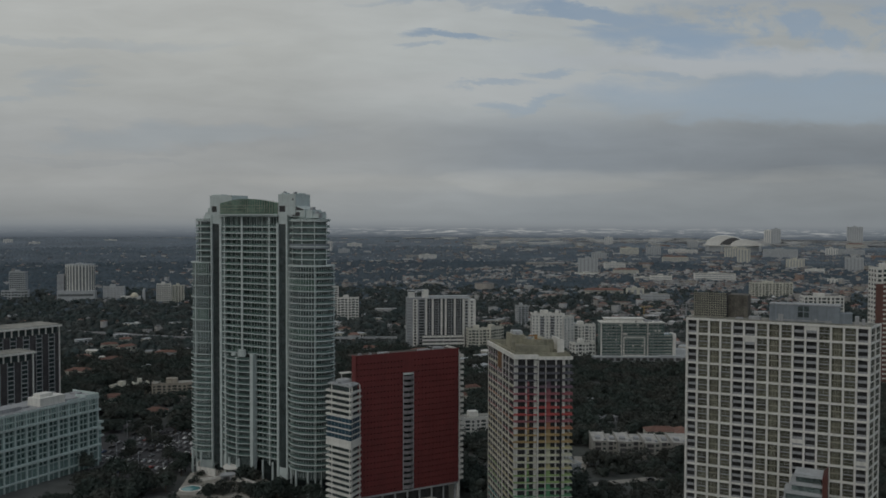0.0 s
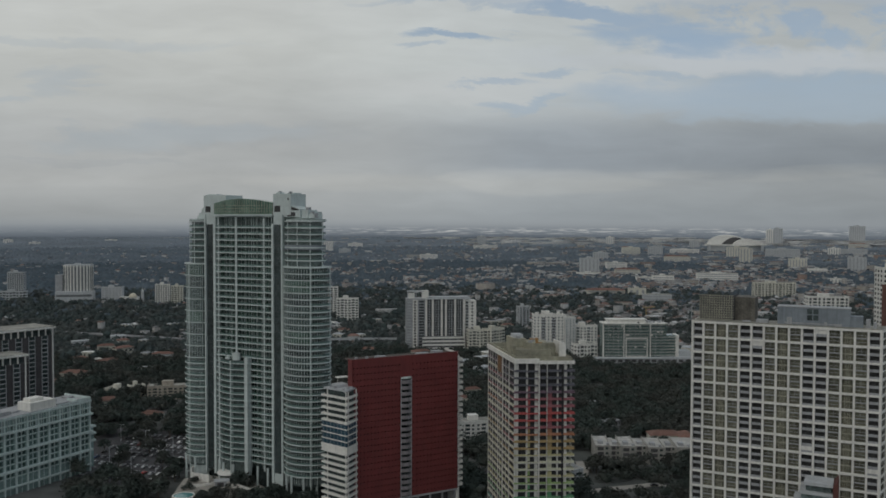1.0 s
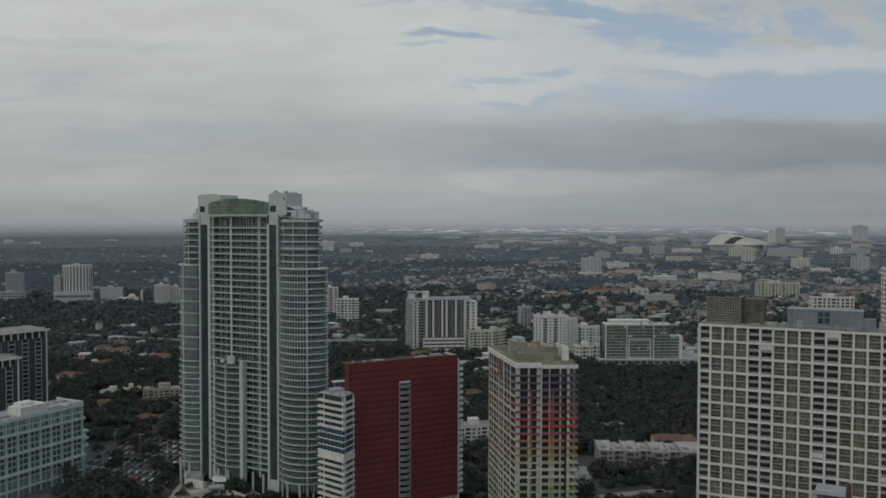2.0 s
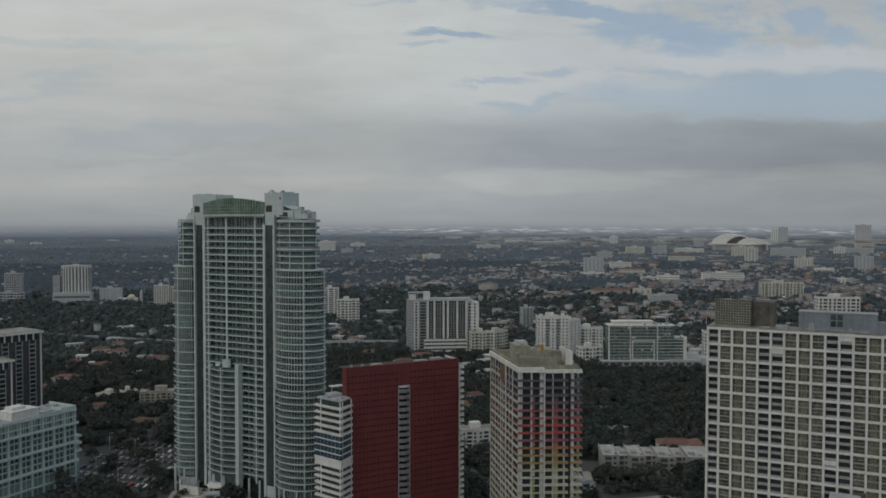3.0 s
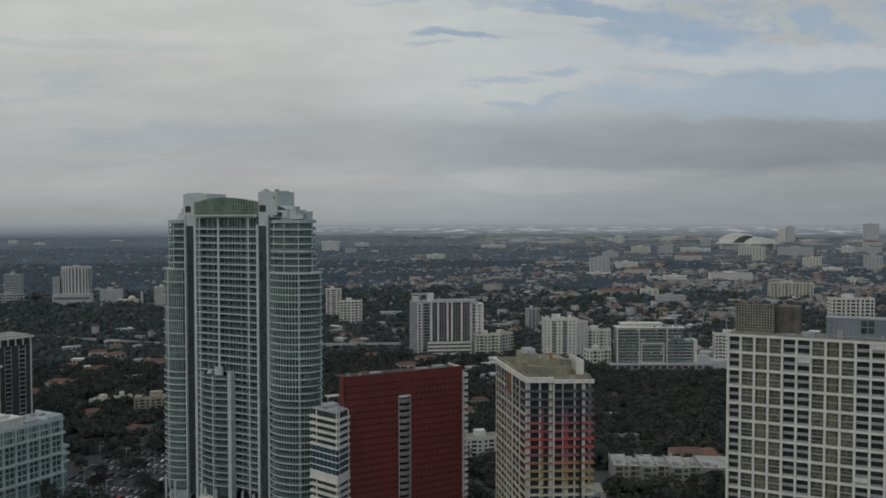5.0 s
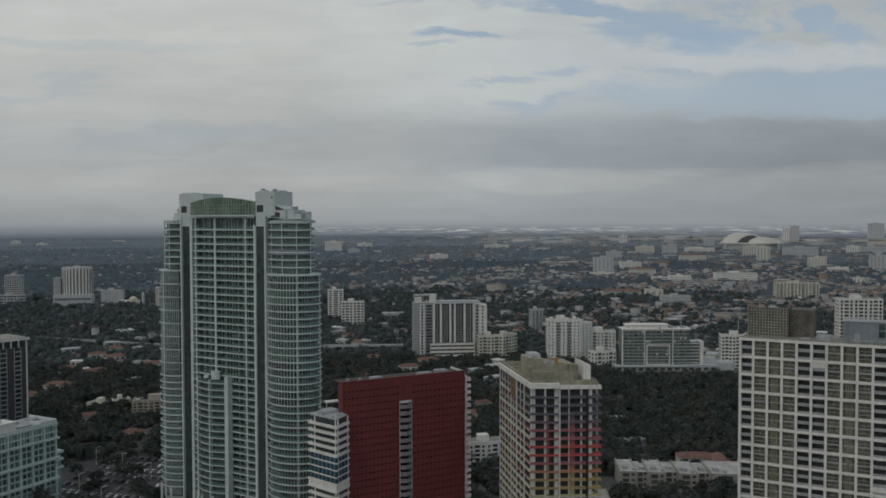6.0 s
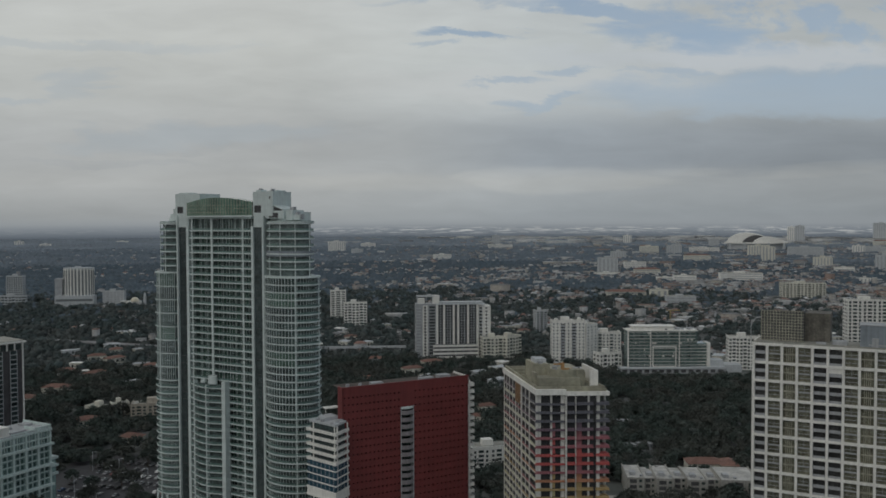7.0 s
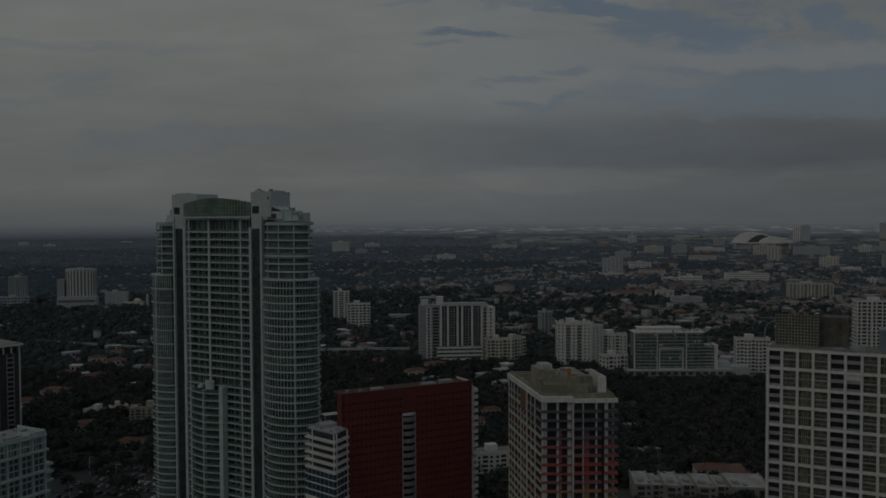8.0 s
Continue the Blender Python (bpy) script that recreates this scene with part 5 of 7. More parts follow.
def teal_block():
    t = thing("glazed_balcony_block", 229, 872, 0, -3, "white and green glazed block with long open balconies", "apartment block")
    part("glazing", Geo().box(0, 66, 2.2, 20, 0, 39.5).box(66, 78, 2, 18, 0, 27.5), surface("grey_green_glass", (0.13, 0.172, 0.162), 0.2, vary=0.3, size=5, each=0.3), t)
    rnd = random.Random(6)
    for k in range(46):
        x, j = rnd.uniform(1, 62), rnd.randrange(12)
        part("screen_panel", Geo().box(x, x + rnd.uniform(0.6, 2.4), 2.0, 2.2, 4.3 + j * 3.15, 6.85 + j * 3.15), rnd.choice((WHITE, GLASS, RAILGLASS)), t)
    for j in range(12):
        z = 4 + j * 3.15
        p = part("balcony_slab", Geo().box(-0.5 + (j % 3) * 0.3, 66.5 - (2.4 if j > 8 else 0.8 * (j % 2)), 0.3, 2.6, z - 0.2, z + 0.2), WHITE, t)
        part("railing", Geo().box(-0.4, 66.4, 0.35, 0.45, z + 0.25, z + 1.1), RAILGLASS, p)
    for x in (0, 21.5, 49):
        part("pier", Geo().box(x - 0.4, x + 0.4, 0.2, 3, 0, 39.5), WHITE, t)
    part("portal", Geo().box(23, 46, -0.3, 0.3, 24.0, 25.2).box(23, 24.1, -0.3, 0.3, 5, 24.0).box(44.9, 46, -0.3, 0.3, 5, 24.0).box(24.1, 44.9, -0.3, 0.3, 5.0, 6.0), WHITE, t)
    part("end_wall", Geo().box(75.5, 78.5, -0.3, 14, 0, 28.2), WHITE, t)
    for j in range(8):
        part("wing_slab", Geo().box(66.5, 75.5, 0.5, 2.2, 3.7 + j * 3.15, 4.1 + j * 3.15), WHITE, t)
    for x in (5.2, 10.4, 15.8, 27.5, 33.2, 39, 54.5, 60):
        part("post", Geo().box(x - 0.16, x + 0.16, 0.6, 0.9, 0, 39.5), LIGHTGREY, t)
    for x0, x1, z1 in ((47, 51, 42.2), (53, 55, 41.6), (58, 63, 41.9)):
        part("roof_plant", Geo().box(x0, x1, 6, 12, 40.3, z1), GREY, t)
    part("roof", Geo().box(-0.6, 66.6, 0.2, 20.5, 39.5, 40.3), WHITE, t)
    part("penthouse", Geo().box(5, 44, 4, 17, 40.3, 43.6).box(3.5, 46, 3, 18, 43.6, 44.1), WHITE, t)
    part("podium", Geo().box(-9, 92, -6, 3, 0, 4.2), GREY, t)
    part("podium_roof", Geo().box(-10, 60, -7, 3, 4.2, 5.2).box(60, 93, -4.5, 3, 4.4, 5.6), LIGHTGREY, t)
    for i in range(14):
        part("podium_opening", Geo().box(-7 + i * 7, -2.5 + i * 7, -6.1, -5.95, 0.8, 3.6), DARK, t)
    part("podium_wing", Geo().box(78, 92, 3, 18, 0, 11), LIGHTGREY, t)
    part("podium_end", Geo().box(92, 108, -2, 16, 0, 7.5), LIGHTGREY, t)


teal_block()
block("white_frame_block", 330, 880, -12, 31, 16, 32, "white framed block with dark window grid", 9, 9, WHITE, GLASS, win=0.6)
# round-fronted tower far off over the trees, with its companions
ft = thing("drum_tower", -550.5, 1580, 0, 8, "pale ribbed tower with a curved front on a white podium", "tower")
part("body", Geo().prism([(x, y) for x, y in oval(0, 12, 25, 14, 24)], 0, 64), GREY, ft)
for i in range(13):
    a = radians(190 + i * 160 / 12)
    part("rib", Geo().box(-1.1, 1.1, -0.8, 0.8, 18, 65), WHITE, ft, at=(25 * math.cos(a), 12 + 14 * math.sin(a), 0))
for i in range(12):
    a = radians(196.7 + i * 160 / 12)
    part("window_strip", Geo().box(-1.3, 1.3, -0.3, 0.3, 19, 62), SLATE, ft, at=(25 * math.cos(a), 12 + 14 * math.sin(a), 0))
part("roof", Geo().prism(oval(0, 12, 25.6, 14.6, 24), 64, 66.4).box(-6, 4, 8, 14, 66.4, 68.6), LIGHTGREY, ft)
part("podium", Geo().box(-36, 28, -9, 14, 0, 18.5), LIGHTGREY, ft)
part("podium_opening", Geo().box(-34, 26, -9.3, -9, 9, 13), SLATE, ft)
part("annex", Geo().box(-38, -26, 2, 18, 18.5, 48), GREY, ft)
dome = thing("domed_church", -451, 1575, 0, 0, "church with a pale golden dome and slim tower", "church")
part("dome", Geo().ball(0, 0, 8, 7.2, n=16, rings=6), surface("pale_gold_dome", (0.66, 0.61, 0.48), 0.5), dome)
part("nave", Geo().box(-24, 8, -4, 12, 0, 8), WHITE, dome)
part("bell_tower", Geo().prism(oval(17, 0, 2.6, 2.6, 10), 0, 18).prism(oval(17, 0, 2.6, 2.6, 10), 18, 24, 0.1), LIGHTGREY, dome)
block("low_block", -510, 1585, 4, 36, 16, 25, "low pale block behind trees", 6, 6, LIGHTGREY, GREY)
block("pale_block", -690, 1620, 5, 27, 18, 50, "pale apartment tower far off among trees", 13, 7, LIGHTGREY, GLASS, fin=0.6)
block("pale_block", -700, 1608, 5, 46, 12, 16, "pale podium block far off", 3, 8, LIGHTGREY, GLASS)
block("pale_block", -402, 1540, 8, 24, 14, 33, "pale block with ribbed front far off", 9, 6, WHITE, GLASS, fin=0.5)
block("pale_block", -376, 1545, 8, 20, 14, 30, "pale block far off behind trees", 8, 4, CREAM, GLASS)
block("white_point_block", -92, 1330, 6, 23, 14, 43.8, "slim white apartment block", 13, 3, WHITE, GLASS)
block("white_point_block", -67.5, 1262, 6, 32, 16, 32, "white apartment block with square windows", 8, 6, WHITE, GLASS)
block("white_balcony_block", 506, 985, -12, 46, 18, 57, "white apartment block with dark balcony columns", 14, 9, WHITE, GLASS, win=0.45, tall=0.7)
block("tan_block", 722, 1613, -10, 78, 22, 28.5, "tan apartment block far off", 8, 12, CREAM, GLASS, win=0.5)
rw = block("red_and_white_tower", 431, 712, -10, 22, 18, 106, "white tower with a brown-red lower front", 26, 4, WHITE, GLASS, win=0.5)
part("brown_front", Geo().box(-0.5, 22, -0.4, 0, 0, 92), surface("brown_red_paint", (0.16, 0.08, 0.065), 0.8, vary=0.15), rw)


crane = thing("tower_crane", 399, 1270, 0, 12, "small ochre-yellow tower crane above low roofs", "crane")
ochre = surface("ochre_crane_paint", (0.36, 0.27, 0.13), 0.6, vary=0.15, size=3)
part("mast", Geo().box(-0.7, 0.7, -0.7, 0.7, 0, 16), ochre, crane)
part("jib", Geo().box(-6, 15, -0.6, 0.6, 15.6, 17.2), ochre, crane)
part("counterweight", Geo().box(-7.4, -5, -0.9, 0.9, 14.0, 16.2), GREY, crane)


# ---- stadium with a vaulted white roof ----
def stadium():
    px, py, pz, k = land(1830.0, 4315.0)
    t = thing("stadium", px, py, pz + 3, -22, "white stadium with vaulted sliding roof panels", "stadium")

    def vault(x0, x1, y0, y1, z0, h, peak):
        """A shell that rises quickly to its peak and falls away gently, with a closed rim."""
        g, n = Geo(), 20
        rows = []
        for q in (0.0, 0.3, 0.65, 1.0):
            row = []
            for i in range(n + 1):
                f = i / n
                s = math.sin(math.pi * f ** (math.log(0.5) / math.log(peak)))
                row.append((x0 + (x1 - x0) * f, y0 + (y1 - y0) * q, z0 + h * max(s, 0) ** 0.75 * (1 - 0.5 * (q - 0.35) ** 2)))
            rows.append(row)
        v = [p for r in rows for p in r]
        f = [(a * (n + 1) + i, a * (n + 1) + i + 1, (a + 1) * (n + 1) + i + 1, (a + 1) * (n + 1) + i) for a in range(3) for i in range(n)]
        f += [tuple(range(n, -1, -1)), tuple(3 * (n + 1) + i for i in range(n + 1))]
        return g.add(v, f)

    part("roof_panel", vault(-128, 80, 0, 100, 27, 44, 0.42), WHITE, t)
    part("roof_panel", vault(-16, 128, -55, -5, 25, 29, 0.42), WHITE, t)
    part("roof_opening", vault(-62, 60, -6, 1, 24, 36, 0.5), DARK, t)
    part("rim", Geo().tube(oval(0, 20, 118, 78, 40), oval(0, 20, 135, 88, 40), 22, 28), WHITE, t)
    part("bowl", Geo().prism(oval(0, 20, 124, 80, 40), -12, 25), LIGHTGREY, t)
    for x in (-112, -50, 50, 112):
        part("buttress", Geo().box(x - 4, x + 4, -62, -54, -12, 26), LIGHTGREY, t)


stadium()


# ---- single buildings far out in the suburbs ----
FAR_NORTH = [("p", -264, 3846, 73, 48), ("p", -137, 4168, 69, 22), ("g", -166, 3678, 48, 24), ("p", 173, 3244, 66, 21), ("g", 496, 4289, 40, 48), ("p", 484, 4018, 112, 21), ("p", 1144, 4231, 40, 43), ("c", 1047, 3539, 76, 34), ("r", 1135, 3486, 59, 39),
             ("r", 838, 3236, 56, 29), ("r", 574, 2337, 53, 46), ("p", 560, 2289, 65, 9), ("p", 725, 2608, 64, 21), ("t", 673, 2306, 68, 16), ("p", 647, 2066, 44, 11), ("p", 673, 2008, 51, 18), ("t", 443, 1669, 75, 10), ("r", 491, 1496, 50, 16)]
FAR_EAST = [("c", 498, 1641, 34, 16), ("c", 1402, 3287, 78, 45), ("c", 1278, 2922, 43, 55), ("g", 1574, 3258, 128, 38), ("p", 1911, 4088, 36, 75), ("g", 1945, 4076, 42, 81), ("c", 1324, 2636, 54, 31), ("p", 1251, 2373, 51, 14), ("p", 1857, 3389, 46, 33),
            ("r", 1928, 3372, 106, 28), ("t", 2160, 3735, 77, 26), ("g", 2276, 3944, 68, 90), ("r", 1428, 2475, 50, 43), ("p", 1090, 1982, 24, 12), ("p", 826, 2056, 99, 20), ("t", 1063, 3016, 91, 23), ("p", 1295, 3582, 121, 23), ("g", 1471, 3939, 45, 39)]
FAR_RIM = [("p", -1764, 4135, 40, 21), ("p", -1621, 4080, 47, 17), ("p", -1359, 4353, 56, 12)]


def land_height(x, y):
    """The height of the drawn-in land under a place."""
    r = math.hypot(x, y)
    if r <= 3000:
        return 0.0
    true = 3000 - 1850 * math.log(max(1e-4, 1 - (r - 3000) / 1850))
    return EYE_LEVEL * (1 - r / true)


# window colour lightened to put the haze of distance into it
FARBAND = surface("hazed_window_band", (0.36, 0.375, 0.385), 0.5, vary=0.15, size=6)


def far_block(kind, x, y, w, h):
    wall, words = {"p": (WHITE, "white"), "g": (LIGHTGREY, "grey"), "c": (CREAM, "cream"), "r": (LIGHTGREY, "pale ribbed"), "t": (CREAM, "terracotta-roofed")}[kind]
    low = h < w * 0.45
    t = thing("far_building", x, y, land_height(x, y) - 1, -math.degrees(math.atan2(x, y)) + 6, words + (" low building" if low else " apartment block") + " far out among trees and houses", "building", "far buildings")
    d = min(w * 0.5, 30)
    part("body", Geo().box(-w / 2, w / 2, 0, d, 0, h + 1), wall, t)
    if kind == "t":
        part("roof", Geo().add([(-w / 2 - 1, -1, h + 1), (w / 2 + 1, -1, h + 1), (w / 2 + 1, d + 1, h + 1), (-w / 2 - 1, d + 1, h + 1), (-w / 2 + d / 2, d / 2, h + 5), (w / 2 - d / 2, d / 2, h + 5)], [(0, 1, 5, 4), (1, 2, 5), (2, 3, 4, 5), (3, 0, 4)]), TERRACOTTA, t)
    else:
        part("roof", Geo().box(-w / 2 + 1, w / 2 - 1, 1, d - 1, h + 1, h + 1.4), ROOF, t)
        part("roof_house", Geo().box(-w * 0.15, w * 0.1, d * 0.3, d * 0.7, h + 1.4, h + 1.4 + min(4, h * 0.15)), wall, t)
    if low:
        for j in range(max(1, int(h / 5))):
            part("window_band", Geo().box(-w / 2 + 2, w / 2 - 2, -0.15, 0, 2.5 + j * 5, 4.5 + j * 5), FARBAND, t)
    else:
        n = max(3, int(w / 9))
        for i in range(n):
            c = -w / 2 + (i + 0.5) * w / n
            part("window_strip", Geo().box(c - w / n * 0.2, c + w / n * 0.2, -0.15, 0, 3, h - 2), FARBAND, t)


for row in FAR_NORTH + FAR_EAST + FAR_RIM:
    far_block(*row)


# ---- the stepped balcony tower just before the gridded block ----
def stepped_tower():
    t = thing("stepped_balcony_tower", 166.8, 320, 0, -31, "stepped white balcony tower with a brown-red fin wall", "tower")
    for k in range(11):
        top = 45.6 - k * 3.6
        out = 0.0 if k == 0 else (1.6 if k == 1 else 3.0 + 0.4 * k)
        part("balcony_slab", Geo().box(-out - 4.6, 5.6, -1.2, 9, top - 1.15, top), LIGHTGREY, t)
        part("balcony_recess", Geo().box(-out - 4.0, 5.0, 0.4, 9, top - 3.6, top - 1.15), BAYGLASS, t)
    part("fin_wall", Geo().add([(5.6, -1.6, 0), (7.4, -1.6, 0), (7.4, -1.6, 47.4), (5.6, -1.6, 45.2), (5.6, 9, 0), (7.4, 9, 0), (7.4, 9, 47.4), (5.6, 9, 45.2)], [(0, 1, 2, 3), (5, 4, 7, 6), (1, 5, 6, 2), (4, 0, 3, 7), (3, 2, 6, 7)]), surface("brown_red_wall", (0.13, 0.05, 0.042), 0.8, vary=0.12, streak=0.15), t)


stepped_tower()


# ---- low buildings near by ----
# stained white render, greyed to hold the shade of the front walls
AGEDWHITE = surface("stained_shaded_render", (0.39, 0.38, 0.345), 0.85, vary=0.14, size=4, streak=0.25)


PALESCREED = surface("pale_roof_screed", (0.50, 0.49, 0.46), 0.9, vary=0.2, size=4, other=(0.42, 0.41, 0.38))


def low_white_row():
    t = thing("low_white_apartments", 129.0, 509.0, -2.2, -8, "low white flat-roofed apartment row with stepped roofs", "apartment row")
    x = 0.0
    for i, (w, d, h, dy) in enumerate(((9, 26, 12.0, 0), (6, 23, 11.2, 2.0), (9, 27, 12.2, -1.5), (7, 22, 11.4, 2.4), (10, 26, 12.0, -2.0), (7, 23, 11.3, 1.6), (20, 27, 12.3, -2))):
        part("unit", Geo().box(x, x + w, dy, dy + d, 0, h), AGEDWHITE, t)
        part("unit_roof", Geo().box(x + 0.5, x + w - 0.5, dy + 0.5, dy + d - 0.5, h, h + 0.08), PALESCREED, t)
        part("parapet", Geo().box(x, x + w, dy, dy + 0.4, h, h + 0.8).box(x, x + 0.4, dy + 0.4, dy + d, h, h + 0.8).box(x + w - 0.4, x + w, dy + 0.4, dy + d, h, h + 0.8), AGEDWHITE, t)
        part("roof_hatch", Geo().box(x + 2, x + 5, dy + 6, dy + 10, h, h + 1.8).box(x + 7, x + 8.5, dy + 4, dy + 6, h, h + 1.1), GREY, t)
        for j in range(4):
            z = 0.8 + j * 3
            part("balcony_opening", Geo().box(x + w * 0.15, x + w * 0.55, dy - 0.06, dy + 0.02, z, z + 2.0), DARK, t)
            part("window", Geo().box(x + w * 0.68, x + w * 0.86, dy - 0.06, dy + 0.02, z + 0.6, z + 1.9), GLASS, t)
        x += w


low_white_row()


def villa(x, y, turn, w, d, h, roofmat, wallmat, label, group="", hip=2.6):
    t = thing("house", x, y, 0, turn, label, "house", group)
    part("wall", Geo().box(-w / 2, w / 2, -d / 2, d / 2, 0, h), wallmat, t)
    g = Geo()
    o = 0.5
    r = max(w - d, 0) / 2
    g.add([(-w / 2 - o, -d / 2 - o, h), (w / 2 + o, -d / 2 - o, h), (w / 2 + o, d / 2 + o, h), (-w / 2 - o, d / 2 + o, h), (-r, 0, h + hip), (r, 0, h + hip)], [(0, 1, 5, 4), (1, 2, 5), (2, 3, 4, 5), (3, 0, 4), (3, 2, 1, 0)])
    part("roof", g, roofmat, t)
    for i in range(3):
        part("window", Geo().box(-w / 2 + w * (0.18 + 0.3 * i), -w / 2 + w * (0.3 + 0.3 * i), -d / 2 - 0.06, -d / 2 + 0.02, h * 0.35, h * 0.75), GLASS, t)
    return t


villa(184, 546, -6, 21, 12, 7.6, TERRACOTTA, CREAM, "large house with an orange terracotta hip roof")
villa(196, 541, 80, 14, 10, 8, TERRACOTTA, CREAM, "house wing with an orange terracotta hip roof")
block("cream_apartment_block", -189, 706, 8, 36, 15, 10.5, "weathered tan apartment block among trees", 4, 9, surface("stained_tan_render", (0.40, 0.36, 0.30), 0.85, vary=0.2, size=3, streak=0.3), GLASS, win=0.5)
block("cream_apartment_block", -228, 722, -20, 18, 12, 6.5, "low cream building with a pale flat roof", 2, 4, CREAM, GLASS)
block("cream_apartment_block", -205, 716, 30, 12, 10, 9, "small yellowish building with a pale flat roof", 3, 3, CREAM, GLASS)
block("white_low_block", 52, 566, 10, 26, 14, 11.5, "low white apartment block with stepped roof", 4, 7, WHITE, GLASS, win=0.4)
block("white_low_block", 106, 471, 30, 9, 9, 6, "small pale flat-roofed block", 2, 3, LIGHTGREY, GLASS, win=0.4)
villa(-291, 768, 12, 17, 12, 5, TERRACOTTA, CREAM, "house with an orange terracotta hip roof among trees")
villa(-283, 812, -8, 24, 12, 5, TERRACOTTA, CREAM, "long house with a terracotta hip roof among trees")
villa(-214, 690, 15, 16, 11, 4.5, TERRACOTTA, CREAM, "house with a terracotta hip roof")
villa(-168, 640, -10, 15, 10, 4, TERRACOTTA, CREAM, "house with a terracotta hip roof")


for hx, hy, ha, hw, tiled in ((153, 598, 10, 10, False), (165, 601, 25, 8, False), (168, 662, -12, 12, False), (76, 718, 20, 14, True), (66, 684, -5, 10, True)):
    villa(hx, hy, ha, hw, 7, 4.2, TERRACOTTA if tiled else GREY, CREAM if tiled else GREY, "low house with a terracotta roof in a clearing" if tiled else "low house with a grey roof in a clearing", "houses in clearings", 2.0 if tiled else 0.6)


# ---- streets, rail viaduct and parking ----
def road(name, pts, width, z, material, label, category, thick=0.12):
    g = Geo()
    left, rightside = [], []
    for i, (x, y) in enumerate(pts):
        a, b = pts[max(i - 1, 0)], pts[min(i + 1, len(pts) - 1)]
        d = math.hypot(b[0] - a[0], b[1] - a[1])
        nx, ny = -(b[1] - a[1]) / d * width / 2, (b[0] - a[0]) / d * width / 2
        left.append((x + nx, y + ny)), rightside.append((x - nx, y - ny))
    g.prism(rightside + left[::-1], z, z + thick)
    return solo(name, g, material, label, category, kind="structure")


road("road", [(-420, 1120), (-340, 1085), (-248, 1045), (-160, 1025), (-60, 1018)], 14, 3.2, surface("pale_worn_asphalt", (0.20, 0.20, 0.20), 0.9, vary=0.25, size=12), "grey raised motorway behind trees", "road", 1.2)
viaduct = thing("rail_viaduct", -95, 1002, 0, 0, "grey concrete rail viaduct above the trees", "viaduct")
part("deck", Geo().box(0, 112, -4, 4, 7.2, 8.8).box(0, 112, -4.2, -3.9, 8.8, 9.8), LIGHTGREY, viaduct)
for i in range(6):
    part("pillar", Geo().box(i * 20 + 4, i * 20 + 6, -1.2, 1.2, 0, 7.2), LIGHTGREY, viaduct)
lot = [(-176, 492), (-132, 470), (-108, 508), (-106, 560), (-128, 600), (-190, 606), (-186, 545)]
road("path", [(111, 474), (119, 497), (121, 512)], 7, 0.03, PAVING, "pale paved forecourt beside the low apartments", "path")
solo("parking_lot", Geo().prism(lot, 0.02, 0.10), ASPHALT, "dark asphalt parking lot", "parking lot", kind="structure")
road("road", [(-196, 610), (-150, 604), (-60, 590), (40, 520), (100, 440), (140, 380)], 9, 0.02, ASPHALT, "dark asphalt street between trees", "road")
road("road", [(-150, 420), (-118, 455), (-60, 440), (0, 400), (60, 350)], 9, 0.03, ASPHALT, "dark asphalt street in front of the towers", "road")
road("road", [(88, 440), (106, 452), (122, 458), (148, 464), (175, 462), (240, 452)], 6, 0.03, PAVING, "pale paved lane before the low apartments", "road")


def car_meshes():
    body = Geo().box(-2.2, 2.2, -0.9, 0.9, 0.35, 0.95)
    body.add([(-1.5, -0.85, 0.95), (1.1, -0.85, 0.95), (1.1, 0.85, 0.95), (-1.5, 0.85, 0.95), (-0.9, -0.72, 1.5), (0.5, -0.72, 1.5), (0.5, 0.72, 1.5), (-0.9, 0.72, 1.5)], [(0, 1, 5, 4), (1, 2, 6, 5), (2, 3, 7, 6), (3, 0, 4, 7), (4, 5, 6, 7)])
    screen = Geo().add([(1.12, -0.8, 1.0), (1.12, 0.8, 1.0), (0.56, 0.68, 1.46), (0.56, -0.68, 1.46)], [(0, 1, 2, 3)])
    pane = Geo().add([(-1.46, -0.87, 1.0), (1.06, -0.87, 1.0), (0.5, -0.75, 1.44), (-0.9, -0.75, 1.44)], [(0, 1, 2, 3)])
    other = Geo().add([(1.06, 0.87, 1.0), (-1.46, 0.87, 1.0), (-0.9, 0.75, 1.44), (0.5, 0.75, 1.44)], [(0, 1, 2, 3)])
    wheel = Geo()
    n = 10
    v = [(0.34 * math.cos(2 * math.pi * i / n), y, 0.34 + 0.34 * math.sin(2 * math.pi * i / n)) for y in (-0.12, 0.12) for i in range(n)]
    wheel.add(v, [(i, (i + 1) % n, n + (i + 1) % n, n + i) for i in range(n)] + [tuple(range(n - 1, -1, -1)), tuple(range(n, 2 * n))])
    return body, (screen, pane, other), wheel


TYRE = surface("black_rubber", (0.02, 0.02, 0.02), 0.9)
paints = [surface("car_paint_" + n, c, 0.3, vary=0.05) for n, c in (("white", (0.75, 0.75, 0.74)), ("silver", (0.42, 0.43, 0.44)), ("black", (0.03, 0.03, 0.03)), ("grey", (0.2, 0.2, 0.21)), ("red", (0.3, 0.03, 0.03)), ("blue", (0.05, 0.09, 0.2)))]
words = ["white", "silver", "black", "grey", "dark red", "dark blue"]


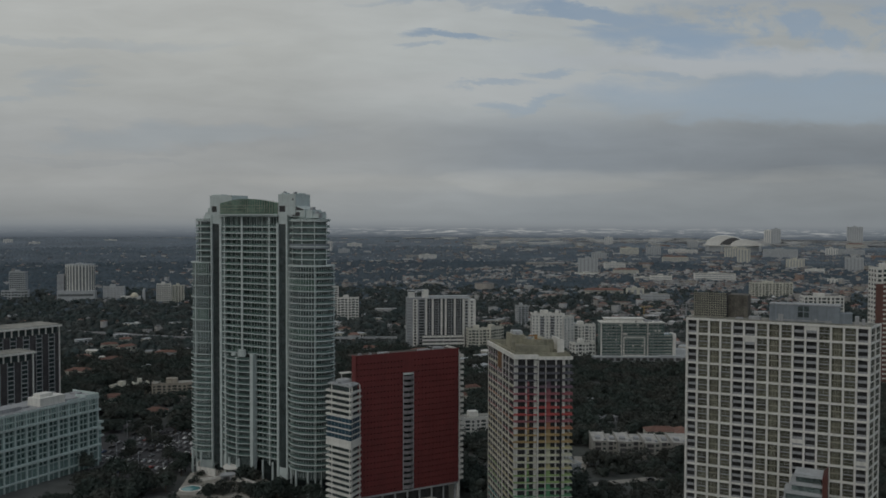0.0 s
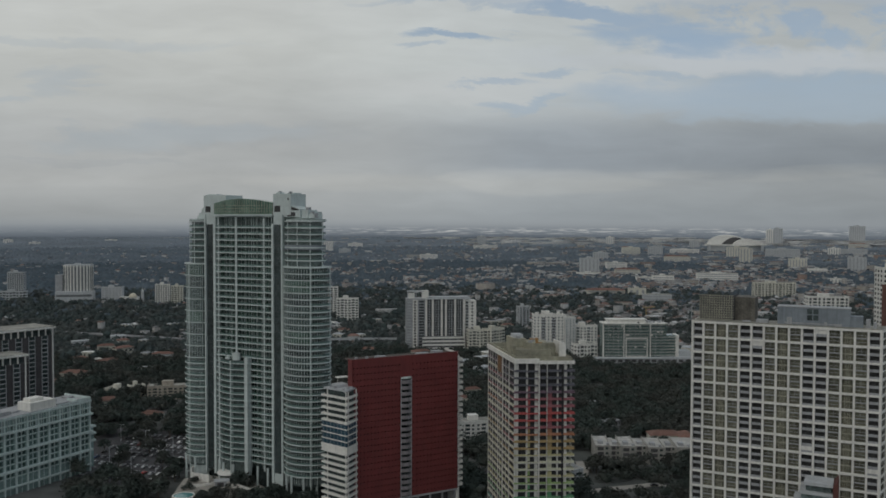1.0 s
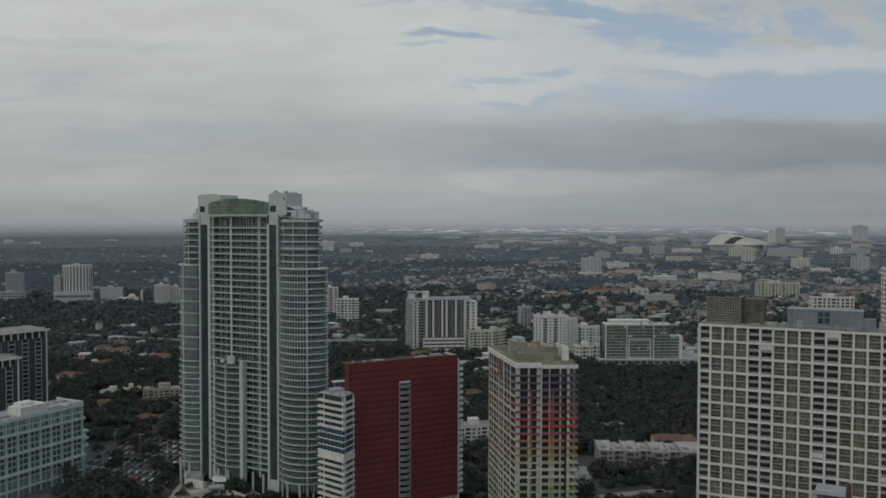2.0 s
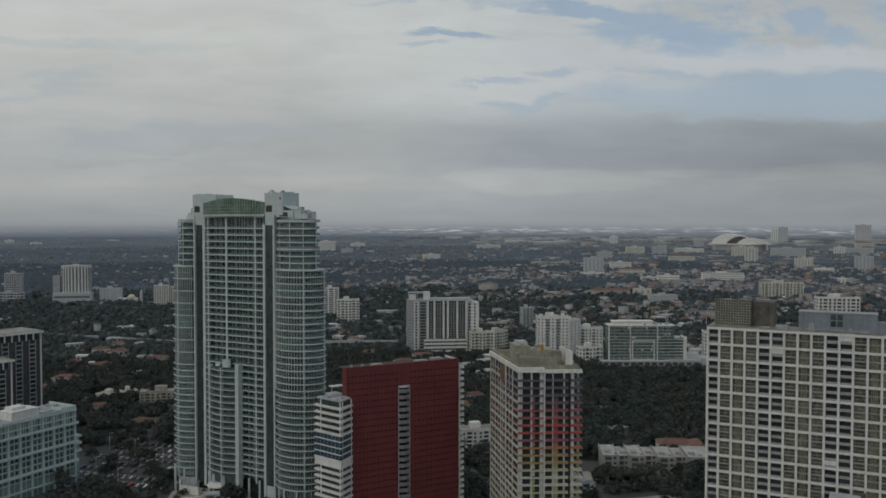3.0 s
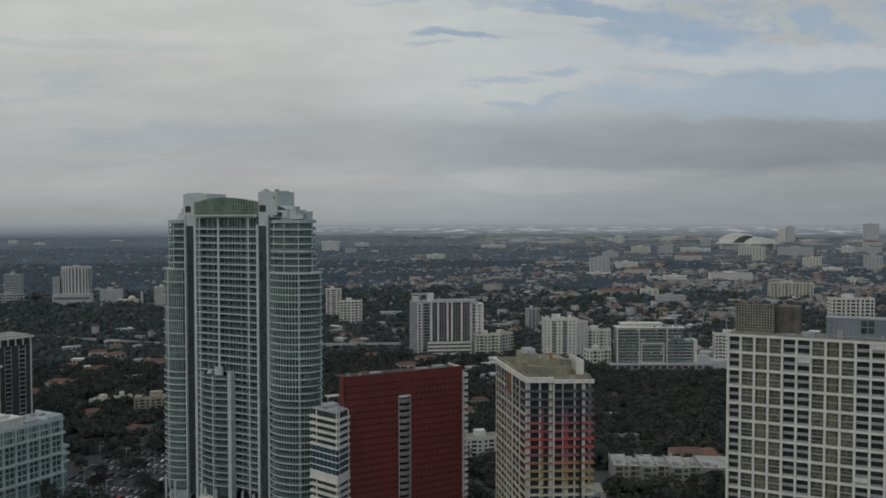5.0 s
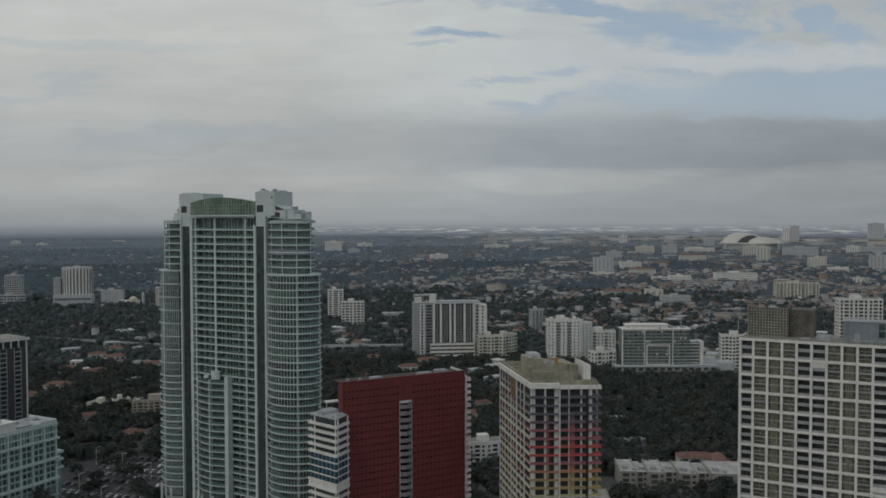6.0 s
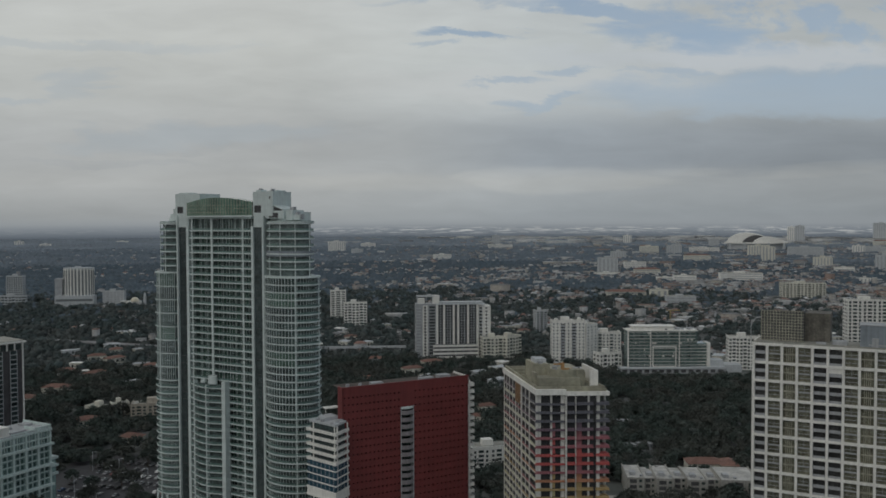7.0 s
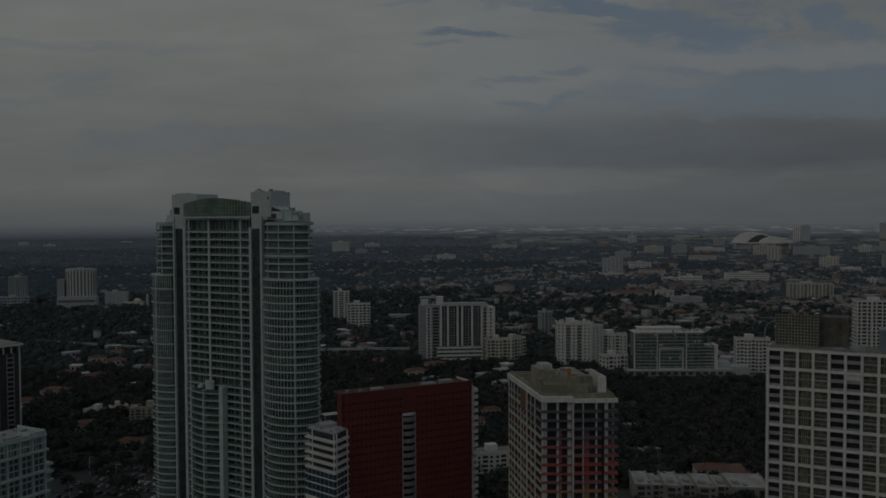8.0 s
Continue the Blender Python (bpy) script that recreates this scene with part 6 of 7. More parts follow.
def cars():
    rnd = random.Random(11)
    body, glass, wheel = car_meshes()
    wm = wheel.mesh("wheel")
    panes = [(name, g.mesh(name)) for name, g in zip(("windscreen", "side_window", "side_window"), glass)]
    models = []
    for i, p in enumerate(paints):
        c = thing("car", -150 - i * 3, 540, 0.1, 60, words[i] + " car parked on dark asphalt", "car", "parked cars")
        part("body", body.mesh("body"), p, c)
        for name, me in panes:
            part(name, me, GLASS, c)
        for x in (-1.35, 1.35):
            for y in (-0.85, 0.85):
                part("wheel", wm, TYRE, c, at=(x, y, 0))
        models.append(c)
    spots = []
    for row in range(9):
        for k in range(16):
            x, y = -178 + k * 4.6 + row * 1.5, 505 + row * 11.0 - k * 1.6
            inside = False
            j = len(lot) - 1
            for i in range(len(lot)):
                (xa, ya), (xb, yb) = lot[i], lot[j]
                if (ya > y) != (yb > y) and x < (xb - xa) * (y - ya) / (yb - ya) + xa:
                    inside = not inside
                j = i
            if inside and rnd.random() < 0.84:
                spots.append((x, y, 70 + rnd.choice((0, 180)) + rnd.uniform(-3, 3)))
    for i in range(22):
        spots.append((-110 + i * 8 + rnd.uniform(-2, 2), 452 - i * 2.3, -18 + rnd.uniform(-3, 3))) if i < 12 else spots.append((150 + (i - 12) * 8, 462 + rnd.uniform(-2, 2), -6))
    for i, (x, y, a) in enumerate(spots):
        m = pose(x, y, 0.1, 0, 0, a)
        if i < len(models):
            models[i].matrix_basis = m
        else:
            copy_thing(models[rnd.choice((0, 0, 0, 1, 1, 1, 2, 2, 3, 3, 3, 3) if i % 19 else (4, 5))], m)


cars()


# ---- pool deck at the foot of the tower ----
solo("pool_deck", Geo().prism([(-107, 478), (-106, 440), (-62, 430), (-56, 452), (-70, 474), (-96, 484)], 0.0, 4.0), PAVING, "pale paved pool terrace with low walls", "terrace", kind="structure")
pool = solo("swimming_pool", Geo().prism([(x, y) for x, y in oval(-100.5, 449, 5, 4.5, 20)], 4.0, 4.06), POOLWATER, "blue-green swimming pool on the terrace", "pool")
solo("terrace_wall", Geo().prism([(-103, 476), (-92, 470), (-91.6, 470.8), (-102.6, 476.8)], 4.0, 8.0).prism([(-103, 476), (-102.2, 475.6), (-101.6, 479), (-102.4, 479.2)], 4.0, 10.5), WHITE, "white wall on the pool terrace", "wall")
pav = thing("pavilion", -82, 475, 4.0, 0, "round white canopy pavilion on the pool terrace", "pavilion")
part("canopy", Geo().ball(0, 0, 4.4, 6.5, flat=0.22, n=20, rings=4).prism(oval(0, 0, 6.6, 6.6, 20), 3.9, 4.4), WHITE, pav)
for i in range(6):
    part("post", Geo().prism(oval(5.4 * math.cos(i * 1.047), 5.4 * math.sin(i * 1.047), 0.2, 0.2, 8), 0, 3.9), WHITE, pav)


solo("pool_edge", Geo().tube(oval(-100.5, 449, 5.05, 4.55, 24), oval(-100.5, 449, 5.9, 5.4, 24), 4.0, 4.25), WHITE, "white kerb round the swimming pool", "kerb")
solo("terrace_wall", Geo().strip([(-82, 463), (-76, 459), (-70, 453), (-65, 448)], 4.0, 6.6, 0.5), WHITE, "curved white wall round the terrace garden", "wall")
solo("terrace_wall", Geo().strip([(-104, 466), (-98, 462), (-92, 464), (-86, 468)], 4.0, 5.4, 0.5), WHITE, "low white wall on the pool terrace", "wall")
bar = thing("pool_house", -84, 464, 4.0, 12, "small grey pool house with a flat pale roof", "pool house")
part("wall", Geo().box(-3.6, 3.6, -2.2, 2.2, 0, 2.9), GREY, bar)
part("roof", Geo().box(-4.0, 4.0, -2.6, 2.6, 2.9, 3.2), LIGHTGREY, bar)
part("doorway", Geo().box(-2.4, 1.0, -2.26, -2.18, 0, 2.3), DARK, bar)
for i in range(9):
    lounger = thing("sun_lounger", -95 + i * 1.7, 445 + 0.5 * i, 4.0, 160 + 4 * i, "white sun lounger on the pale pool terrace", "lounger", "sun loungers")
    part("bed", Geo().box(-0.35, 0.35, -0.5, 1.0, 0.25, 0.4), WHITE, lounger)
    part("backrest", Geo().add([(-0.35, -0.5, 0.3), (0.35, -0.5, 0.3), (0.35, -1.0, 0.8), (-0.35, -1.0, 0.8), (-0.35, -0.5, 0.4), (0.35, -0.5, 0.4), (0.35, -0.95, 0.88), (-0.35, -0.95, 0.88)], [(0, 1, 2, 3), (7, 6, 5, 4), (0, 4, 5, 1), (2, 6, 7, 3), (1, 5, 6, 2), (3, 7, 4, 0)]), WHITE, lounger)
    for x, y in ((-0.3, -0.4), (0.3, -0.4), (-0.3, 0.9), (0.3, 0.9)):
        part("leg", Geo().box(x - 0.04, x + 0.04, y - 0.04, y + 0.04, 0, 0.25), LIGHTGREY, lounger)


def street_lamp():
    t = thing("street_lamp", -141, 498, 0.1, 30, "tall pale street lamp at the parking lot", "street lamp", "street lamps")
    part("pole", Geo().prism(oval(0, 0, 0.14, 0.14, 8), 0, 11), LIGHTGREY, t)
    part("arm", Geo().box(0, 2.2, -0.08, 0.08, 10.8, 11), LIGHTGREY, t)
    part("lamp_head", Geo().box(1.6, 2.6, -0.2, 0.2, 10.65, 10.82), WHITE, t)
    for x, y, a in ((-160, 520, 80), (-128, 540, 200), (-150, 560, 20), (-120, 470, 100), (-170, 575, 50)):
        copy_thing(t, pose(x, y, 0.1, 0, 0, a))


street_lamp()


# ---- far city: woods and roofs without number ----
KEEP_OUT = [(-291, 762, 11), (-283, 806, 14), (232, 846, 20), (262, 843, 22), (294, 842, 22), (325, 846, 20), (352, 858, 16), (42, 946, 14), (66, 945, 16), (92, 946, 14), (399, 1270, 6), (-71, 475, 52), (165, 352, 42), (12, 420, 34), (68, 388, 27), (-195, 470, 30), (-215, 440, 45), (-262, 630, 42), (-262, 585, 38), (70, 972, 40), (110, 955, 26), (196, 1173, 13), (195, 945, 34), (228, 958, 22), (214, 885, 18), (265, 880, 44), (300, 878, 40), (342, 884, 26),
            (-545, 1590, 48), (-500, 1592, 26), (-675, 1622, 36), (-390, 1547, 30), (-81, 1337, 18), (-51, 1268, 24), (524, 990, 36), (745, 1622, 48), (425, 720, 20), (138, 516, 13), (158, 514, 14), (178, 511, 14), (194, 508, 10), (182, 540, 18), (-171, 712, 22), (-228, 736, 16), (-208, 730, 10), (64, 572, 17), (111, 477, 10), (-214, 690, 10), (-168, 640, 9),
            (-150, 545, 46), (-135, 500, 30), (-165, 595, 12), (-440, 1578, 24), (-90, 455, 30), (1843, 4310, 260), (160, 322, 16), (140, 496, 5), (165, 494, 5), (188, 528, 12), (122, 446, 7), (138, 450, 8), (153, 594, 6), (165, 597, 5), (168, 658, 6), (75, 713, 9), (65, 680, 6)]
STREETS = [((-196, 610), (-60, 590)), ((-60, 590), (40, 520)), ((40, 520), (100, 440)), ((-118, 455), (0, 400)), ((0, 400), (60, 350)), ((88, 440), (106, 452)), ((106, 452), (148, 464)), ((148, 464), (240, 452)), ((111, 474), (121, 512)), ((-420, 1120), (-248, 1045)), ((-248, 1045), (-60, 1018)), ((-95, 1002), (17, 1002))]


def free(x, y, pad):
    ok = np.ones(len(x), bool)
    for cx, cy, r in KEEP_OUT:
        ok &= (x - cx) ** 2 + (y - cy) ** 2 > (r + pad) ** 2
    for (ax, ay), (bx, by) in STREETS:
        ex, ey = bx - ax, by - ay
        f = np.clip(((x - ax) * ex + (y - ay) * ey) / (ex * ex + ey * ey), 0, 1)
        ok &= (x - ax - f * ex) ** 2 + (y - ay - f * ey) ** 2 > (5 + pad * 0.6) ** 2
    return ok


def spread(rng, r0, r1, gap, half=36.0):
    """Loose places over the sector ahead between two distances, at about that gap."""
    n = int(radians(2 * half) * (r1 * r1 - r0 * r0) / 2 / gap ** 2)
    r = np.sqrt(rng.uniform(r0 * r0, r1 * r1, n))
    a = rng.uniform(radians(90 - half - 4), radians(90 + half - 4), n)
    return r * np.cos(a), r * np.sin(a)


def patches(x, y, size, seed):
    """Smooth patches of land use, from 0 to 1."""
    v = np.zeros(len(x))
    rs = np.random.RandomState(seed)
    for k in range(7):
        a, ph, s = rs.uniform(0, 6.28), rs.uniform(0, 6.28), size * rs.uniform(0.6, 1.8)
        v += np.sin((x * np.cos(a) + y * np.sin(a)) * 6.28 / s + ph)
    return 0.5 + v / 7


def drawn_in(x, y):
    r = np.hypot(x, y)
    fr = np.where(r <= 3000, r, 3000 + 1850 * (1 - np.exp(-(np.maximum(r, 3000) - 3000) / 1850)))
    k = fr / r
    return x * k, y * k, EYE_LEVEL * (1 - k), k


def cloud_mesh(name, base_v, base_f, place, size, turn, jitter, rng, smooth=False):
    """One mesh of many copies of a small form, each turned, sized and made uneven."""
    n, m = len(place), len(base_v)
    v = np.repeat(base_v[None], n, 0) * (1 + rng.uniform(-jitter, jitter, (n, m, 1)))
    v = v * size[:, None, :]
    c, s = np.cos(turn)[:, None], np.sin(turn)[:, None]
    x, y = v[..., 0] * c - v[..., 1] * s, v[..., 0] * s + v[..., 1] * c
    v = np.stack([x, y, v[..., 2]], -1) + place[:, None, :]
    f = (base_f[None] + (np.arange(n) * m)[:, None, None]).reshape(-1, base_f.shape[1])
    me = bpy.data.meshes.new(name)
    me.vertices.add(n * m)
    me.vertices.foreach_set("co", v.astype(np.float32).ravel())
    k = base_f.shape[1]
    me.loops.add(f.size)
    me.loops.foreach_set("vertex_index", f.astype(np.int32).ravel())
    me.polygons.add(len(f))
    me.polygons.foreach_set("loop_start", np.arange(0, f.size, k, dtype=np.int32))
    me.polygons.foreach_set("loop_total", np.full(len(f), k, np.int32))
    me.update(calc_edges=True)
    if smooth:
        me.shade_smooth()
    return me


# open yards before the houses, on a grid of 4 m, kept clear of trees
YARDS = np.zeros((1101, 601), bool)


def yard(x, y):
    return np.clip(((x + 2200) / 4).astype(int), 0, 1100), np.clip(((y - 350) / 4).astype(int), 0, 600)


def clear_yard(x, y, w, reach):
    r = np.hypot(x, y)
    for back in np.arange(-3, reach, 3.0):
        for off in np.arange(-w, w + 0.1, 3.0):
            YARDS[yard(x - x / r * back + y / r * off, y - y / r * back - x / r * off)] = True


def lump(n=1):
    bm = bmesh.new()
    bmesh.ops.create_icosphere(bm, subdivisions=n, radius=1.0)
    bmesh.ops.triangulate(bm, faces=bm.faces[:])
    v = np.array([tuple(p.co) for p in bm.verts])
    f = np.array([[p.index for p in q.verts] for q in bm.faces])
    bm.free()
    keep = v[f].mean(1)[:, 2] > -0.55
    return v, f[keep]


def tuft(rng, clumps, quads):
    """A crown of many small leaf clusters, about 1 m in radius, uneven, with gaps."""
    v, f = [], []
    for i in range(clumps):
        z = rng.uniform(-0.35, 1.0)
        a = rng.uniform(0, 6.28)
        s = math.sqrt(max(0.05, 1 - z * z)) * rng.uniform(0.55, 1.05)
        c = np.array([s * math.cos(a), s * math.sin(a), z * rng.uniform(0.75, 1.0)])
        for q in range(quads):
            o = c + rng.normal(0, 0.11, 3)
            e = rng.normal(0, 1, 3)
            e /= np.linalg.norm(e)
            g = np.cross(e, rng.normal(0, 1, 3))
            g /= np.linalg.norm(g)
            w, h = rng.uniform(0.12, 0.24, 2)
            b = len(v)
            v += [o - e * w, o + g * h, o + e * w]
            f.append((b, b + 1, b + 2))
    return np.array(v), np.array(f)


def woods():
    rng = np.random.RandomState(5)
    # near canopy: lobed crowns with loose leaf clusters over them
    x, y = spread(rng, 425, 960, 6.5)
    keep = free(x, y, 3.0) & ~YARDS[yard(x, y)]
    x, y = x[keep], y[keep]
    near = len(x)
    size, high = rng.uniform(2.3, 4.8, near), rng.uniform(4.5, 10.0, near)
    v, f = lump(1)
    for k in range(2):
        rad = size * (0.88, 0.55)[k] * rng.uniform(0.75, 1.1, near)
        ox, oy = rng.normal(0, (0.2, 2.2)[k], (2, near))
        place = np.stack([x + ox, y + oy, high - rad * (0.95, 0.8)[k]], 1)
        pick = rng.uniform(0, 1, near) < (1.0, 0.4)[k]
        me = cloud_mesh("leafy_woods", v, f, place[pick], np.stack([rad, rad * rng.uniform(0.7, 1.2, near), rad * 0.85], 1)[pick], rng.uniform(0, 6.28, near)[pick], 0.34, rng)
        solo("leafy_woods", me, LEAF, "dense dark green tree canopy between the buildings", "trees", kind="stuff")
    for k in range(4):
        tv, tf = tuft(rng, 46, 3)
        q = slice(k, None, 4)
        n = len(x[q])
        me = cloud_mesh("loose_leaves", tv, tf, np.stack([x[q], y[q], high[q] - size[q] * 0.7], 1), np.stack([size[q] * 1.2, size[q] * 1.2, size[q] * 1.0], 1), rng.uniform(0, 6.28, n), 0.12, rng)
        solo("loose_leaves", me, LEAF, "loose leaf clusters of the tree canopy", "leaves", kind="stuff")
    # middle distance
    x, y = spread(rng, 940, 1900, 9.0)
    keep = free(x, y, 4) & ~YARDS[yard(x, y)] & (rng.uniform(0, 1, len(x)) < np.where(x > 0.12 * y, 0.75, 1.0) * np.clip((2000 - np.hypot(x, y)) / 600, 0, 1))
    x, y = x[keep], y[keep]
    n = len(x)
    rad = rng.uniform(2.3, 5.2, n)
    tall = rad * rng.uniform(0.7, 1.1, n)
    up = rad * rng.uniform(0.6, 1.1, n)
    solo("middle_woods", cloud_mesh("middle_woods", v, f, np.stack([x, y, up], 1), np.stack([rad, rad, tall], 1), rng.uniform(0, 6.28, n), 0.36, rng), MIDLEAF, "green tree crowns between low houses", "trees", kind="stuff")
    for k in range(3):
        tv, tf = tuft(rng, 16, 2)
        q = slice(k, None, 3)
        me = cloud_mesh("middle_leaves", tv * np.array([1.0, 1.0, 1.0]), tf, np.stack([x[q] + rng.normal(0, 1.6, len(x[q])), y[q], up[q]], 1), np.stack([rad[q] * 1.5, rad[q] * 1.5, tall[q] * 1.25], 1), rng.uniform(0, 6.28, len(x[q])), 0.15, rng)
        solo("middle_leaves", me, MIDLEAF, "ragged leaf clusters on the tree crowns between houses", "leaves", kind="stuff")
    # far distance, each band with more haze put into its leaf colour
    v0 = np.array([(1, 0, 0), (0.3, 0.95, 0), (-0.8, 0.6, 0), (-0.8, -0.6, 0), (0.3, -0.95, 0), (0.5, 0.3, 0.8), (-0.4, -0.2, 1.0)])
    f0 = np.array([(0, 1, 5), (1, 2, 6), (1, 6, 5), (2, 3, 6), (3, 4, 6), (4, 5, 6), (4, 0, 5)])
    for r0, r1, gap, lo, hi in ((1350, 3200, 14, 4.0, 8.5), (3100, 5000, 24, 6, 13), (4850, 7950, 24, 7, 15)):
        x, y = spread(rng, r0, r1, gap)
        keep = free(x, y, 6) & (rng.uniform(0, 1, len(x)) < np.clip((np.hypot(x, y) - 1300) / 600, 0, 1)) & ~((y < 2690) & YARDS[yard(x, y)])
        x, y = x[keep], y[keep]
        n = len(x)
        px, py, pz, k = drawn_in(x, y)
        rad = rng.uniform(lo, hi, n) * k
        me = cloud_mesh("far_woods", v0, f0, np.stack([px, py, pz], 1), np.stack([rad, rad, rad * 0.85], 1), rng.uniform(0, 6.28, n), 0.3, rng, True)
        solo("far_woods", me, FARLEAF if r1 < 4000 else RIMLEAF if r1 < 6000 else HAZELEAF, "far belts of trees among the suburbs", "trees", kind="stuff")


def houses():
    rng = np.random.RandomState(9)
    box_v = np.array([(sx, sy, z) for z in (0, 1) for sx, sy in ((-1, -1), (1, -1), (1, 1), (-1, 1))], float)
    box_f = np.array([(0, 1, 5, 4), (1, 2, 6, 5), (2, 3, 7, 6), (3, 0, 4, 7)])
    flat_v = np.array([(sx * 1.04, sy * 1.04, z) for z in (1, 1.06) for sx, sy in ((-1, -1), (1, -1), (1, 1), (-1, 1))], float)
    flat_f = np.array([(0, 1, 5, 4), (1, 2, 6, 5), (2, 3, 7, 6), (3, 0, 4, 7), (4, 5, 6, 7)])
    hip_v = np.array([(-1.1, -1.1, 1), (1.1, -1.1, 1), (1.1, 1.1, 1), (-1.1, 1.1, 1), (-0.45, 0, 1.42), (0.45, 0, 1.42)])
    hip_f = np.array([(0, 1, 5, 4), (2, 3, 4, 5), (1, 2, 5, 5), (3, 0, 4, 4)])
    # some houses near enough to be told apart
    x, y = spread(rng, 560, 1250, 46, 30)
    keep = free(x, y, 10) & (patches(x, y, 260, 31) > 0.42) & ((x - 185) ** 2 + (y - 690) ** 2 > 130 ** 2)
    rnd = random.Random(3)
    clear_yard(x[keep][:110], y[keep][:110], 8, 14)
    for xx, yy in list(zip(x[keep], y[keep]))[:110]:
        tiled = rnd.random() < 0.32
        villa(float(xx), float(yy), rnd.uniform(-20, 70), rnd.uniform(12, 22), rnd.uniform(8, 12), rnd.uniform(4, 8), TERRACOTTA if tiled else rnd.choice((LIGHTGREY, WHITE, GREY)), rnd.choice((CREAM, WHITE, CREAM, LIGHTGREY)),
              "low house with a terracotta roof among trees" if tiled else "low pale house with a grey roof among trees", "suburban houses", 2.2 if tiled else 0.5)
    # streets of small houses, rows of larger flat-roofed blocks, and long sheds towards the horizon
    for name, r0, r1, gap, lo, hi, floor, words in (("suburb", 960, 2600, 23, 3.2, 6.0, 3.5, "low houses"), ("far_suburb", 2550, 7900, 40, 4, 9, 3.5, "low houses"), ("suburb_row", 1250, 3000, 64, 6, 15, 4.5, "larger flat-roofed blocks"), ("far_row", 2900, 7900, 100, 10, 26, 6.0, "larger flat-roofed blocks"), ("far_shed", 5600, 7950, 190, 40, 120, 9.0, "long white sheds")):
        x, y = spread(rng, r0, r1, gap)
        lean = x / np.maximum(y, 1)
        right = np.clip((lean + 0.30) * 1.7, 0.16, 1.0) * (np.hypot(x, y) > 1000)
        belt = patches(x, y, 420, 77)
        right = right * np.where(belt > 0.44, 1.0, 0.12)
        big = name not in ("suburb", "far_suburb")
        if big:
            right = right * np.clip((lean + 0.12) * 3.0, 0.06, 1.0) * (0.8 if name == "far_shed" else 0.6)
        keep = free(x, y, hi * 1.2 if big else 8) & (rng.uniform(0, 1, len(x)) < right)
        x, y = x[keep], y[keep]
        if name == "suburb":
            clear_yard(x, y, 5, 10)
        elif name == "suburb_row":
            near_by = y < 2600
            clear_yard(x[near_by], y[near_by], 15, 16)
        n = len(x)
        px, py, pz, k = drawn_in(x, y)
        w, d = rng.uniform(lo, hi, n) * k * 1.25, rng.uniform(lo * 0.7, (lo + (hi - lo) * 0.4) if big else hi * 0.7, n) * k
        h = (rng.uniform(floor, floor * 1.85, n) + (rng.uniform(0, 1, n) > (0.85 if big else 0.96)) * rng.uniform(3, 9, n)) * k
        a = radians(8) + (rng.uniform(0, 1, n) > (0.8 if big else 0.5)) * math.pi / 2 + rng.normal(0, 0.06, n)
        size, place = np.stack([w, d, h], 1), np.stack([px, py, pz - 0.5], 1)
        solo(name, cloud_mesh(name, box_v, box_f, place, size, a, 0.0, rng), SHEDWALL if name == "far_shed" else PALEWALL if big else HOUSEWALL, "pale " + words + " of the spreading suburbs", "houses", kind="stuff")
        hip = (rng.uniform(0, 1, n) < (0.0 if big else 0.5)) & (h < 7 * k)
        solo(name + "_flat_roofs", cloud_mesh(name, flat_v, flat_f, place[~hip], size[~hip], a[~hip], 0.0, rng), SHEDWALL if name == "far_shed" else PALEROOF if big else HOUSEROOF, "pale and grey flat roofs of the suburbs", "roofs", kind="stuff")
        if hip.any():
            solo(name + "_hip_roofs", cloud_mesh(name, hip_v, hip_f[:2], place[hip], size[hip], a[hip], 0.0, rng), HOUSEROOF, "pale and reddish hip roofs of the suburbs", "roofs", kind="stuff")


houses()
woods()


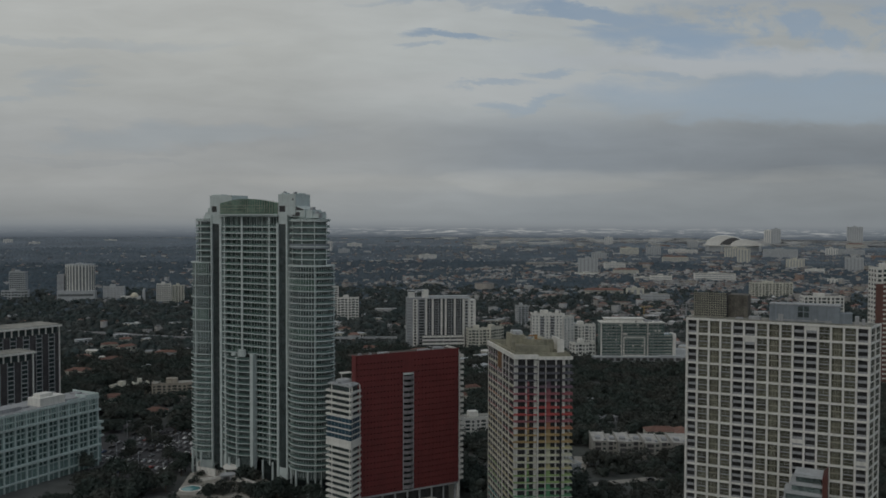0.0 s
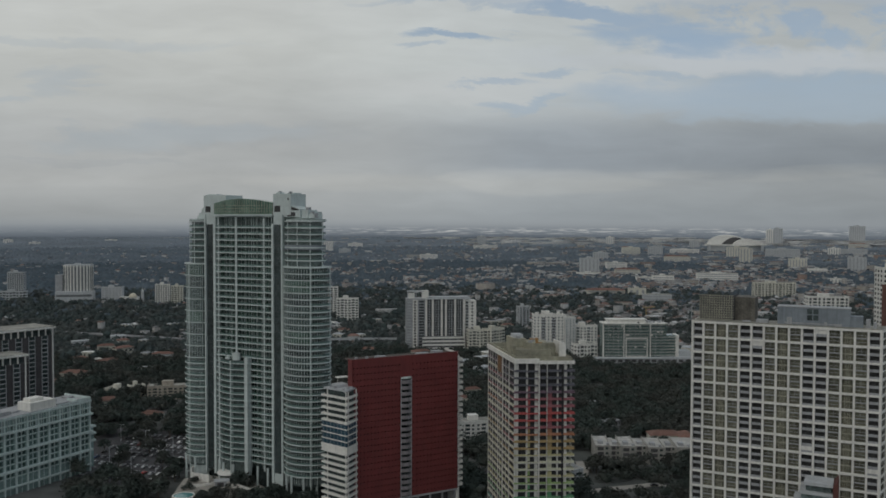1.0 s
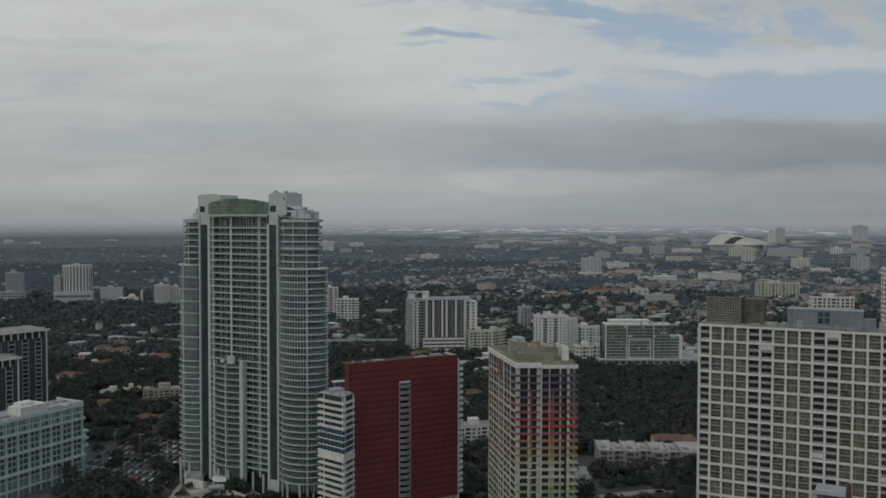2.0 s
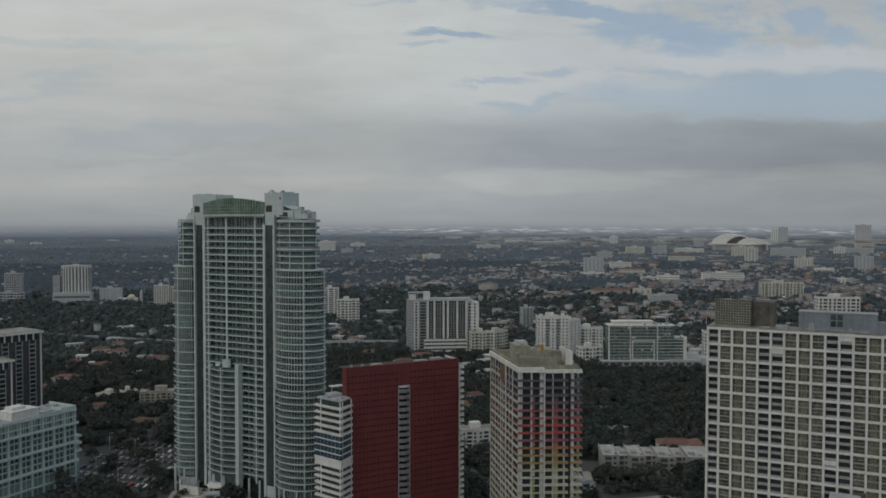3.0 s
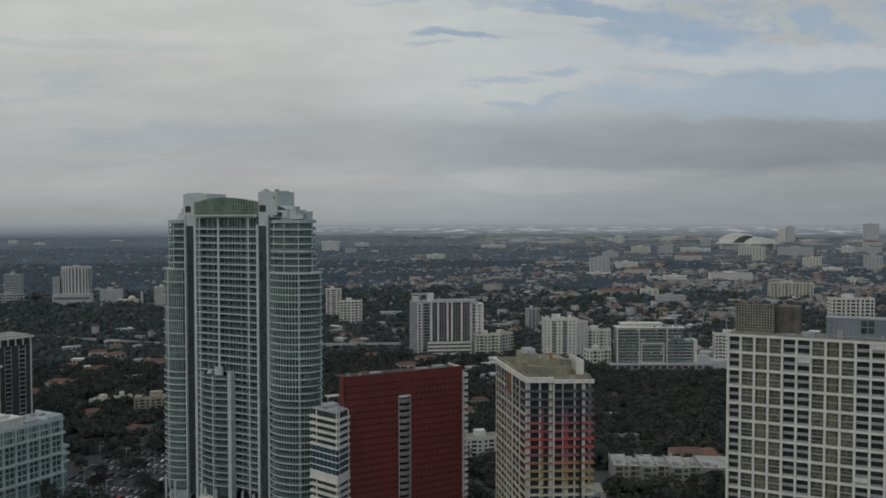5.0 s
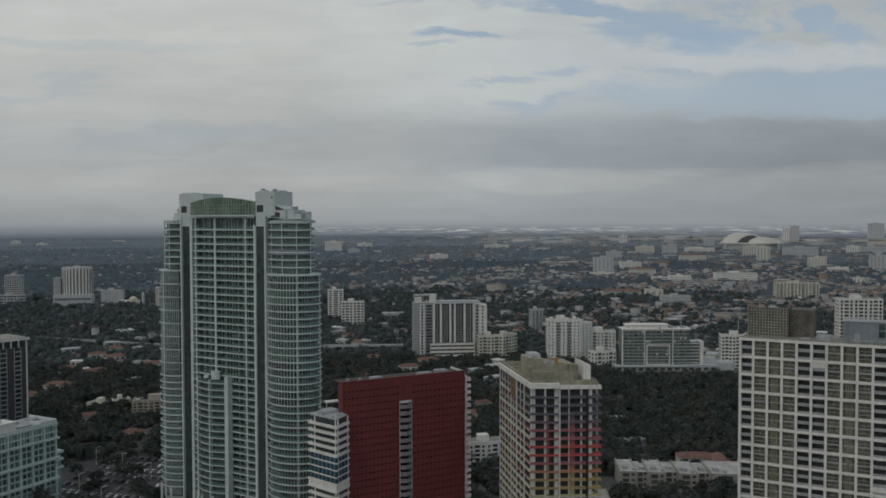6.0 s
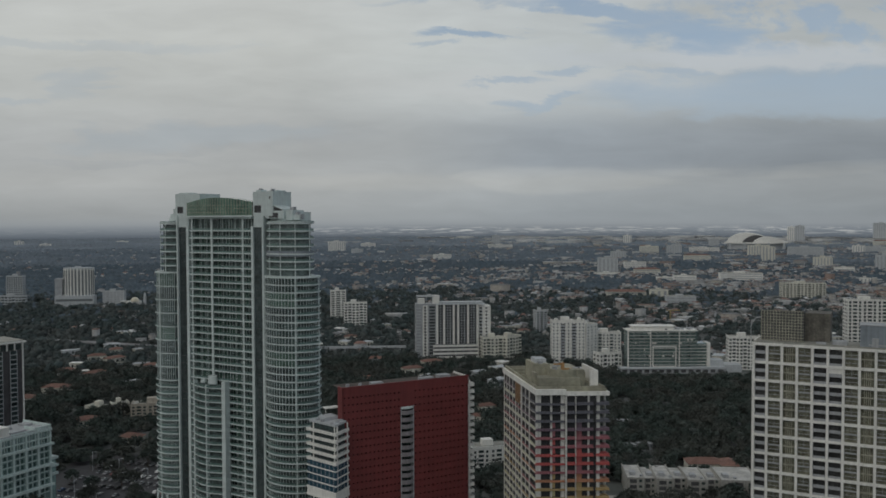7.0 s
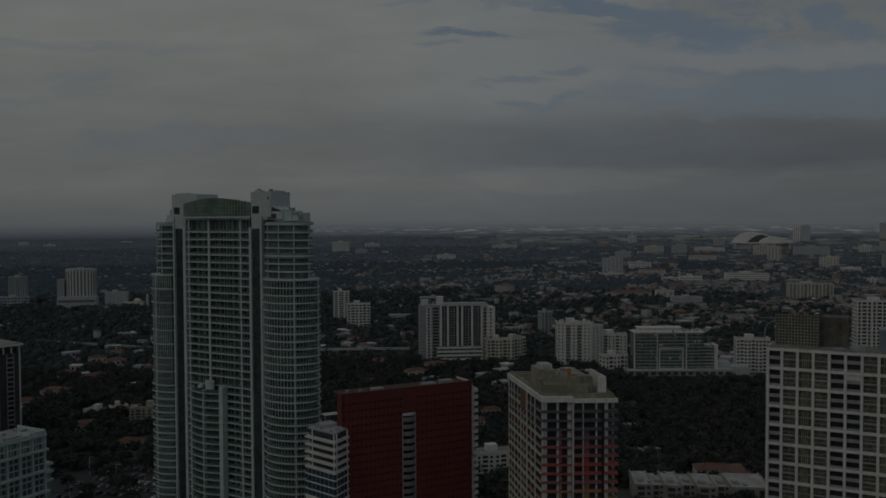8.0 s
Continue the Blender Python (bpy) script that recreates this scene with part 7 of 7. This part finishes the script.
def near_trees():
    """Single trees near the towers, each with a trunk, limbs and a leafy crown."""
    rng = np.random.RandomState(17)
    models = []
    for k in range(5):
        t = thing("tree", -150 - k * 9, 480, 0, 0, "broad dark green tree with a leafy crown", "tree", "trees by the towers")
        trunk = Geo().prism(oval(0, 0, 0.32, 0.32, 8), 0, 4.2, 0.6)
        for i in range(4):
            a = i * 1.57 + k
            c, s = math.cos(a), math.sin(a)
            trunk.add([(c * q * 2.2 + dx2, s * q * 2.2 + dy2, 3.0 + q * 3.0) for q, e in ((0, 0.14), (1, 0.05)) for dx2, dy2 in ((e, 0), (-e / 2, e), (-e / 2, -e))], [(0, 1, 4, 3), (1, 2, 5, 4), (2, 0, 3, 5)])
        part("trunk", trunk, BARK, t)
        v, f = tuft(rng, 110, 4)
        v = v * np.array([4.4, 4.4, 3.6]) + np.array([0, 0, 5.6])
        g = Geo()
        g.v, g.f = [tuple(p) for p in v], [tuple(int(i) for i in q) for q in f]
        part("crown", g, LEAF, t)
        models.append(t)
    spots = []
    rnd = random.Random(8)
    for cx, cy, w, d, n in ((-136, 474, 40, 18, 9), (-112, 490, 16, 10, 4), (-64, 438, 26, 12, 9), (-122, 456, 20, 26, 12), (-74, 466, 8, 8, 3), (-86, 443, 14, 6, 4), (-50, 440, 30, 14, 12), (-150, 545, 60, 70, 14), (-148, 592, 70, 22, 16), (-20, 470, 60, 50, 18), (92, 470, 22, 26, 7), (150, 488, 70, 12, 11), (210, 500, 50, 30, 12), (60, 430, 30, 30, 8), (176, 537, 16, 5, 5), (202, 538, 10, 12, 5), (-205, 715, 50, 8, 10)):
        spots += [(cx + rnd.uniform(-w / 2, w / 2), cy + rnd.uniform(-d / 2, d / 2)) for i in range(n)]
    for i, (x, y) in enumerate(spots):
        s = rnd.uniform(0.7, 1.25)
        m = pose(x, y, 0, 0, 0, rnd.uniform(0, 360)) @ Matrix.Scale(s, 4)
        if i < len(models):
            models[i].matrix_basis = m
        else:
            copy_thing(models[i % 5], m)


def shrubs():
    """Round shrubs and small palms in the planting beds of the terrace."""
    rng = np.random.RandomState(23)
    model = thing("shrub", -98, 458, 4.0, 0, "low leafy green shrub on the pool terrace", "shrub", "terrace shrubs")
    v, f = tuft(rng, 40, 4)
    g = Geo()
    g.v, g.f = [tuple(p) for p in v * np.array([1.5, 1.5, 1.4]) + np.array([0, 0, 0.9])], [tuple(int(i) for i in q) for q in f]
    part("crown", g, LEAF, model)
    part("stem", Geo().prism(oval(0, 0, 0.08, 0.08, 6), 0, 0.9), BARK, model)
    rnd = random.Random(31)
    for cx, cy, w, d, n in ((-96, 474, 12, 6, 8), (-76, 462, 10, 10, 12), (-70, 448, 10, 12, 10), (-88, 438, 16, 5, 9), (-101, 461, 5, 10, 7), (-80, 452, 8, 5, 5)):
        for i in range(n):
            copy_thing(model, pose(cx + rnd.uniform(-w / 2, w / 2), cy + rnd.uniform(-d / 2, d / 2), 4.0, 0, 0, rnd.uniform(0, 360)) @ Matrix.Scale(rnd.uniform(0.6, 1.3), 4))


near_trees()
shrubs()
